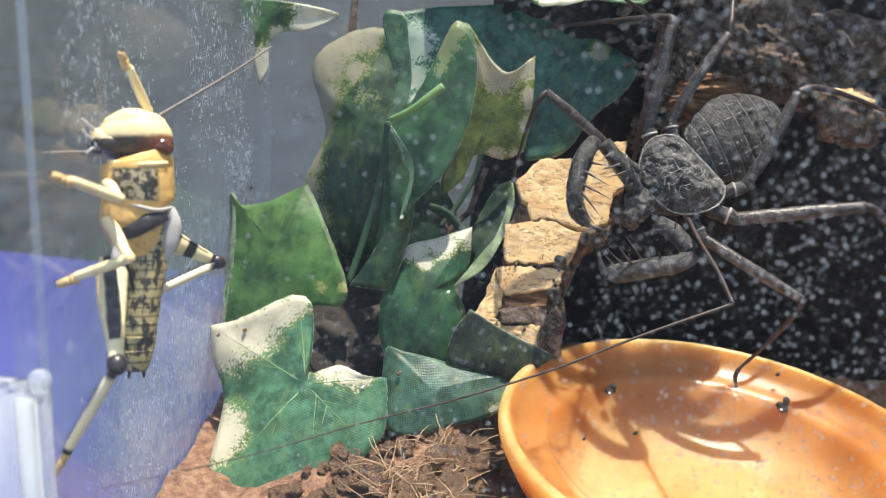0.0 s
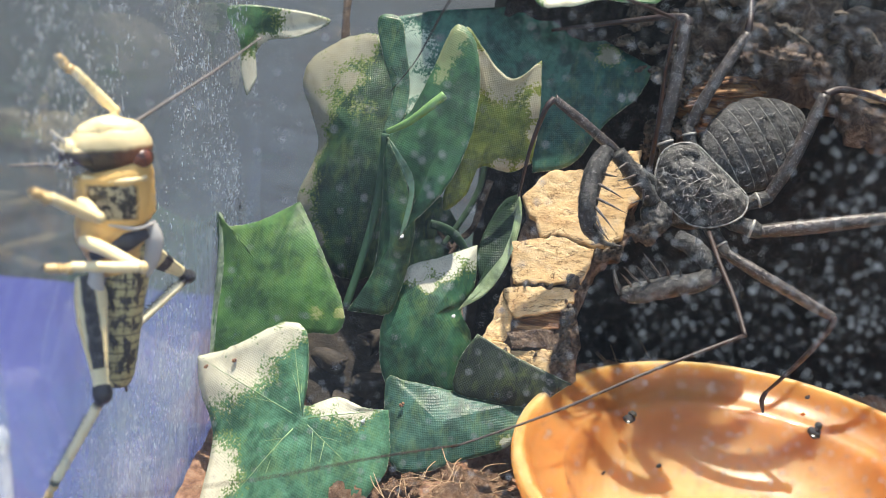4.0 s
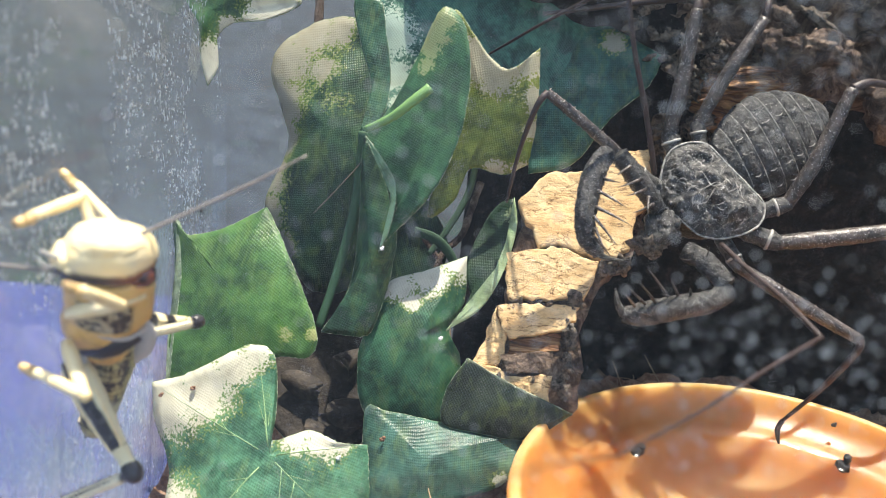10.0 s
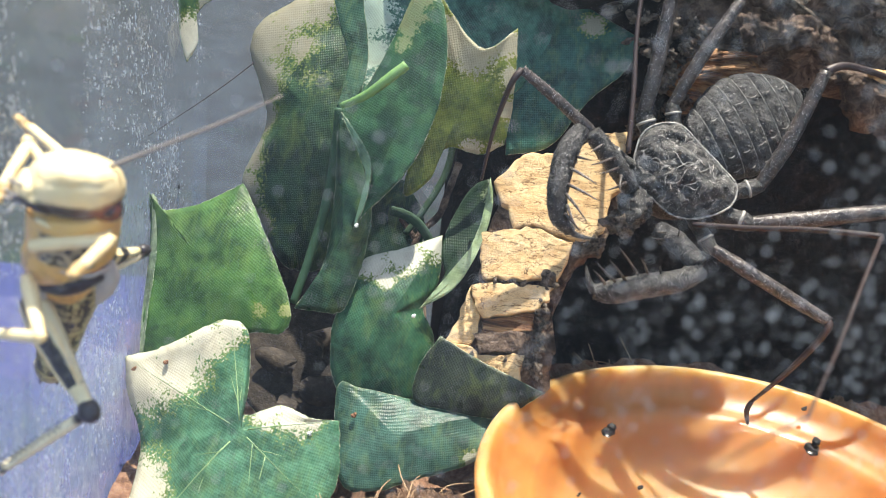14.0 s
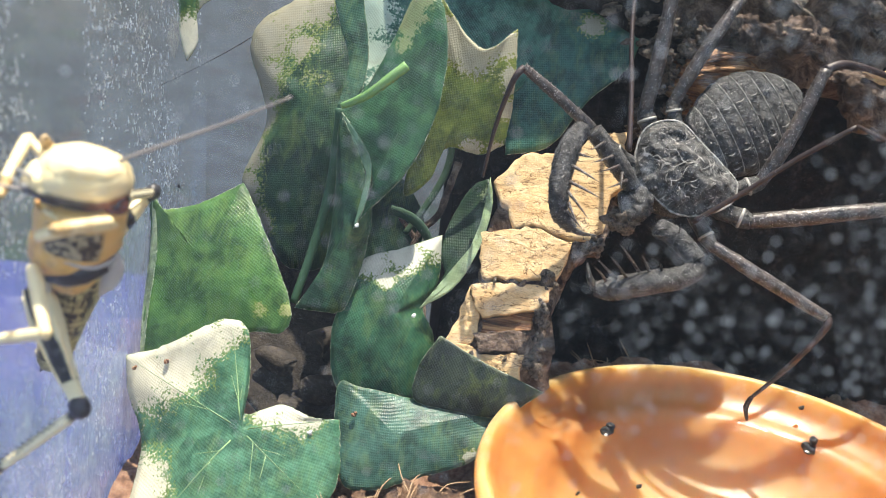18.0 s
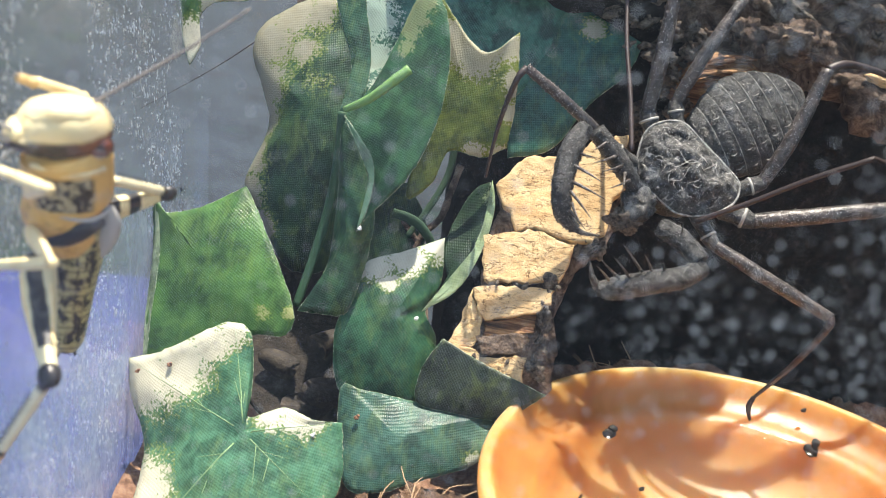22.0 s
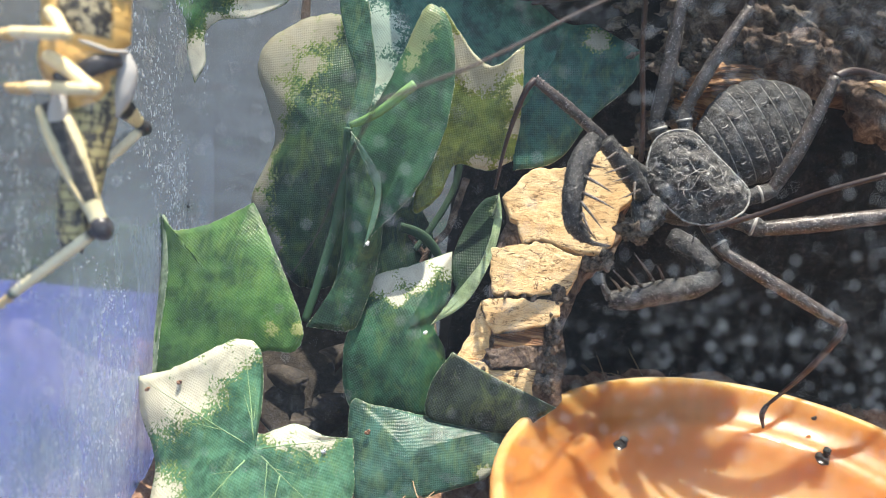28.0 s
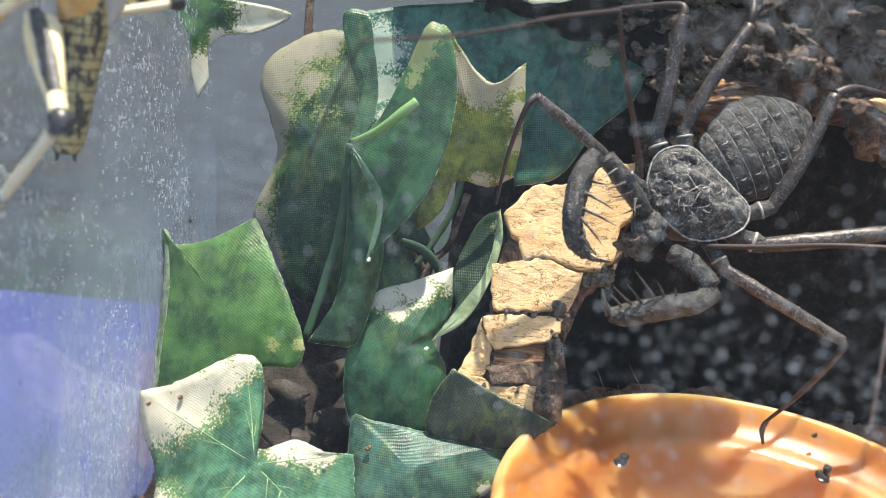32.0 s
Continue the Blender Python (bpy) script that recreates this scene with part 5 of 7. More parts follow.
if edge.data.polygons[200].normal.z < 0:
    edge.data.flip_normals()

# the water climbs a little round what floats in it
for c, r in (((0.0303, 0.0627, 0.0164), 0.0011), ((0.0646, 0.0641, 0.0164), 0.0012), ((0.0541, 0.0663, 0.0184), 0.0004)):
    bm = bmesh.new()
    steps = [r * 0.7 + 0.0003 * k for k in range(12)]
    rings = [[bm.verts.new((c[0] + q * math.cos(a) * (1 + 0.25 * noise.noise(Vector((a, r * 900, 0)))), c[1] + q * math.sin(a), WATER_Z + 0.00004 + 0.0009 * math.exp(-(q - steps[0]) / 0.0008))) for a in (2 * math.pi * k / 40 for k in range(40))] for q in steps]
    for a, b in zip(rings, rings[1:]):
        for k in range(40):
            bm.faces.new((a[k], a[(k + 1) % 40], b[(k + 1) % 40], b[k]))
    ob = part("meniscus", bm, "waterline", water)
    if ob.data.polygons[0].normal.z < 0:
        ob.data.flip_normals()

def crumb(name, c, s, material, label, category, group):
    ob = thing(name, label, category, group)
    bm = bmesh.new()
    mid = Vector(c)
    blob(bm, mid, (s, s * 0.8, s * 0.7), None, 14, 9, s * 0.6, 700)
    blob(bm, mid + Vector((s * 0.5, 0, s * 0.9)), (s * 0.6, s * 0.5, s * 0.5), None, 12, 8, s * 0.4, 900)
    part("pellet", bm, material, ob)

for c, s in (((0.0303, 0.0627, 0.0164), 0.0011), ((0.0646, 0.0641, 0.0164), 0.0013), ((0.0248, 0.0509, 0.0116), 0.0004), ((0.0342, 0.0516, 0.0137), 0.0004), ((0.0648, 0.0705, 0.0202), 0.0004)):
    crumb("frass_pellet", c, s, "frass", "black frass pellet in the water dish", "frass", "pellets in the dish")
for c in ((-0.0035, 0.0650, 0.0323), (-0.0141, 0.0680, 0.0456), (-0.0178, 0.0556, 0.0145)):
    crumb("white_grain", c, 0.0003, "grain", "tiny white grain stuck to an ivy leaf", "grain", "white grains")
for c in ((-0.0487, 0.0633, 0.0181), (-0.0432, 0.0630, 0.0202), (-0.0354, 0.0538, 0.0064), (-0.0313, 0.0517, 0.0066), (-0.0113, 0.0577, 0.0173), (-0.0232, 0.0545, 0.0114)):
    crumb("dirt_speck", c, 0.00045, "chunk", "small brown dirt speck stuck to an ivy leaf", "dirt", "specks on the ivy")

# soil chunks and fibres
rng = random.Random(11)
shapes = []
for k in range(6):
    bm = bmesh.new()
    blob(bm, (0, 0, 0), (1, 0.8, 0.65), None, 18, 12, 0.6, 1.5 + 0.3 * k)
    me = bpy.data.meshes.new("soil_lump")
    bm.to_mesh(me)
    bm.free()
    for p in me.polygons:
        p.use_smooth = True
    me.materials.append(M["lump"])
    shapes.append(me)
for k in range(372):
    x, y = rng.uniform(-0.030, 0.012), rng.uniform(0.008, 0.056)
    if k > 290:
        x, y = rng.uniform(0.01, 0.09), rng.uniform(0.086, 0.098)
    if math.hypot(x - DISH.x, y - DISH.y) < 0.0395:
        continue
    if x < -0.034 and y < 0.07:
        continue
    s = rng.uniform(0.0008, 0.0024) * (1.0 if rng.random() < 0.8 else 1.5)
    ob = new("soil_lump", shapes[k % 6])
    ob.location = (x, y, soil_height(x, y) + s * 0.25)
    ob.rotation_euler = [rng.uniform(0, 6.3) for _ in range(3)]
    ob.scale = (s, s, s)
    tagged(ob, "crumbly red-brown lump of coir soil", "soil lump", "soil lumps")
bm = bmesh.new()
for k in range(700):
    x, y = rng.uniform(-0.012, 0.02), rng.uniform(0.004, 0.05)
    if k > 400:
        x, y = rng.uniform(0.008, 0.085) if k <= 620 else rng.uniform(0.022, 0.058), rng.uniform(0.080, 0.095)
    if math.hypot(x - DISH.x, y - DISH.y) < 0.040:
        continue
    a = rng.uniform(0, 6.3)
    l = rng.uniform(0.003, 0.010)
    p = Vector((x, y, soil_height(x, y) + (0.0008 if k <= 640 else rng.uniform(0.003, 0.008))))
    q = Vector((math.cos(a) * l, math.sin(a) * l, rng.uniform(0, 0.6) * l))
    tube(bm, [p, p + q * 0.5 + Vector((rng.uniform(-1, 1), rng.uniform(-1, 1), 1)) * 0.0008, p + q], [0.00008, 0.00009, 0.00004], 4, 3)
tagged(part("coir_fibres", bm, "fibre"), "thin tangled coir fibres on the soil", "fibres", kind="stuff")


# ---- the whip spider ----
SPIDER = Vector((0.0372, 0.0745, 0.0589))
spider = thing("whip_spider", "large dusty black whip spider clinging to the bark", "whip spider", at=SPIDER)


def sp(name, bm, material, label="", parent=None):
    """A part of the spider, from a mesh in the place's space."""
    bmesh.ops.translate(bm, verts=bm.verts, vec=-SPIDER)
    return part(name, bm, material, parent or spider, label)


def grains(bm, count, seed, size=0.0001):
    """Hard grains that stand up from the skin."""
    rng = random.Random(seed)
    bm.normal_update()
    seats = [(v.co.copy(), v.normal.copy()) for v in bm.verts]
    for _ in range(count):
        c, up = rng.choice(seats)
        side = up.orthogonal().normalized()
        over = up.cross(side)
        c = c + side * rng.uniform(-0.00025, 0.00025) - up * 0.00002
        r = size * rng.uniform(0.6, 1.3)
        foot = [bm.verts.new(c + (side * math.cos(a) + over * math.sin(a)) * r) for a in (0, 1.26, 2.51, 3.77, 5.03)]
        top = bm.verts.new(c + up * r * rng.uniform(1.0, 1.9))
        for k in range(5):
            bm.faces.new((foot[k], foot[(k + 1) % 5], top))


def dome(rim, centre, height, rings=9, rough=0.0, under=0.0015):
    """A domed shield over an outline."""
    line = spline(rim, 10, True)
    mid = Vector(centre)
    across = Vector((0, 0, 0))
    for i, p in enumerate(line):
        across += (p - mid).cross(line[(i + 1) % len(line)] - mid)
    across.normalize()
    if across.y > 0:
        across.negate()
    bm = bmesh.new()
    n = len(line)
    loops = []
    for r in range(rings, 0, -1):
        s = r / rings
        ring = []
        for p in line:
            q = mid.lerp(p, s)
            lift = height * (1 - s ** 2.6) + rough * noise.noise(q * 330) * (1 - s ** 4) * 1.5 + rough * 0.5 * noise.noise(q * 900)
            ring.append(bm.verts.new(q + across * lift))
        loops.append(ring)
    for a, b in zip(loops, loops[1:]):
        for k in range(n):
            bm.faces.new((a[k], a[(k + 1) % n], b[(k + 1) % n], b[k]))
    hub = bm.verts.new(mid + across * height)
    for k in range(n):
        bm.faces.new((loops[-1][k], loops[-1][(k + 1) % n], hub))
    low = [bm.verts.new(mid.lerp(p, 0.9) - across * under) for p in line]
    for k in range(n):
        bm.faces.new((low[k], low[(k + 1) % n], loops[0][(k + 1) % n], loops[0][k]))
    bm.faces.new(low)
    return bm, line, across


SHIELD = [(0.0295, 0.0741, 0.0565), (0.0295, 0.0762, 0.0607), (0.0306, 0.0773, 0.0637), (0.0332, 0.0778, 0.0652), (0.0364, 0.0778, 0.0652), (0.0398, 0.0769, 0.0626), (0.0435, 0.0747, 0.0596), (0.0457, 0.0728, 0.0573), (0.0446, 0.0707, 0.0544), (0.0402, 0.0699, 0.0523), (0.0360, 0.0704, 0.0521), (0.0328, 0.0716, 0.0540)]
bm, line, across = dome(SHIELD, (0.0369, 0.0735, 0.0586), 0.0026, 26, 0.0009)
bmesh.ops.recalc_face_normals(bm, faces=bm.faces)
grains(bm, 700, 5)
carapace = sp("carapace", bm, "shield", "broad warty black head shield with a pale rim")
bm = bmesh.new()
tube(bm, [p + across * 0.0001 for p in line] + [line[0] + across * 0.0001], [0.00017, 0.00017], 6, 1, rough=0.4)
sp("rim", bm, "rimline", "pale dusty rim", carapace)
MIDDLE = Vector((0.0390, 0.0735, 0.0586)) + across * 0.0030
for end, r in (((0.0342, 0.0744, 0.0601), 0.00013), ((0.0330, 0.0738, 0.0586), 0.0001), ((0.0419, 0.0732, 0.0577), 0.00012), ((0.0373, 0.0719, 0.0554), 0.00012), ((0.0382, 0.0757, 0.0623), 0.00012), ((0.0338, 0.0723, 0.0559), 0.0001)):
    e = Vector(end) + across * 0.0026
    side = (e - MIDDLE).cross(across).normalized()
    bm = bmesh.new()
    tube(bm, [MIDDLE.lerp(e, k) + side * 0.0007 * math.sin(k * 7 + r * 60000) + across * 0.0002 for k in (0.08, 0.3, 0.5, 0.7, 0.9, 1.1)], [r * 0.7, r * 0.5, r * 0.25], 6, 3, rough=0.8)
    sp("furrow", bm, "rimline", "", carapace)
rng = random.Random(8)
for k in range(22):
    a, f = rng.uniform(0, 6.28), rng.uniform(0.25, 0.82)
    edge = line[int(a / 6.2832 * len(line)) % len(line)]
    c = Vector((0.0369, 0.0735, 0.0586)).lerp(edge, f) + across * (0.0026 * (1 - f ** 2.6) + 0.0004)
    way = (edge - Vector((0.0369, 0.0735, 0.0586))).normalized()
    side = way.cross(across)
    turn = rng.uniform(-1.2, 1.2)
    way, side = way * math.cos(turn) + side * math.sin(turn), side * math.cos(turn) - way * math.sin(turn)
    bm = bmesh.new()
    l = rng.uniform(0.0004, 0.0009)
    tube(bm, [c - way * l - across * 0.0001, c + side * l * 0.35, c + way * l - across * 0.0001], [0.00003, 0.0001, 0.00003], 6, 4, rough=0.6)
    sp("ridge", bm, "rimline", "", carapace)
for c in ((0.0308, 0.0728, 0.0559), (0.0326, 0.0722, 0.0549), (0.0351, 0.0773, 0.0637)):
    bm = bmesh.new()
    blob(bm, Vector(c) + across * 0.0012, (0.0004, 0.0004, 0.0004), None, 10, 8)
    sp("eye", bm, "black", "small shiny black eye", carapace)

# the belly: overlapping plates along one axis
A0, A1 = Vector((0.0398, 0.0785, 0.0611)), Vector((0.0564, 0.0833, 0.0715))
AX = (A1 - A0).normalized()
AW = AX.cross(Vector((0, -1, 0.25))).normalized()
AN = AW.cross(AX).normalized()
if AN.y > 0:
    AN.negate()
abdomen = None
PLATES = 8
LONG = (A1 - A0).length
for k in range(PLATES):
    bm = bmesh.new()
    rows = []
    for j in range(7):
        u = (k + j / 6.0 * 1.04) / PLATES
        u = min(max(u, 0.004), 0.996)
        half = 0.0083 * (math.sin(math.pi * min(1, (u * 0.86 + 0.14)) ** 1.05)) ** 0.62
        lift = 0.00022 * math.sin(j / 6 * math.pi) + 0.0001 * (j / 6)
        ring = []
        for s in range(22):
            a = 2 * math.pi * s / 22
            q = A0 + AX * LONG * u + AW * math.cos(a) * (half + lift) + AN * math.sin(a) * (half * 0.42 + lift)
            ring.append(bm.verts.new(q + AN * 0.0003 * noise.noise(q * 420)))
        rows.append(ring)
    for a, b in zip(rows, rows[1:]):
        for s in range(22):
            bm.faces.new((a[s], a[(s + 1) % 22], b[(s + 1) % 22], b[s]))
    bm.faces.new(rows[0][::-1])
    bm.faces.new(rows[-1])
    bmesh.ops.recalc_face_normals(bm, faces=bm.faces)
    grains(bm, 40, k, 0.00007)
    if abdomen is None:
        abdomen = sp("abdomen", bm, "belly", "flat oval belly of overlapping black plates")
    else:
        sp("tergite", bm, "belly", "", abdomen)
    if 0 < k < PLATES - 1:
        u = (k + 0.5) / PLATES
        half = 0.0083 * (math.sin(math.pi * (u * 0.86 + 0.14) ** 1.05)) ** 0.62
        for s in (0.34, 0.7, -0.4):
            q = A0 + AX * LONG * u + AW * half * s + AN * (half * 0.42 * math.sqrt(1 - s * s) + 0.00018)
            bm = bmesh.new()
            blob(bm, q, (0.00030, 0.00014, 0.0002), Euler((0, k * 0.7 + s * 3, 0)).to_matrix(), 9, 6, 0.0001, 900)
            sp("pit", bm, "black", "", abdomen)
            bm = bmesh.new()
            e = q + AW * 0.0007 * (1 if s > 0 else -1)
            tube(bm, [e - AX * 0.0006, e + AN * 0.00012 + AW * 0.0002, e + AX * 0.0006], [0.00004, 0.00009, 0.00003], 5, 3, rough=0.4)
            sp("wrinkle", bm, "rimline", "", abdomen)
    if k:
        bm = bmesh.new()
        u = k / PLATES
        half = 0.0083 * (math.sin(math.pi * (u * 0.86 + 0.14) ** 1.05)) ** 0.62
        arc = [A0 + AX * LONG * u + AW * math.cos(a) * (half + 0.0001) + AN * math.sin(a) * (half * 0.42 + 0.0002) for a in (math.pi * (0.06 + 0.88 * i / 14) for i in range(15))]
        tube(bm, arc, [0.00002, 0.00007, 0.00004, 0.00008, 0.00002], 5, 1, rough=0.9)
        sp("seam", bm, "rimline", "pale seam between plates", abdomen)


def limb(name, points, radii, material, label="", knob=0.0):
    """A jointed limb section, swollen at its ends."""
    bm = bmesh.new()
    tube(bm, points, radii, 16, 10, rough=0.13)
    bmesh.ops.recalc_face_normals(bm, faces=bm.faces)
    if max(radii) > 0.0008 and material != "whip":
        grains(bm, 260, name + str(points[0]), 0.00014)
    if knob:
        blob(bm, points[-1], (knob, knob, knob), None, 10, 8)
    ob = sp(name, bm, material, label)
    return ob


def ringed_joint(a, b, r):
    bm = bmesh.new()
    along = Vector(b) - Vector(a)
    tube(bm, [Vector(a) - along * 0.7, Vector(a), Vector(a).lerp(Vector(b), 0.55), Vector(b) + along * 0.12], [r * 0.8, r * 1.1, r * 1.0, r * 1.12, r * 0.8], 14, 6, rough=0.12)
    sp("trochanter", bm, "cuticle", "")
    bm = bmesh.new()
    w = (Vector(b) - Vector(a)).normalized()
    u = w.orthogonal().normalized()
    v = w.cross(u)
    m = Vector(a).lerp(Vector(b), 0.62)
    tube(bm, [m + (u * math.cos(t) + v * math.sin(t)) * r * 1.02 for t in (2 * math.pi * i / 18 for i in range(19))], [r * 0.2, r * 0.2], 6, 1)
    sp("joint_ring", bm, "joint", "pale skin at the joint")


# walking legs: thigh, shin and foot
LEGS = [
    ([(0.0454, 0.0743, 0.0556), (0.0497, 0.0740, 0.0576)], [(0.0497, 0.0740, 0.0576), (0.0531, 0.0747, 0.0653), (0.0571, 0.0775, 0.0761)], [(0.0571, 0.0775, 0.0761), (0.0608, 0.0790, 0.0772), (0.0697, 0.0827, 0.0756), (0.0838, 0.0886, 0.0713)], 0.0013),
    ([(0.0448, 0.0722, 0.0526), (0.0484, 0.0709, 0.0519)], [(0.0484, 0.0709, 0.0519), (0.0584, 0.0696, 0.0544), (0.0716, 0.0706, 0.0570)], [(0.0716, 0.0706, 0.0570), (0.0759, 0.0709, 0.0548), (0.0871, 0.0727, 0.0394)], 0.0015),
    ([(0.0404, 0.0715, 0.0507), (0.0426, 0.0694, 0.0478)], [(0.0426, 0.0694, 0.0478), (0.0516, 0.0658, 0.0439), (0.0611, 0.0633, 0.0398)], [(0.0611, 0.0633, 0.0398), (0.0609, 0.0626, 0.0381), (0.0580, 0.0646, 0.0302), (0.0542, 0.0670, 0.0224)], 0.0012),
    ([(0.0359, 0.0798, 0.0646), (0.0351, 0.0809, 0.0678)], [(0.0351, 0.0809, 0.0678), (0.0387, 0.0818, 0.0762), (0.0439, 0.0851, 0.0851)], [(0.0439, 0.0851, 0.0851), (0.0442, 0.0861, 0.0879), (0.0452, 0.0923, 0.0932), (0.0485, 0.1054, 0.1001)], 0.0012),
    ([(0.0319, 0.0791, 0.0629), (0.0306, 0.0802, 0.0659)], [(0.0306, 0.0802, 0.0659), (0.0315, 0.0812, 0.0746), (0.0326, 0.0842, 0.0856)], [(0.0326, 0.0842, 0.0856), (0.0315, 0.0858, 0.0871), (0.0219, 0.0935, 0.0849), (0.0093, 0.0978, 0.0820)], 0.0014),
    ([(0.0283, 0.0755, 0.0587), (0.0246, 0.0752, 0.0610)], [(0.0246, 0.0752, 0.0610), (0.0168, 0.0742, 0.0669), (0.0094, 0.0739, 0.0719)], [(0.0094, 0.0739, 0.0719), (0.0079, 0.0731, 0.0697), (0.0062, 0.0756, 0.0619), (0.0052, 0.0775, 0.0527)], 0.0010),
]
for coxa, thigh, shin, r in LEGS:
    r *= 0.86
    ringed_joint(coxa[0], coxa[1], r * 1.15)
    limb("femur", thigh, [r * 0.9, r * 1.08, r, r * 0.78], "legs")
    limb("tibia", shin, [r * 0.72, r * 0.55, r * 0.42, r * 0.26], "whip", "slender red-brown shin")
bm = bmesh.new()
tube(bm, [(0.0542, 0.0670, 0.0224), (0.0537, 0.0669, 0.0206), (0.0542, 0.0663, 0.0184)], [0.0004, 0.0005, 0.00022], 8, 3)
sp("foot", bm, "whip", "jointed red-brown foot")

# raptorial arms with spines
def spine(a, b, r, parent):
    bm = bmesh.new()
    a, b = Vector(a), Vector(b)
    tube(bm, [a, a.lerp(b, 0.5) + (b - a).orthogonal().normalized() * 0.0001, b], [r, r * 0.6, r * 0.08], 7, 3)
    sp("spine", bm, "legs", "", parent)


arm = limb("pedipalp_femur", [(0.0289, 0.0716, 0.0553), (0.0254, 0.0710, 0.0595), (0.0212, 0.0709, 0.0638)], [0.0013, 0.0017, 0.0014], "cuticle", "spiny black upper arm")
for a, b in (((0.0258, 0.0692, 0.0591), (0.0223, 0.0659, 0.0587)), ((0.0248, 0.0697, 0.0605), (0.0209, 0.0663, 0.0598)), ((0.0272, 0.0685, 0.0571), (0.0236, 0.0650, 0.0564)), ((0.0229, 0.0694, 0.0625), (0.0207, 0.0669, 0.0616)), ((0.0264, 0.0689, 0.0581), (0.0259, 0.0650, 0.0562))):
    spine(a, b, 0.0003, arm)
arm = limb("pedipalp_tibia", [(0.0195, 0.0710, 0.0641), (0.0175, 0.0684, 0.0611), (0.0166, 0.0659, 0.0558), (0.0172, 0.0649, 0.0517), (0.0195, 0.0647, 0.0495)], [0.0014, 0.0018, 0.0017, 0.0014, 0.0008], "cuticle", "curved black forearm")
for a, b in (((0.0180, 0.0660, 0.0591), (0.0221, 0.0629, 0.0577)), ((0.0178, 0.0652, 0.0568), (0.0228, 0.0620, 0.0554)), ((0.0177, 0.0647, 0.0554), (0.0211, 0.0614, 0.0523)), ((0.0181, 0.0641, 0.0538), (0.0196, 0.0611, 0.0514)), ((0.0186, 0.0677, 0.0607), (0.0210, 0.0651, 0.0609)), ((0.0179, 0.0637, 0.0526), (0.0206, 0.0618, 0.0503))):
    spine(a, b, 0.00032, arm)
arm = limb("pedipalp_claw", [(0.0188, 0.0648, 0.0498), (0.0207, 0.0645, 0.0490), (0.0234, 0.0649, 0.0487)], [0.0007, 0.0004, 0.0001], "cuticle", "curved black claw")
arm = limb("pedipalp_femur", [(0.0337, 0.0691, 0.0499), (0.0364, 0.0666, 0.0490), (0.0394, 0.0636, 0.0467)], [0.0015, 0.0017, 0.0015], "cuticle", "grey bristly upper arm")
for a, b in (((0.0347, 0.0671, 0.0504), (0.0324, 0.0651, 0.0508)), ((0.0361, 0.0658, 0.0497), (0.0358, 0.0647, 0.0524)), ((0.0345, 0.0667, 0.0492), (0.0315, 0.0648, 0.0499))):
    spine(a, b, 0.00018, arm)
arm = limb("pedipalp_tibia", [(0.0398, 0.0634, 0.0459), (0.0367, 0.0618, 0.0445), (0.0310, 0.0608, 0.0433), (0.0261, 0.0608, 0.0417), (0.0238, 0.0612, 0.0414)], [0.0014, 0.0017, 0.0019, 0.0018, 0.001], "cuticle", "curved grey-black forearm")
for a, b in (((0.0265, 0.0600, 0.0439), (0.0228, 0.0585, 0.0473)), ((0.0280, 0.0601, 0.0442), (0.0248, 0.0587, 0.0477)), ((0.0298, 0.0604, 0.0452), (0.0259, 0.0594, 0.0497)), ((0.0313, 0.0606, 0.0455), (0.0295, 0.0594, 0.0483)), ((0.0333, 0.0611, 0.0456), (0.0325, 0.0596, 0.0473)), ((0.0250, 0.0598, 0.0434), (0.0226, 0.0586, 0.0459))):
    spine(a, b, 0.00026, arm)
arm = limb("pedipalp_claw", [(0.0238, 0.0612, 0.0414), (0.0227, 0.0613, 0.0431), (0.0221, 0.0620, 0.0452)], [0.0007, 0.0005, 0.0001], "cuticle", "curved black claw")
bm = bmesh.new()
blob(bm, (0.0301, 0.0705, 0.0525), (0.0026, 0.002, 0.0026), None, 40, 28, 0.0012, 420)
sp("chelicera", bm, "cuticle", "dirt-covered jaw")
bm = bmesh.new()
blob(bm, (0.0280, 0.0707, 0.0500), (0.0026, 0.0020, 0.0021), None, 48, 32, 0.0014, 620)
sp("chelicera", bm, "grit", "dirt-covered jaw")
bm = bmesh.new()
blob(bm, (0.0370, 0.0772, 0.0563), (0.0075, 0.0028, 0.007), None, 20, 14)
sp("underside", bm, "cuticle", "")

# feeler legs: three stiff lengths each, moving at their joints
def feeler(length, r0, r1, name, label):
    bm = bmesh.new()
    tube(bm, [(0, 0, 0), (length * 0.33, 0, 0), (length * 0.67, 0, length * 0.012), (length, 0, 0)], [r0, r0 * 0.7 + r1 * 0.3, r0 * 0.3 + r1 * 0.7, r1], 8, 6, rough=0.12)
    return part(name, bm, "whip", spider, label)


FEELERS = [
    [feeler(0.0300, 0.00045, 0.00036, "feeler_femur", "thin dark feeler leg"), feeler(0.0520, 0.0003, 0.00016, "feeler_tibia", ""), feeler(0.0500, 0.00015, 0.00006, "feeler_tarsus", "")],
    [feeler(0.0270, 0.00045, 0.00038, "feeler_femur", "thin dark feeler leg"), feeler(0.0480, 0.0003, 0.00016, "feeler_tibia", ""), feeler(0.0550, 0.00015, 0.00006, "feeler_tarsus", "")],
]

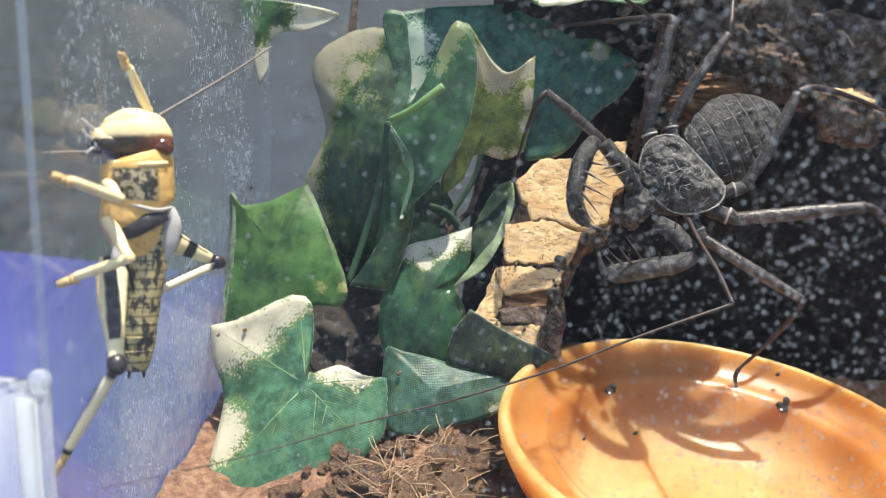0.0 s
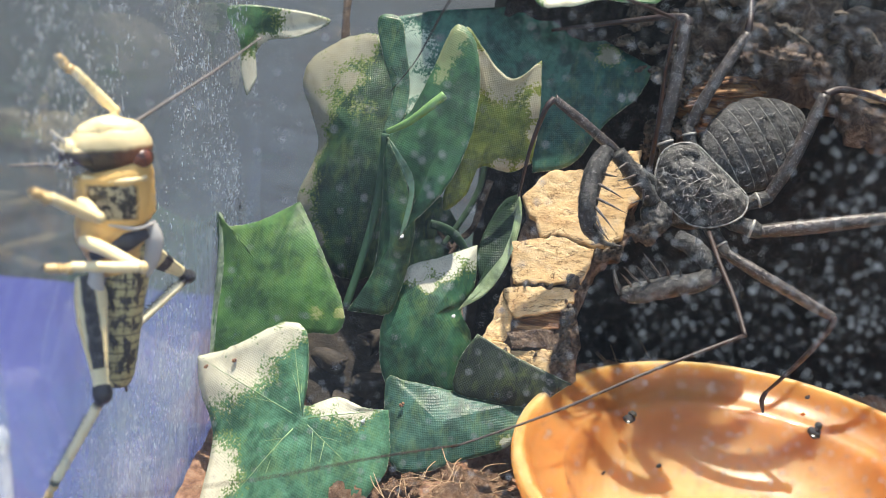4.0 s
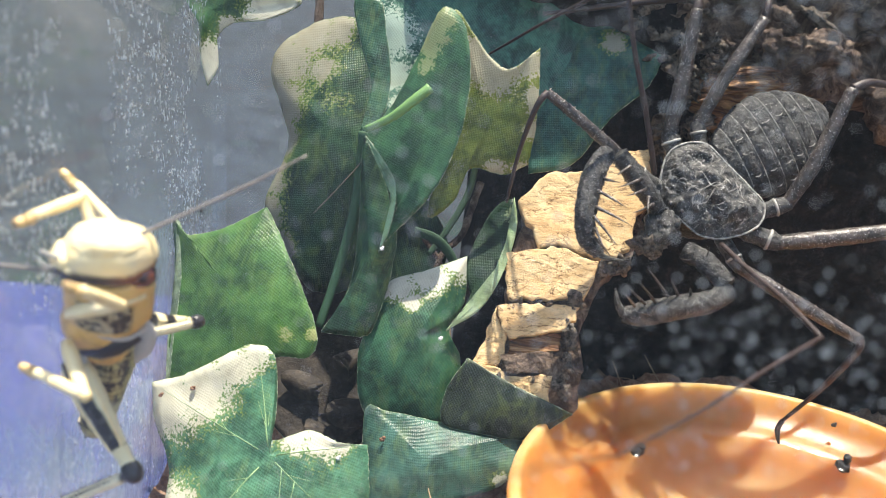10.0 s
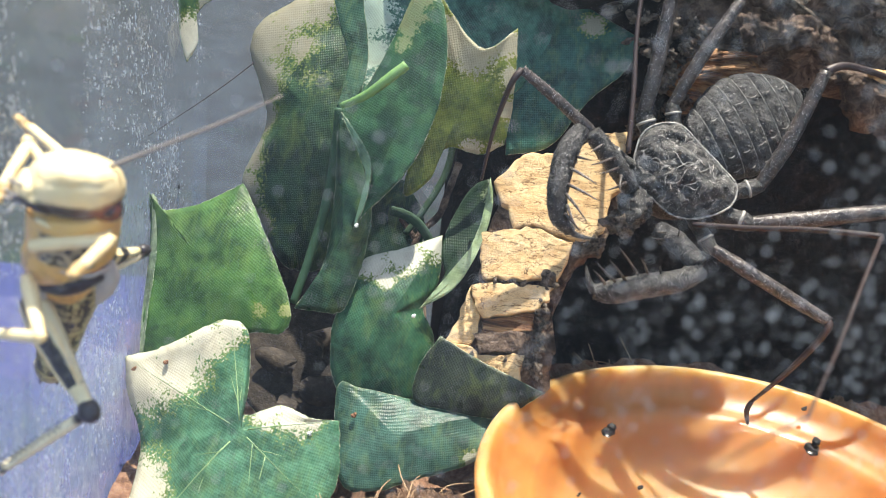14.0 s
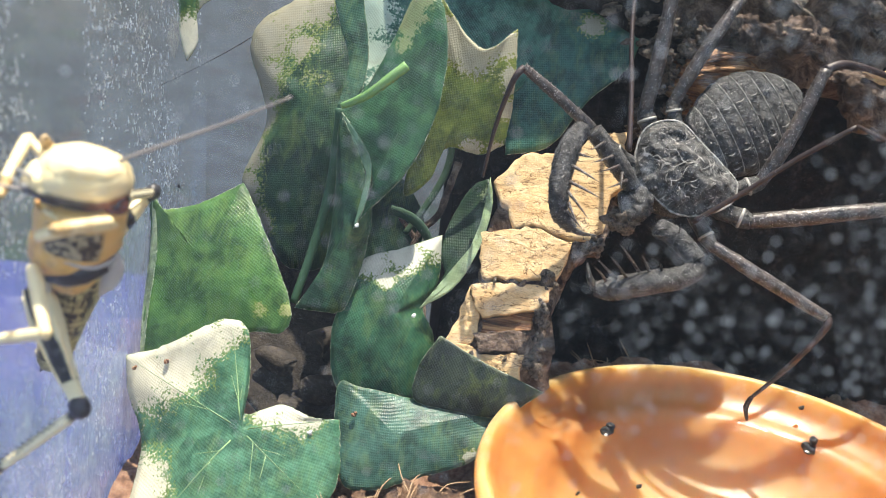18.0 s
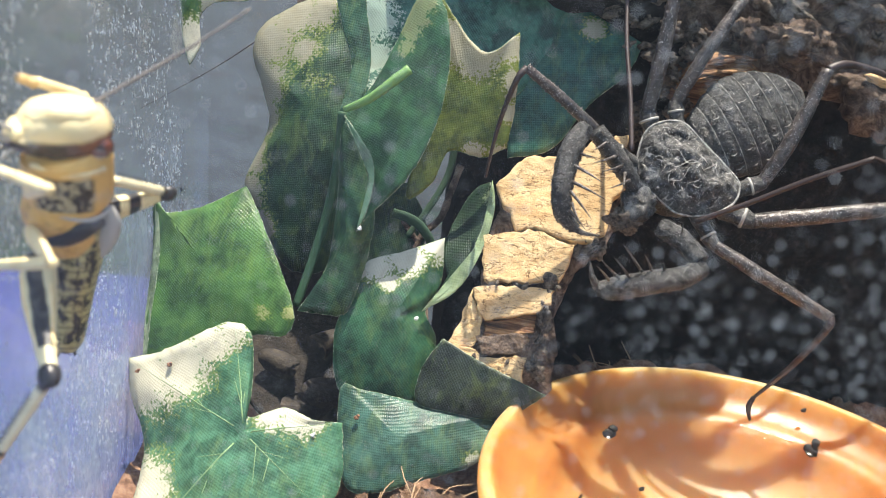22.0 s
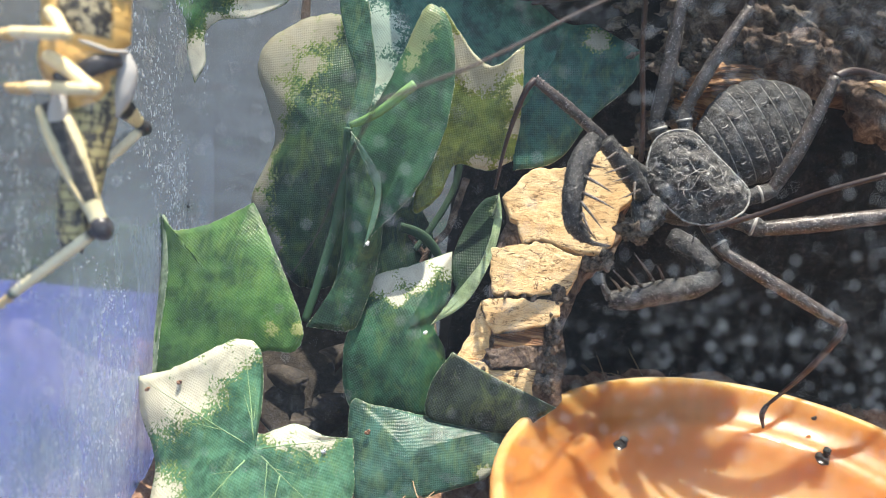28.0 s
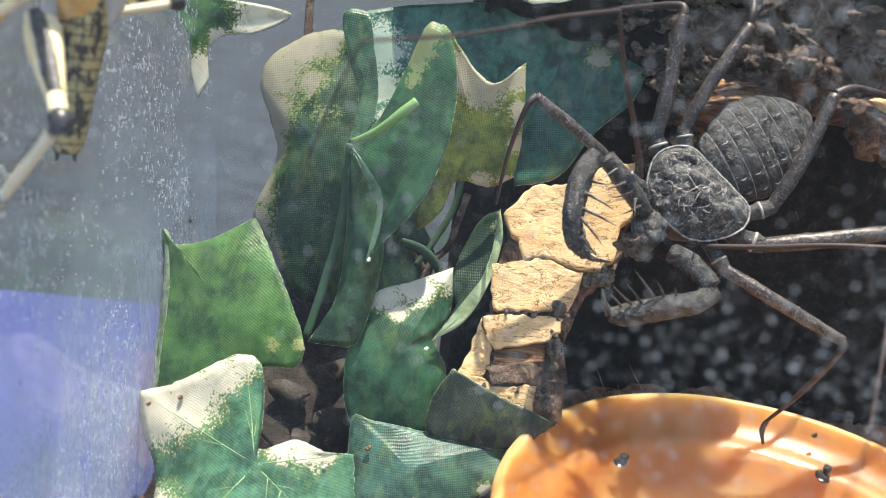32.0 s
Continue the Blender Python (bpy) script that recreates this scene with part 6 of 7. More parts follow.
# ---- the locust ----
LOCUST_ROWS = [
    (0, -0.04633, 0.02138, 0.05220, -19.81, 1.25, 22.62),
    (1, -0.04661, 0.02191, 0.05220, -17.92, 2.30, 22.20),
    (2, -0.04705, 0.02269, 0.05258, -18.24, 2.34, 22.09),
    (3, -0.04728, 0.02486, 0.05409, -12.39, 1.98, 22.42),
    (3.5, -0.04745, 0.02497, 0.05291, -4.46, 0.35, 22.62),
    (5.5, -0.04818, 0.03239, 0.05362, -17.65, 5.61, 23.66),
    (6, -0.04667, 0.03237, 0.05397, -5.27, 3.89, 23.86),
    (7, -0.04629, 0.03422, 0.05325, -4.14, 4.86, 23.09),
    (8, -0.04543, 0.03658, 0.05251, -2.44, 10.21, 19.06),
    (8.5, -0.04479, 0.03656, 0.05214, -1.26, 12.49, 18.55),
    (9, -0.04431, 0.03686, 0.05099, -2.29, 15.60, 17.25),
    (9.5, -0.04227, 0.03472, 0.04235, 24.03, 12.06, 15.55),
    (10, -0.04357, 0.03338, 0.04370, 20.07, 7.58, 19.84),
    (11, -0.04377, 0.03305, 0.04555, 18.11, 9.03, 20.55),
    (12, -0.04329, 0.03317, 0.04593, 18.57, 8.85, 21.65),
    (13, -0.04376, 0.03253, 0.04682, 19.40, 9.15, 21.67),
    (17, -0.04384, 0.03362, 0.04855, 20.56, 11.64, 21.21),
    (19, -0.04434, 0.03362, 0.04855, 21.01, 10.83, 20.69),
    (20, -0.04529, 0.03395, 0.04940, 22.65, 5.15, 23.30),
    (21, -0.04505, 0.03475, 0.05222, 16.62, 1.47, 25.41),
    (22, -0.04519, 0.03499, 0.05291, 12.99, 2.36, 24.68),
    (23, -0.04543, 0.03516, 0.05403, 9.11, 4.09, 24.06),
    (24, -0.04641, 0.03716, 0.05552, 6.67, 2.64, 24.72),
    (25.5, -0.04563, 0.03813, 0.05947, 9.89, 2.00, 24.27),
    (27.5, -0.04554, 0.03903, 0.06984, -24.00, 6.36, 23.55),
    (29, -0.04581, 0.03961, 0.07342, -7.30, 4.98, 23.39),
    (30, -0.04664, 0.03933, 0.07593, -10.20, 4.81, 23.78),
    (31, -0.04719, 0.04029, 0.08004, -3.15, 4.54, 24.21),
    (32, -0.04690, 0.04037, 0.08437, -1.98, 4.77, 24.40),
]
locust = thing("locust", "yellow and black locust hopper clinging to the side pane", "locust")
K = 7.97e-5


def lp(x, y, d=0.0):
    """A place on the locust, in its own small grid; d: how far it stands out."""
    return Vector(((x - 250) * K, -d * K, (430 - y) * K))


def lblob(name, c, size, material, label="", parent=None, turn=0.0, rough=0.0002, power=1.0):
    bm = bmesh.new()
    blob(bm, lp(*c), [s * K for s in size], Euler((0, radians(turn), 0)).to_matrix(), 26, 18, rough, 350, power)
    return part(name, bm, material, parent or locust, label)


bm = bmesh.new()
tube(bm, [lp(262, 405, 5), lp(257, 470, 8), lp(250, 540, 8), lp(245, 600, 5), lp(242, 636, 3), lp(241, 656, 2)], [38 * K, 36 * K, 31 * K, 28 * K, 25 * K, 16 * K], 22, 6, 0.9, 0.05)
abd = part("abdomen", bm, "mottle", locust, "mottled yellow-green and black belly")
for k in range(8):
    bm = bmesh.new()
    y = 445 + k * 25
    x = 260 - k * 2.5
    r = (36.0 - k * 1.3) * K
    tube(bm, [lp(x, y, 7) + Vector((math.cos(t) * r, math.sin(t) * r * 0.9, 0)) for t in (2 * math.pi * i / 20 for i in range(21))], [1.1 * K, 1.1 * K], 6, 1)
    part("segment_ring", bm, "mottle", abd)
for k in (-1, 1):
    bm = bmesh.new()
    tube(bm, [lp(241 + k * 10, 646, 6), lp(241 + k * 13, 668, 6)], [5 * K, 2 * K], 8, 2)
    part("tail_valve", bm, "mottle", abd)
bm = bmesh.new()
tube(bm, [lp(240, 352, 14), lp(236, 384, 13), lp(244, 418, 10), lp(257, 450, 6)], [54 * K, 56 * K, 48 * K, 37 * K], 24, 6, 0.85, 0.05)
part("thorax", bm, "yellow", locust, "yellow chest with dark bands")
bm = bmesh.new()
tube(bm, [lp(240, 280, 17), lp(243, 292, 17), lp(244, 325, 17), lp(246, 356, 15), lp(248, 368, 13)], [55 * K, 61 * K, 62 * K, 60 * K, 54 * K], 28, 8, 0.85, 0.03)
pron = part("pronotum", bm, "saddle", locust, "yellow saddle with a black mottled patch")
bm = bmesh.new()
tube(bm, [lp(190, 344, 34), lp(212, 358, 52), lp(245, 368, 62), lp(275, 374, 56), lp(300, 368, 38)], [2.5 * K, 3.5 * K, 3.5 * K, 3.5 * K, 2.5 * K], 8, 5)
part("saddle_edge", bm, "wing", pron, "pale margin of the saddle")
bm = bmesh.new()
tube(bm, [lp(205, 420, 40), lp(236, 408, 53), lp(262, 394, 55), lp(292, 384, 42)], [8 * K, 15 * K, 15 * K, 7 * K], 14, 6, 0.5)
part("chest_band", bm, "black", locust, "dark slanting band across the chest")
bm = bmesh.new()
tube(bm, [lp(296, 368, 26), lp(302, 396, 28), lp(298, 430, 26), lp(288, 462, 20)], [8 * K, 15 * K, 14 * K, 5 * K], 14, 6, 0.5)
part("wing_pad", bm, "wing", locust, "grey wing pad")
bm = bmesh.new()
tube(bm, [lp(214, 428, 40), lp(212, 462, 44), lp(210, 495, 40), lp(211, 520, 34)], [7 * K, 13 * K, 12 * K, 4 * K], 14, 6, 0.5)
part("wing_pad", bm, "wing", locust, "grey wing pad")
head = lblob("head", (240, 246, 18), (64, 50, 44), "head", "bulging pale head with a dark band", None, -4, 0.0003, 0.92)
lblob("eye", (282, 262, 38), (22, 22, 17), "eye", "dark red-brown banded eye", head, -3, 0.0001, 0.95)
lblob("cheek", (206, 262, 40), (30, 22, 18), "head", "dark cheek", head, 10, 0.0003)
lblob("brow", (236, 222, 30), (50, 30, 22), "cream", "pale brow", head, -4, 0.0004)
lblob("muzzle", (184, 254, 26), (20, 26, 24), "head", "narrowing face", head, 16, 0.0004)
bm = bmesh.new()
tube(bm, [lp(196, 292, 44), lp(225, 297, 60), lp(260, 297, 64), lp(292, 292, 50)], [4 * K, 6 * K, 6 * K, 4 * K], 10, 5)
part("collar", bm, "cream", head, "pale collar behind the head")
for a, b, c in (((180, 245, 40), (166, 232, 50), (156, 222, 55)), ((182, 258, 40), (166, 252, 52), (156, 240, 56)), ((182, 268, 38), (170, 272, 48), (162, 282, 52))):
    bm = bmesh.new()
    tube(bm, [lp(*a), lp(*b), lp(*c)], [4 * K, 3 * K, 2 * K], 8, 4)
    part("palp", bm, "wing", head, "grey mouth feeler")
for line in (((188, 276, 30), (145, 276, 30), (92, 279, 24)), ((270, 212, 20), (335, 168, 10), (410, 116, 0), (480, 62, -10))):
    bm = bmesh.new()
    tube(bm, [lp(*p) for p in line], [3.0 * K, 2.6 * K, 1.6 * K], 8, 5)
    part("antenna", bm, "feeler", head, "thin grey-brown feeler")


def bar(length, r0, r1, bow=0.15):
    bm = bmesh.new()
    tube(bm, [(0, 0, 0), (length * 0.3, 0, r0 * bow), (length * 0.75, 0, 0), (length, 0, 0)], [r0 * 0.75, r0, r0 * 0.7 + r1 * 0.3, r1, r1], 14, 6, rough=0.05)
    return bm


def leg(lf, lt, rf, rt, fm, tm, label):
    """A thigh with its knee, and a shin with its foot, each to be turned at its joint."""
    f = part("leg_femur", bar(lf * K, rf * K, rf * 0.72 * K), fm, locust, label)
    bm = bmesh.new()
    blob(bm, (lf * K, 0, 0), (rf * 0.86 * K, rf * 0.8 * K, rf * 0.84 * K), None, 14, 10)
    part("knee", bm, fm, f)
    t = part("leg_tibia", bar(lt * K, rt * K, rt * 0.85 * K, 0.05), tm, locust)
    for k, (a, b) in enumerate(((0.98, 1.12), (1.11, 1.2), (1.19, 1.36))):
        bm = bmesh.new()
        tube(bm, [(lt * K * a, 0, 1 * K), (lt * K * (a + b) / 2, 0, 3 * K), (lt * K * b, 0, 1.5 * K)], [rt * 0.7 * K, rt * (1.05 - 0.1 * k) * K, rt * 0.6 * K], 10, 4)
        part("tarsus", bm, "foot", t)
    for z in (-1, 1):
        bm = bmesh.new()
        tube(bm, [(lt * K * 1.35, 0, 0), (lt * K * 1.42, 0, z * 5 * K)], [1.8 * K, 0.6 * K], 6, 2)
        part("claw", bm, "black", t)
    return f, t


def jumping_leg(lf, lt, rf, rt, fm, label):
    """A hind leg: a club-shaped thigh with raised keels, a black knee and a spurred shin."""
    bm = bmesh.new()
    tube(bm, [(0, 0, 0), (lf * K * 0.16, 0, 0.1 * rf * K), (lf * K * 0.4, 0, 0), (lf * K * 0.7, 0, 0), (lf * K * 0.88, 0, 0), (lf * K, 0, 0)], [rf * 0.62 * K, rf * K, rf * 0.92 * K, rf * 0.62 * K, rf * 0.48 * K, rf * 0.52 * K], 18, 6, 0.7, 0.03)
    f = part("leg_femur", bm, fm, locust, label)
    for z in (-1, 1):
        bm = bmesh.new()
        tube(bm, [(lf * K * 0.05, -rf * 0.3 * K, z * rf * 0.58 * K), (lf * K * 0.35, -rf * 0.36 * K, z * rf * 0.72 * K), (lf * K * 0.78, -rf * 0.26 * K, z * rf * 0.40 * K)], [2 * K, 3.2 * K, 2 * K], 8, 5)
        part("keel", bm, "cream" if fm == "thigh" else fm, f)
    bm = bmesh.new()
    blob(bm, (lf * K * 0.985, 0, 0), (rf * 0.75 * K, rf * 0.55 * K, rf * 0.62 * K), None, 16, 10)
    part("knee", bm, "black", f, "black knee")
    t = part("leg_tibia", bar(lt * K, rt * K, rt * 0.9 * K, 0.0), "shin", locust)
    for i in range(11):
        for y in (-1, 1):
            bm = bmesh.new()
            u = lt * K * (0.25 + 0.066 * i)
            tube(bm, [(u, y * rt * 0.4 * K, -rt * 0.7 * K), (u + 5 * K, y * rt * 0.7 * K, -rt * 1.7 * K)], [1.5 * K, 0.3 * K], 5, 2)
            part("spur", bm, "black", t)
    for a, b in ((0.97, 1.1), (1.09, 1.17), (1.16, 1.33)):
        bm = bmesh.new()
        tube(bm, [(lt * K * a, 0, 0), (lt * K * (a + b) / 2, 0, 2 * K), (lt * K * b, 0, 0)], [rt * 0.6 * K, rt * 0.85 * K, rt * 0.5 * K], 10, 4)
        part("tarsus", bm, "foot", t)
    return f, t


LOCUST_LEGS = [
    (*leg(110, 88, 10.5, 9, "cream", "cream", "pale yellow fore leg"), lp(194, 330, 58), 110 * K),
    (*leg(110, 88, 10.5, 9, "cream", "cream", "pale yellow fore leg"), lp(238, 300, -5), 110 * K),
    (*leg(115, 100, 11.5, 9, "cream", "cream", "pale yellow middle leg"), lp(194, 392, 55), 115 * K),
    (*leg(115, 100, 11.5, 9, "cream", "cream", "pale yellow middle leg"), lp(232, 372, -8), 115 * K),
    (*jumping_leg(195, 185, 26, 9, "thigh", "thick black and cream jumping leg"), lp(197, 455, 28), 195 * K),
    (*jumping_leg(150, 125, 21, 8.5, "thigh_ringed", "black-banded cream jumping leg"), lp(262, 408, -8), 150 * K),
]


# ---- what moves ----
def aim(a, b):
    """A pose at a with its x axis towards b."""
    a, b = Vector(a), Vector(b)
    x = (b - a).normalized()
    y = Vector((0, 1, 0))
    z = x.cross(y).normalized()
    y = z.cross(x)
    return Matrix.Translation(a) @ Matrix((x, y, z)).transposed().to_4x4()


SPIDER_ROWS = [
    (0, 0.00157, 0.00000, -0.00016),
    (0.5, 0.00169, 0.00006, -0.00000),
    (1, 0.00173, 0.00010, 0.00011),
    (1.5, 0.00161, 0.00012, 0.00016),
    (2, 0.00182, 0.00008, 0.00005),
    (2.5, 0.00166, 0.00006, -0.00000),
    (3, 0.00162, 0.00006, 0.00001),
    (3.5, 0.00155, 0.00002, -0.00008),
    (5.5, 0.00049, -0.00006, -0.00019),
    (6, 0.00028, -0.00009, -0.00027),
    (6.5, 0.00028, -0.00014, -0.00040),
    (7, 0.00030, -0.00013, -0.00039),
    (7.5, 0.00033, -0.00018, -0.00052),
    (8, 0.00033, -0.00017, -0.00050),
    (8.5, 0.00029, -0.00015, -0.00042),
    (9, 0.00021, -0.00012, -0.00034),
    (9.5, 0.00025, -0.00013, -0.00035),
    (10, 0.00018, -0.00009, -0.00026),
    (10.5, 0.00025, -0.00006, -0.00018),
    (11, 0.00019, -0.00004, -0.00013),
    (11.5, 0.00013, -0.00000, -0.00001),
    (12, -0.00013, 0.00004, 0.00011),
    (12.5, -0.00002, 0.00003, 0.00008),
    (13, 0.00000, 0.00000, 0.00000),
    (13.5, -0.00002, -0.00002, -0.00006),
    (14, -0.00001, 0.00001, 0.00002),
    (14.5, 0.00015, -0.00001, -0.00001),
    (16.5, 0.00015, 0.00006, 0.00016),
    (17, 0.00008, 0.00009, 0.00026),
    (18, 0.00019, 0.00019, 0.00051),
    (18.5, 0.00022, 0.00022, 0.00059),
    (19, 0.00023, 0.00022, 0.00062),
    (19.5, 0.00022, 0.00025, 0.00068),
    (20, 0.00015, 0.00023, 0.00063),
    (21, 0.00015, 0.00027, 0.00073),
    (21.5, 0.00020, 0.00028, 0.00076),
    (22, 0.00020, 0.00034, 0.00095),
    (22.5, 0.00012, 0.00040, 0.00111),
    (23, 0.00015, 0.00040, 0.00111),
    (23.5, 0.00021, 0.00040, 0.00111),
    (24, 0.00032, 0.00042, 0.00117),
    (25, 0.00040, 0.00044, 0.00124),
    (25.5, 0.00048, 0.00045, 0.00126),
    (27.5, 0.00060, 0.00041, 0.00113),
    (28, 0.00069, 0.00042, 0.00119),
    (28.5, 0.00069, 0.00045, 0.00127),
    (29, 0.00080, 0.00046, 0.00131),
    (30, 0.00057, 0.00052, 0.00150),
    (31, 0.00062, 0.00045, 0.00129),
    (31.5, 0.00063, 0.00047, 0.00135),
    (32, 0.00060, 0.00049, 0.00142),
]
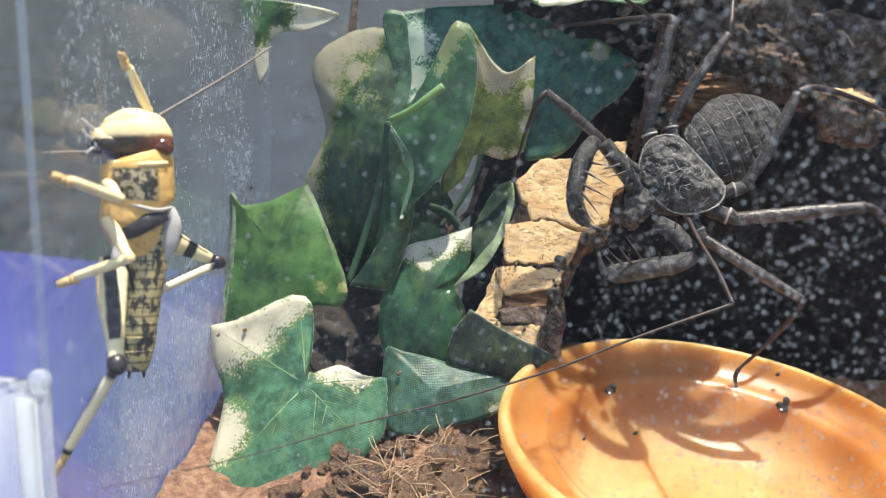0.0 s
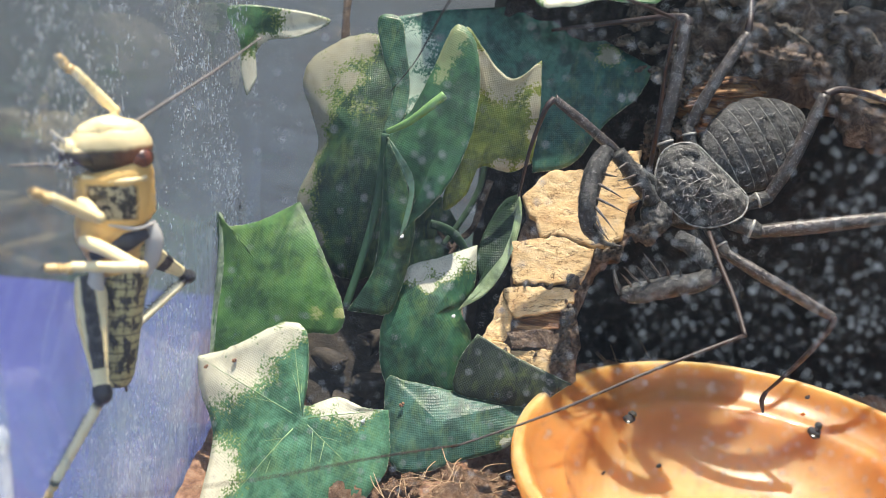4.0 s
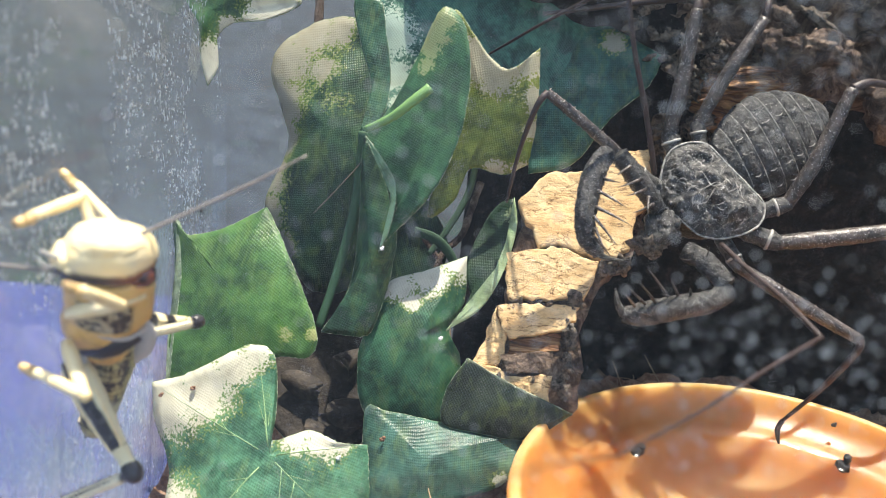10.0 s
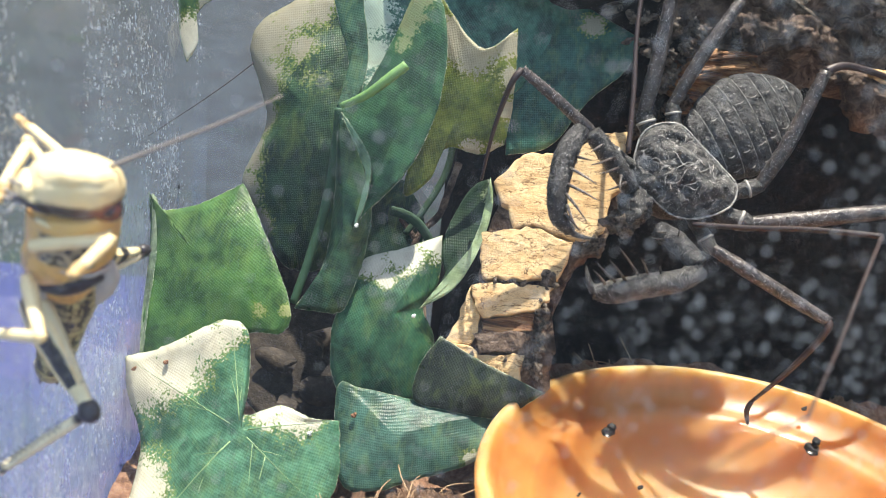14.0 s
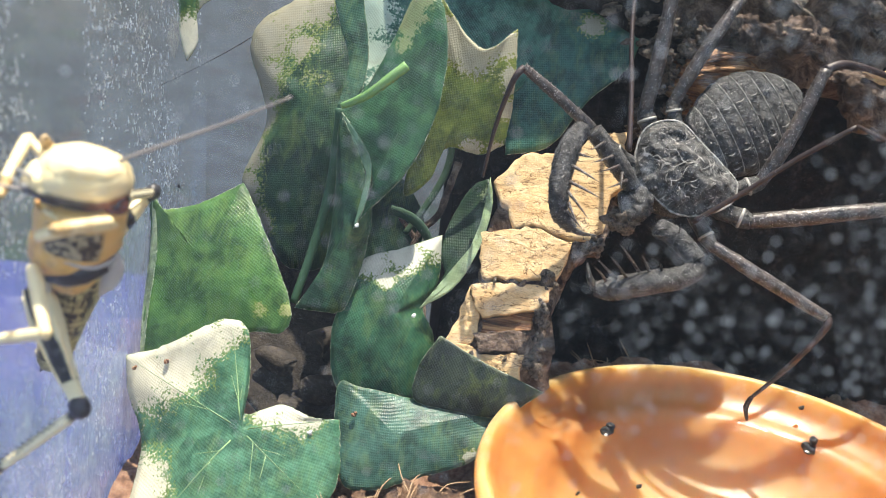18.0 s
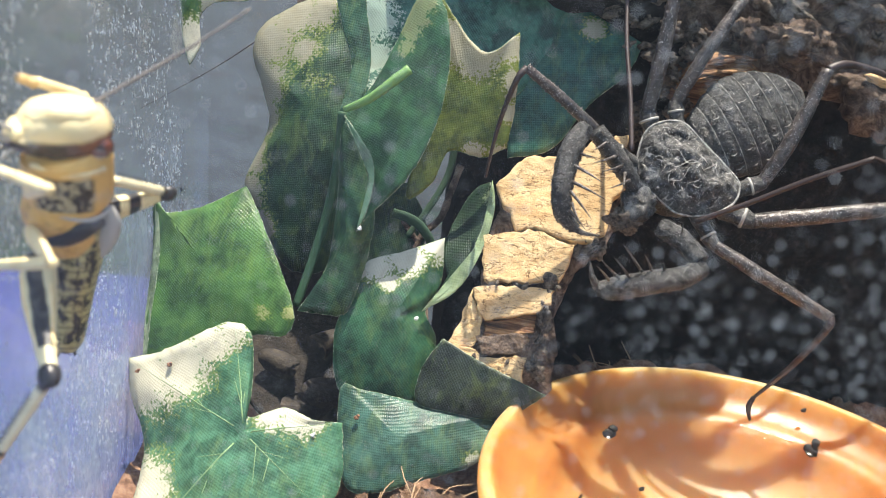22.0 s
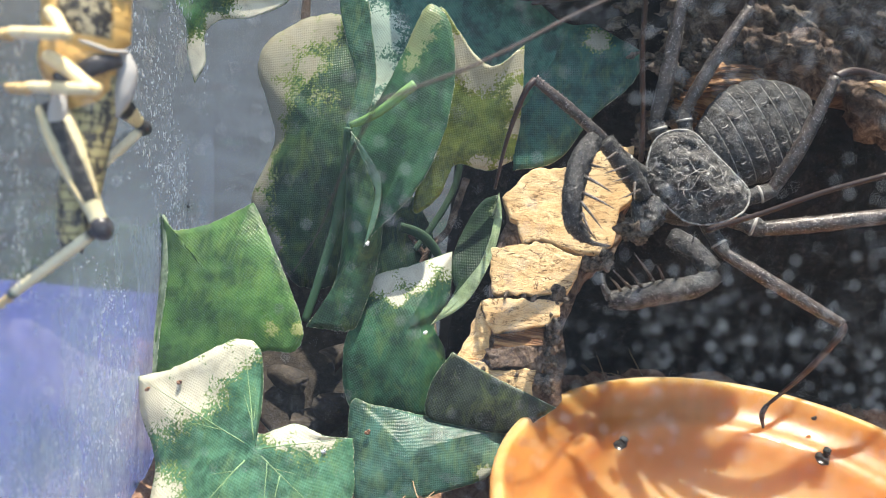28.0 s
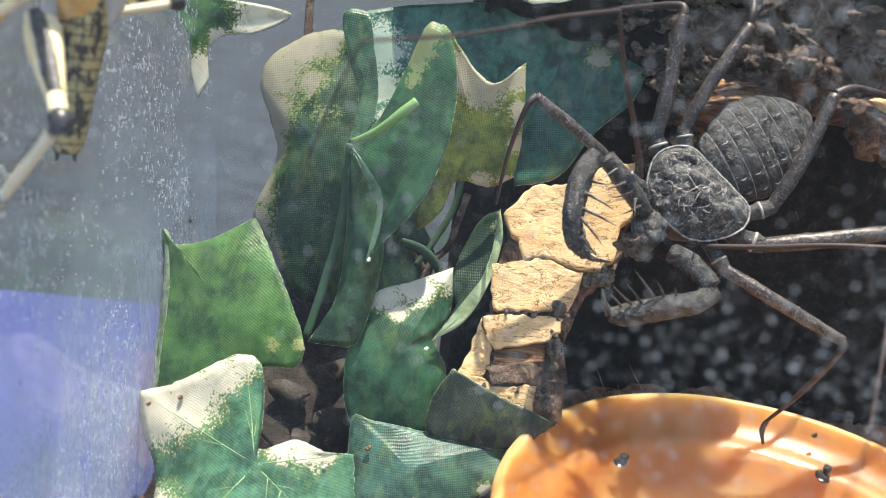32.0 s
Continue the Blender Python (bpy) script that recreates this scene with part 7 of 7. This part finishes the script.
# joints of each feeler: base, elbow, wrist, tip
FEELER_ROWS = [
    [
        (0, -0.0096, -0.0019, 0.0020, -0.0114, -0.0168, 0.0280, -0.0386, -0.0593, 0.0406, -0.0567, -0.0133, 0.0331),
        (3, -0.0096, -0.0019, 0.0020, -0.0119, -0.0187, 0.0268, -0.0369, -0.0627, 0.0386, -0.0498, -0.0167, 0.0238),
        (5.5, -0.0096, -0.0019, 0.0020, -0.0109, -0.0041, 0.0319, -0.0532, -0.0343, 0.0301, -0.0676, 0.0026, -0.0004),
        (6, -0.0096, -0.0019, 0.0020, -0.0122, -0.0054, 0.0317, -0.0539, -0.0365, 0.0294, -0.0682, -0.0000, -0.0017),
        (7, -0.0096, -0.0019, 0.0020, -0.0187, -0.0128, 0.0285, -0.0622, -0.0410, 0.0240, -0.0776, -0.0021, -0.0033),
        (7.5, -0.0096, -0.0019, 0.0020, -0.0215, -0.0134, 0.0271, -0.0569, -0.0510, 0.0214, -0.0690, -0.0093, -0.0033),
        (8, -0.0096, -0.0019, 0.0020, -0.0229, -0.0110, 0.0274, -0.0584, -0.0481, 0.0192, -0.0722, -0.0077, -0.0069),
        (9, -0.0096, -0.0019, 0.0020, -0.0230, -0.0111, 0.0273, -0.0569, -0.0493, 0.0176, -0.0665, -0.0096, -0.0113),
        (9.5, -0.0096, -0.0019, 0.0020, -0.0200, -0.0000, 0.0302, -0.0567, 0.0366, 0.0266, -0.0775, 0.0726, -0.0013),
        (10, -0.0096, -0.0019, 0.0020, -0.0188, -0.0042, 0.0305, -0.0491, 0.0312, 0.0075, -0.0610, -0.0157, -0.0052),
        (10.6, -0.0096, -0.0019, 0.0020, -0.0166, -0.0073, 0.0307, -0.0491, 0.0256, 0.0069, -0.0594, -0.0223, -0.0032),
        (11.5, -0.0096, -0.0019, 0.0020, -0.0113, 0.0097, 0.0296, -0.0585, 0.0314, 0.0265, -0.0975, 0.0469, -0.0006),
        (13, -0.0096, -0.0019, 0.0020, -0.0088, 0.0123, 0.0285, -0.0566, 0.0319, 0.0232, -0.1024, 0.0291, 0.0032),
        (14, -0.0096, -0.0019, 0.0020, -0.0091, 0.0125, 0.0284, -0.0567, 0.0326, 0.0226, -0.0907, 0.0106, -0.0067),
        (14.5, -0.0096, -0.0019, 0.0020, -0.0092, 0.0132, 0.0280, -0.0570, 0.0329, 0.0222, -0.0928, 0.0113, -0.0052),
        (17, -0.0096, -0.0019, 0.0020, -0.0096, 0.0142, 0.0273, -0.0562, 0.0371, 0.0241, -0.0974, 0.0415, -0.0039),
        (19, -0.0096, -0.0019, 0.0020, -0.0106, 0.0150, 0.0268, -0.0575, 0.0371, 0.0234, -0.0992, 0.0328, -0.0039),
        (21, -0.0096, -0.0019, 0.0020, -0.0115, 0.0146, 0.0270, -0.0585, 0.0363, 0.0225, -0.0992, 0.0265, -0.0049),
        (23, -0.0096, -0.0019, 0.0020, -0.0106, 0.0191, 0.0235, -0.0585, 0.0395, 0.0226, -0.0945, 0.0184, -0.0049),
        (25, -0.0096, -0.0019, 0.0020, -0.0107, 0.0186, 0.0239, -0.0588, 0.0384, 0.0224, -0.0934, 0.0171, -0.0067),
        (27.5, -0.0096, -0.0019, 0.0020, -0.0157, -0.0132, 0.0292, -0.0462, -0.0543, 0.0200, -0.0581, -0.0178, -0.0120),
        (28, -0.0096, -0.0019, 0.0020, -0.0155, -0.0136, 0.0291, -0.0475, -0.0526, 0.0166, -0.0617, -0.0175, -0.0161),
        (29, -0.0096, -0.0019, 0.0020, -0.0179, -0.0155, 0.0275, -0.0481, -0.0577, 0.0242, -0.0666, -0.0281, -0.0116),
        (30, -0.0096, -0.0019, 0.0020, -0.0217, -0.0153, 0.0261, -0.0504, -0.0584, 0.0219, -0.0644, -0.0209, -0.0080),
        (32, -0.0096, -0.0019, 0.0020, -0.0193, -0.0143, 0.0276, -0.0492, -0.0567, 0.0247, -0.0647, -0.0207, -0.0063),
    ],
    [
        (0, 0.0018, -0.0054, -0.0075, 0.0051, -0.0313, -0.0141, -0.0383, -0.0417, -0.0318, -0.0815, -0.0757, -0.0313),
        (1, 0.0018, -0.0054, -0.0075, 0.0046, -0.0309, -0.0159, -0.0392, -0.0406, -0.0330, -0.0818, -0.0754, -0.0317),
        (3, 0.0018, -0.0054, -0.0075, 0.0043, -0.0311, -0.0154, -0.0394, -0.0410, -0.0325, -0.0778, -0.0797, -0.0254),
        (5.5, 0.0018, -0.0054, -0.0075, -0.0023, -0.0302, -0.0172, -0.0411, -0.0573, -0.0253, -0.0580, -0.1029, 0.0003),
        (6, 0.0018, -0.0054, -0.0075, -0.0032, -0.0301, -0.0170, -0.0418, -0.0579, -0.0235, -0.0571, -0.1033, 0.0036),
        (7, 0.0018, -0.0054, -0.0075, -0.0030, -0.0305, -0.0162, -0.0382, -0.0631, -0.0171, -0.0520, -0.1088, 0.0103),
        (8, 0.0018, -0.0054, -0.0075, -0.0010, -0.0312, -0.0150, -0.0352, -0.0648, -0.0151, -0.0507, -0.1098, 0.0124),
        (9, 0.0018, -0.0054, -0.0075, 0.0026, -0.0316, -0.0139, -0.0332, -0.0635, -0.0156, -0.0502, -0.1079, 0.0120),
        (9.5, 0.0018, -0.0054, -0.0075, 0.0056, -0.0315, -0.0131, -0.0289, -0.0650, -0.0127, -0.0479, -0.1090, 0.0143),
        (10.2, 0.0018, -0.0054, -0.0075, 0.0093, -0.0312, -0.0098, -0.0221, -0.0674, -0.0075, -0.0438, -0.1117, 0.0170),
        (11, 0.0018, -0.0054, -0.0075, 0.0125, -0.0301, -0.0089, -0.0174, -0.0676, -0.0063, -0.0400, -0.1120, 0.0170),
        (12, 0.0018, -0.0054, -0.0075, 0.0173, -0.0275, -0.0070, -0.0117, -0.0658, -0.0076, -0.0360, -0.1099, 0.0145),
        (13, 0.0018, -0.0054, -0.0075, 0.0180, -0.0269, -0.0057, -0.0099, -0.0659, -0.0061, -0.0353, -0.1098, 0.0152),
        (14, 0.0018, -0.0054, -0.0075, 0.0237, -0.0202, -0.0019, -0.0001, -0.0612, -0.0092, -0.0304, -0.1041, 0.0071),
        (14.5, 0.0018, -0.0054, -0.0075, 0.0258, -0.0171, -0.0033, 0.0055, -0.0593, -0.0140, -0.0248, -0.1020, 0.0028),
        (17, 0.0018, -0.0054, -0.0075, 0.0217, -0.0122, 0.0095, 0.0151, -0.0597, 0.0105, -0.0128, -0.1069, 0.0153),
        (19, 0.0018, -0.0054, -0.0075, 0.0201, -0.0113, 0.0115, 0.0130, -0.0587, 0.0145, -0.0138, -0.1067, 0.0170),
        (20, 0.0018, -0.0054, -0.0075, 0.0234, -0.0136, 0.0066, 0.0139, -0.0603, 0.0128, -0.0142, -0.1073, 0.0178),
        (21, 0.0018, -0.0054, -0.0075, 0.0220, -0.0126, 0.0090, 0.0137, -0.0595, 0.0147, -0.0140, -0.1069, 0.0182),
        (23, 0.0018, -0.0054, -0.0075, 0.0238, -0.0146, 0.0053, 0.0140, -0.0614, 0.0089, -0.0141, -0.1084, 0.0139),
        (25, 0.0018, -0.0054, -0.0075, 0.0239, -0.0147, 0.0051, 0.0147, -0.0617, 0.0086, -0.0142, -0.1082, 0.0139),
        (28, 0.0018, -0.0054, -0.0075, 0.0234, -0.0143, 0.0061, 0.0130, -0.0611, 0.0069, -0.0175, -0.1065, 0.0123),
        (30, 0.0018, -0.0054, -0.0075, 0.0251, -0.0160, 0.0013, 0.0107, -0.0614, -0.0041, -0.0195, -0.1054, 0.0091),
        (32, 0.0018, -0.0054, -0.0075, 0.0254, -0.0171, -0.0014, 0.0041, -0.0596, -0.0082, -0.0219, -0.1047, 0.0095),
    ],
]
# for each leg: seconds, the knee and the end of the shin, in millimetres from the body's middle
LEG_ROWS = [
    [  # near fore
        (0, -2.65, -12.82, 5.46, -8.06, -16.88, 7.29),
        (2, -2.84, -12.76, 5.14, -8.46, -16.53, 6.98),
        (3, -4.07, -12.97, 5.32, -8.43, -17.70, 8.13),
        (3.5, -2.61, -13.19, 8.24, -6.75, -17.74, 11.60),
        (5.5, -2.78, -11.89, 3.37, -7.81, -16.61, 4.63),
        (5.75, -2.75, -12.72, 5.08, -9.65, -12.69, 6.33),
        (6, -2.80, -13.17, 6.91, -7.88, -8.36, 7.48),
        (6.33, -0.85, -12.55, 8.94, -5.55, -8.92, 12.67),
        (6.67, 0.89, -10.82, 11.11, 2.33, -13.79, 17.29),
        (7, 1.81, -8.56, 12.66, 5.35, -13.03, 16.74),
        (8, 0.27, -7.51, 14.76, 1.44, -11.72, 20.25),
        (8.5, 2.43, -8.67, 11.56, 5.18, -13.74, 15.56),
        (9, 3.17, -7.32, 11.34, 4.22, -12.22, 16.25),
        (9.5, 3.54, -5.75, 11.37, -0.42, -8.38, 16.53),
        (10, 0.68, -8.71, 13.78, -2.93, -12.20, 18.68),
        (11, 1.63, -6.85, 13.87, 3.66, -10.50, 19.51),
        (12, 2.60, -6.73, 12.72, 2.74, -12.56, 16.61),
        (13, 3.36, -6.52, 11.44, 1.56, -13.19, 12.70),
        (17, 2.10, -6.74, 13.38, -1.56, -12.02, 16.20),
        (19, 2.10, -6.74, 13.39, -1.56, -11.92, 16.39),
        (19.5, 1.15, -8.53, 13.45, -5.78, -9.60, 13.52),
        (20, -0.08, -10.10, 13.23, -5.14, -6.21, 10.32),
        (21, -2.29, -10.86, 13.74, -6.56, -5.46, 12.40),
        (22, -2.45, -11.76, 12.65, -7.04, -6.54, 11.69),
        (23, -2.14, -12.53, 10.95, -6.71, -7.22, 10.54),
        (24, -1.74, -12.73, 9.88, -6.60, -7.88, 8.47),
        (25.5, -2.04, -12.80, 10.01, -7.04, -8.79, 7.14),
        (27.5, -2.72, -11.97, 3.51, -7.90, -7.36, 4.63),
        (29, -2.43, -12.93, 6.03, -7.43, -8.23, 4.57),
        (30, -2.91, -13.19, 6.96, -8.00, -8.44, 6.13),
        (32, -2.89, -12.89, 5.51, -7.63, -7.90, 4.19),
    ],
    [  # far fore
        (0, 0.92, 0.69, 18.92, -1.60, -3.51, 23.93),
        (2, -1.90, 1.63, 18.99, -4.73, 0.21, 25.25),
        (2.5, -0.65, 0.77, 19.11, -6.05, -1.90, 22.70),
        (3, 0.60, -0.08, 18.98, -5.71, -3.14, 18.77),
        (3.25, 0.30, 0.51, 19.04, -5.71, -1.23, 22.20),
        (3.5, -0.00, 1.12, 19.05, -4.12, 1.21, 24.72),
        (4.5, -0.52, 3.25, 18.64, -6.02, -0.24, 21.24),
        (5.5, -1.07, 5.22, 17.68, -5.29, -0.11, 15.94),
        (6, -0.82, 6.91, 16.23, -5.00, 1.27, 16.21),
        (7, -0.59, 5.58, 17.42, -5.44, 1.05, 15.15),
        (8, -5.92, 3.75, 16.76, -8.11, -1.41, 12.55),
        (8.5, -6.57, 1.44, 17.02, -8.64, -3.87, 12.92),
        (8.75, -7.25, 1.22, 16.41, -12.00, -3.90, 15.74),
        (9, -7.86, 1.01, 15.72, -13.48, -1.92, 18.74),
        (9.5, -6.58, 4.74, 15.50, -11.55, 0.85, 18.56),
        (10, -4.46, 5.13, 16.86, -8.67, -0.37, 17.92),
        (11, -4.98, 5.53, 16.22, -8.87, -0.23, 15.28),
        (12, -5.33, 7.35, 13.41, -8.64, 1.19, 12.90),
        (13, -5.72, 6.85, 13.90, -8.00, 0.26, 13.10),
        (17, -8.03, 4.79, 13.09, -8.12, -2.03, 11.45),
        (19, -5.77, 7.03, 13.47, -8.50, 0.67, 14.58),
        (19.33, -4.90, 6.76, 14.92, -10.21, 2.66, 16.96),
        (19.67, -3.83, 6.23, 16.25, -9.42, 9.96, 18.27),
        (20, -2.69, 5.49, 17.28, -5.80, 11.68, 18.35),
        (20.5, -0.89, 7.45, 15.57, -6.33, 9.50, 19.49),
        (21, 0.91, 8.49, 13.17, -3.50, 5.17, 17.50),
        (22, 1.32, 8.03, 14.03, -3.64, 4.26, 17.25),
        (23, 1.67, 7.44, 14.88, -3.94, 3.44, 16.23),
        (23.5, 1.47, 7.37, 15.08, -4.55, 9.50, 17.99),
        (24, 1.27, 7.31, 15.27, -0.21, 13.85, 17.33),
        (24.75, 0.96, 7.05, 15.75, -3.38, 8.70, 21.00),
        (25.5, 0.64, 6.75, 16.18, -2.88, 2.16, 20.15),
        (27.5, -2.96, 1.59, 18.81, -7.10, -4.05, 18.41),
        (32, -2.82, 7.06, 15.75, -6.71, 1.29, 16.67),
    ],
    [  # near mid
        (0, -1.54, -11.43, -2.04, -8.04, -7.51, -4.46),
        (1, -1.63, -11.36, -2.20, -9.09, -11.92, -4.95),
        (2, -1.72, -11.27, -2.36, -7.68, -16.09, -4.54),
        (3, 2.56, -10.12, 1.70, -5.19, -8.29, 1.30),
        (4.25, 2.40, -9.80, 0.28, -5.26, -11.93, 0.78),
        (5.5, 2.07, -9.32, -1.08, -3.55, -14.83, 0.19),
        (6, 1.59, -11.21, 2.17, -3.65, -16.48, 5.05),
        (6.5, 0.46, -11.88, 1.13, -6.97, -11.64, 4.00),
        (7, -0.83, -12.29, 0.16, -6.30, -6.64, 1.41),
        (8, -1.90, -12.57, -0.19, -8.02, -7.47, 0.07),
        (8.5, -2.34, -12.84, 0.19, -8.37, -7.63, 0.37),
        (9, -3.39, -12.94, -0.07, -9.43, -7.87, 1.08),
        (9.5, -1.99, -13.04, 4.73, -8.20, -8.89, 1.95),
        (10, -1.87, -13.08, 4.34, -7.15, -7.75, 1.64),
        (11, -2.21, -13.25, 3.54, -7.07, -8.14, -0.17),
        (13, -2.31, -13.29, 3.37, -6.98, -8.63, -1.11),
        (17, -2.04, -13.15, 1.87, -7.30, -10.10, -3.28),
        (19, -1.79, -13.13, 2.41, -7.12, -10.39, -2.85),
        (20, -1.52, -13.05, 2.57, -6.58, -10.14, -2.86),
        (21, -4.22, -13.51, 2.18, -7.83, -11.87, -4.73),
        (22, -2.27, -13.15, 4.56, -7.64, -8.43, 1.03),
        (23, -2.10, -13.23, 3.40, -7.37, -8.77, -0.59),
        (24, -2.41, -13.32, 2.99, -6.96, -8.92, -1.85),
        (25.5, -1.27, -12.96, 3.54, -7.09, -8.11, 1.07),
        (27.5, 0.47, -10.43, -1.78, -5.97, -5.78, -1.13),
        (29, 0.37, -11.77, 0.56, -5.76, -6.76, -0.31),
        (30, -0.21, -11.88, -0.08, -6.87, -7.54, -0.60),
        (31, -2.29, -13.19, 1.71, -7.21, -8.69, -2.65),
        (32, -2.79, -13.37, 2.30, -7.51, -8.54, -1.94),
    ],
    [  # far mid
        (0, 0.95, 6.89, -1.64, -0.01, 8.78, -9.32),
        (3, 1.19, 5.52, -2.68, 0.24, 6.94, -10.46),
        (6, 1.53, 4.39, -3.20, 0.64, 6.77, -10.75),
        (7.5, 0.47, 5.38, -2.98, -0.87, 2.52, -10.30),
        (9, -0.63, 6.27, -2.56, -1.87, -0.56, -6.46),
        (9.12, -1.68, 9.09, 1.08, -4.26, 1.57, 0.54),
        (9.25, -2.67, 9.66, 5.67, -6.06, 3.07, 8.61),
        (9.38, -2.79, 8.74, 8.68, -9.40, 7.35, 12.91),
        (9.5, -2.74, 6.88, 11.21, -8.50, 11.58, 14.09),
        (10, -0.01, 6.30, 11.69, -5.38, 11.92, 13.41),
        (11, -0.02, 5.88, 12.01, -5.26, 11.88, 11.98),
        (13, -0.84, 5.93, 12.08, -4.83, 12.57, 10.20),
        (14.33, -1.61, 7.69, 10.47, -7.31, 13.00, 12.12),
        (15.67, -2.42, 9.01, 8.23, -6.87, 8.10, 14.77),
        (17, -3.09, 9.57, 5.87, -4.95, 5.49, 12.46),
        (19, -2.84, 9.59, 5.98, -4.61, 5.57, 12.63),
        (19.33, -1.57, 9.70, 3.29, -4.01, 3.31, 7.37),
        (19.67, -0.12, 8.68, 0.43, -0.96, 5.18, -6.68),
        (20, 1.02, 6.87, -1.64, 1.34, 6.63, -9.60),
        (21, 0.72, 6.53, -2.06, 0.67, 7.21, -10.00),
        (25.5, 0.74, 7.46, -1.10, 0.65, 8.39, -9.01),
        (28.75, 0.47, 8.22, -0.15, 0.49, 5.18, -7.52),
        (32, 0.17, 8.85, 0.88, 0.27, 2.64, -4.11),
    ],
    [  # near hind
        (0, -3.11, -8.51, -16.16, -9.56, -2.80, -28.13),
        (3, -2.95, -7.06, -16.71, -10.18, -6.24, -29.53),
        (5.5, -1.58, -5.26, -17.00, -6.66, 0.19, -29.73),
        (6, -1.91, -11.27, -14.42, -7.56, -6.17, -27.05),
        (7, -1.81, -8.99, -15.78, -6.86, -3.45, -28.48),
        (8, -1.28, -9.50, -15.41, -5.46, -6.35, -29.20),
        (9, 0.01, -9.67, -14.96, -3.50, -5.90, -28.78),
        (9.5, 4.58, -13.43, -8.21, -1.53, -11.69, -21.52),
        (10, 4.15, -13.06, -9.36, -3.61, -8.99, -21.21),
        (11, 4.64, -12.38, -9.74, -5.17, -10.64, -20.61),
        (13, 4.17, -13.93, -7.84, -4.68, -12.90, -19.59),
        (17, 3.46, -13.07, -10.06, -4.09, -13.04, -22.72),
        (20, 2.11, -13.73, -10.30, -5.93, -13.65, -22.66),
        (21, -0.87, -14.50, -10.92, -8.22, -12.74, -23.58),
        (22, -2.53, -16.12, -8.75, -8.03, -13.55, -22.19),
        (23, 2.15, -14.18, -9.63, -6.75, -11.29, -21.02),
        (24, 0.06, -12.95, -12.40, -7.21, -9.38, -24.72),
        (25.5, -1.83, -14.66, -11.01, -7.57, -12.49, -24.42),
        (26.5, 1.07, -8.92, -14.98, -6.99, -3.46, -26.06),
        (27.5, 2.73, -1.57, -15.88, -6.85, 6.66, -23.49),
        (29, 0.43, -8.77, -15.30, -7.23, -2.69, -26.34),
        (30, 0.70, -6.71, -16.03, -5.93, 1.54, -26.29),
        (31, 1.99, -13.32, -10.93, -7.09, -6.12, -20.06),
        (32, -1.42, -13.83, -11.95, -7.37, -5.91, -22.87),
    ],
    [  # far hind
        (0, 11.09, 4.88, -2.95, 2.63, 1.14, -6.65),
        (3, 9.28, 6.45, -4.56, 2.11, 1.72, -9.61),
        (5.5, 8.33, 5.75, -6.15, 2.45, -0.91, -10.66),
        (6, 7.97, 5.07, -6.85, 1.82, -2.31, -9.47),
        (7, 7.76, 5.43, -6.83, 1.60, -2.06, -9.11),
        (8, 6.55, 6.03, -7.33, 0.98, -1.95, -9.44),
        (9, 5.77, 8.43, -5.93, 0.99, 0.20, -8.88),
        (9.5, 9.69, 7.36, -2.87, 4.09, 0.61, 1.85),
        (10, 10.70, 6.07, -2.54, 3.88, -0.27, 1.00),
        (11, 10.10, 6.91, -2.71, 2.82, 0.22, -1.47),
        (13, 9.11, 7.76, -3.31, 2.27, 0.54, -2.75),
        (15, 8.41, 9.82, 0.02, 2.84, 2.03, 2.77),
        (17, 7.69, 9.68, 5.73, 4.28, 1.58, 10.42),
        (19, 7.51, 9.62, 6.15, 2.87, 2.40, 11.21),
        (20, 10.32, 4.67, 7.99, 3.85, -0.94, 13.08),
        (21, 11.78, 5.57, 2.99, 4.61, 0.45, 7.64),
        (22, 11.66, 5.95, 2.15, 4.44, 0.82, 6.71),
        (23, 11.78, 5.69, 2.34, 4.85, -0.66, 5.67),
        (24, 11.78, 5.70, 2.22, 4.19, -0.58, 3.71),
        (25.5, 11.01, 6.55, -0.88, 3.15, 0.43, -0.52),
        (27.5, 6.21, 10.64, -2.15, 2.38, 4.12, -8.63),
        (29, 10.31, 7.40, -1.37, 2.46, 2.43, -4.97),
        (30, 9.96, 7.47, -2.15, 3.23, 2.21, -7.27),
        (31, 9.35, 7.39, -3.43, 3.51, 1.55, -9.00),
        (32, 11.66, 5.91, 1.01, 3.78, 0.14, -0.96),
    ],
]


def motions():
    walk(spider, [(t, Matrix.Translation(SPIDER + Vector((x, y, z)))) for t, x, y, z in SPIDER_ROWS])
    for parts, rows in zip(FEELERS, FEELER_ROWS):
        for k, ob in enumerate(parts):
            walk(ob, [(r[0], aim(r[1 + 3 * k:4 + 3 * k], r[4 + 3 * k:7 + 3 * k])) for r in rows])
    walk(locust, [(r[0], pose(*r[1:])) for r in LOCUST_ROWS])
    for (f, t, hip, length), rows in zip(LOCUST_LEGS, LEG_ROWS):
        thigh, shin = [], []
        for r in rows:
            knee, end = Vector(r[1:4]) / 1000, Vector(r[4:7]) / 1000
            thigh.append((r[0], aim(hip, knee)))
            shin.append((r[0], aim(knee, end)))
        walk(f, thigh)
        walk(t, shin)


motions()
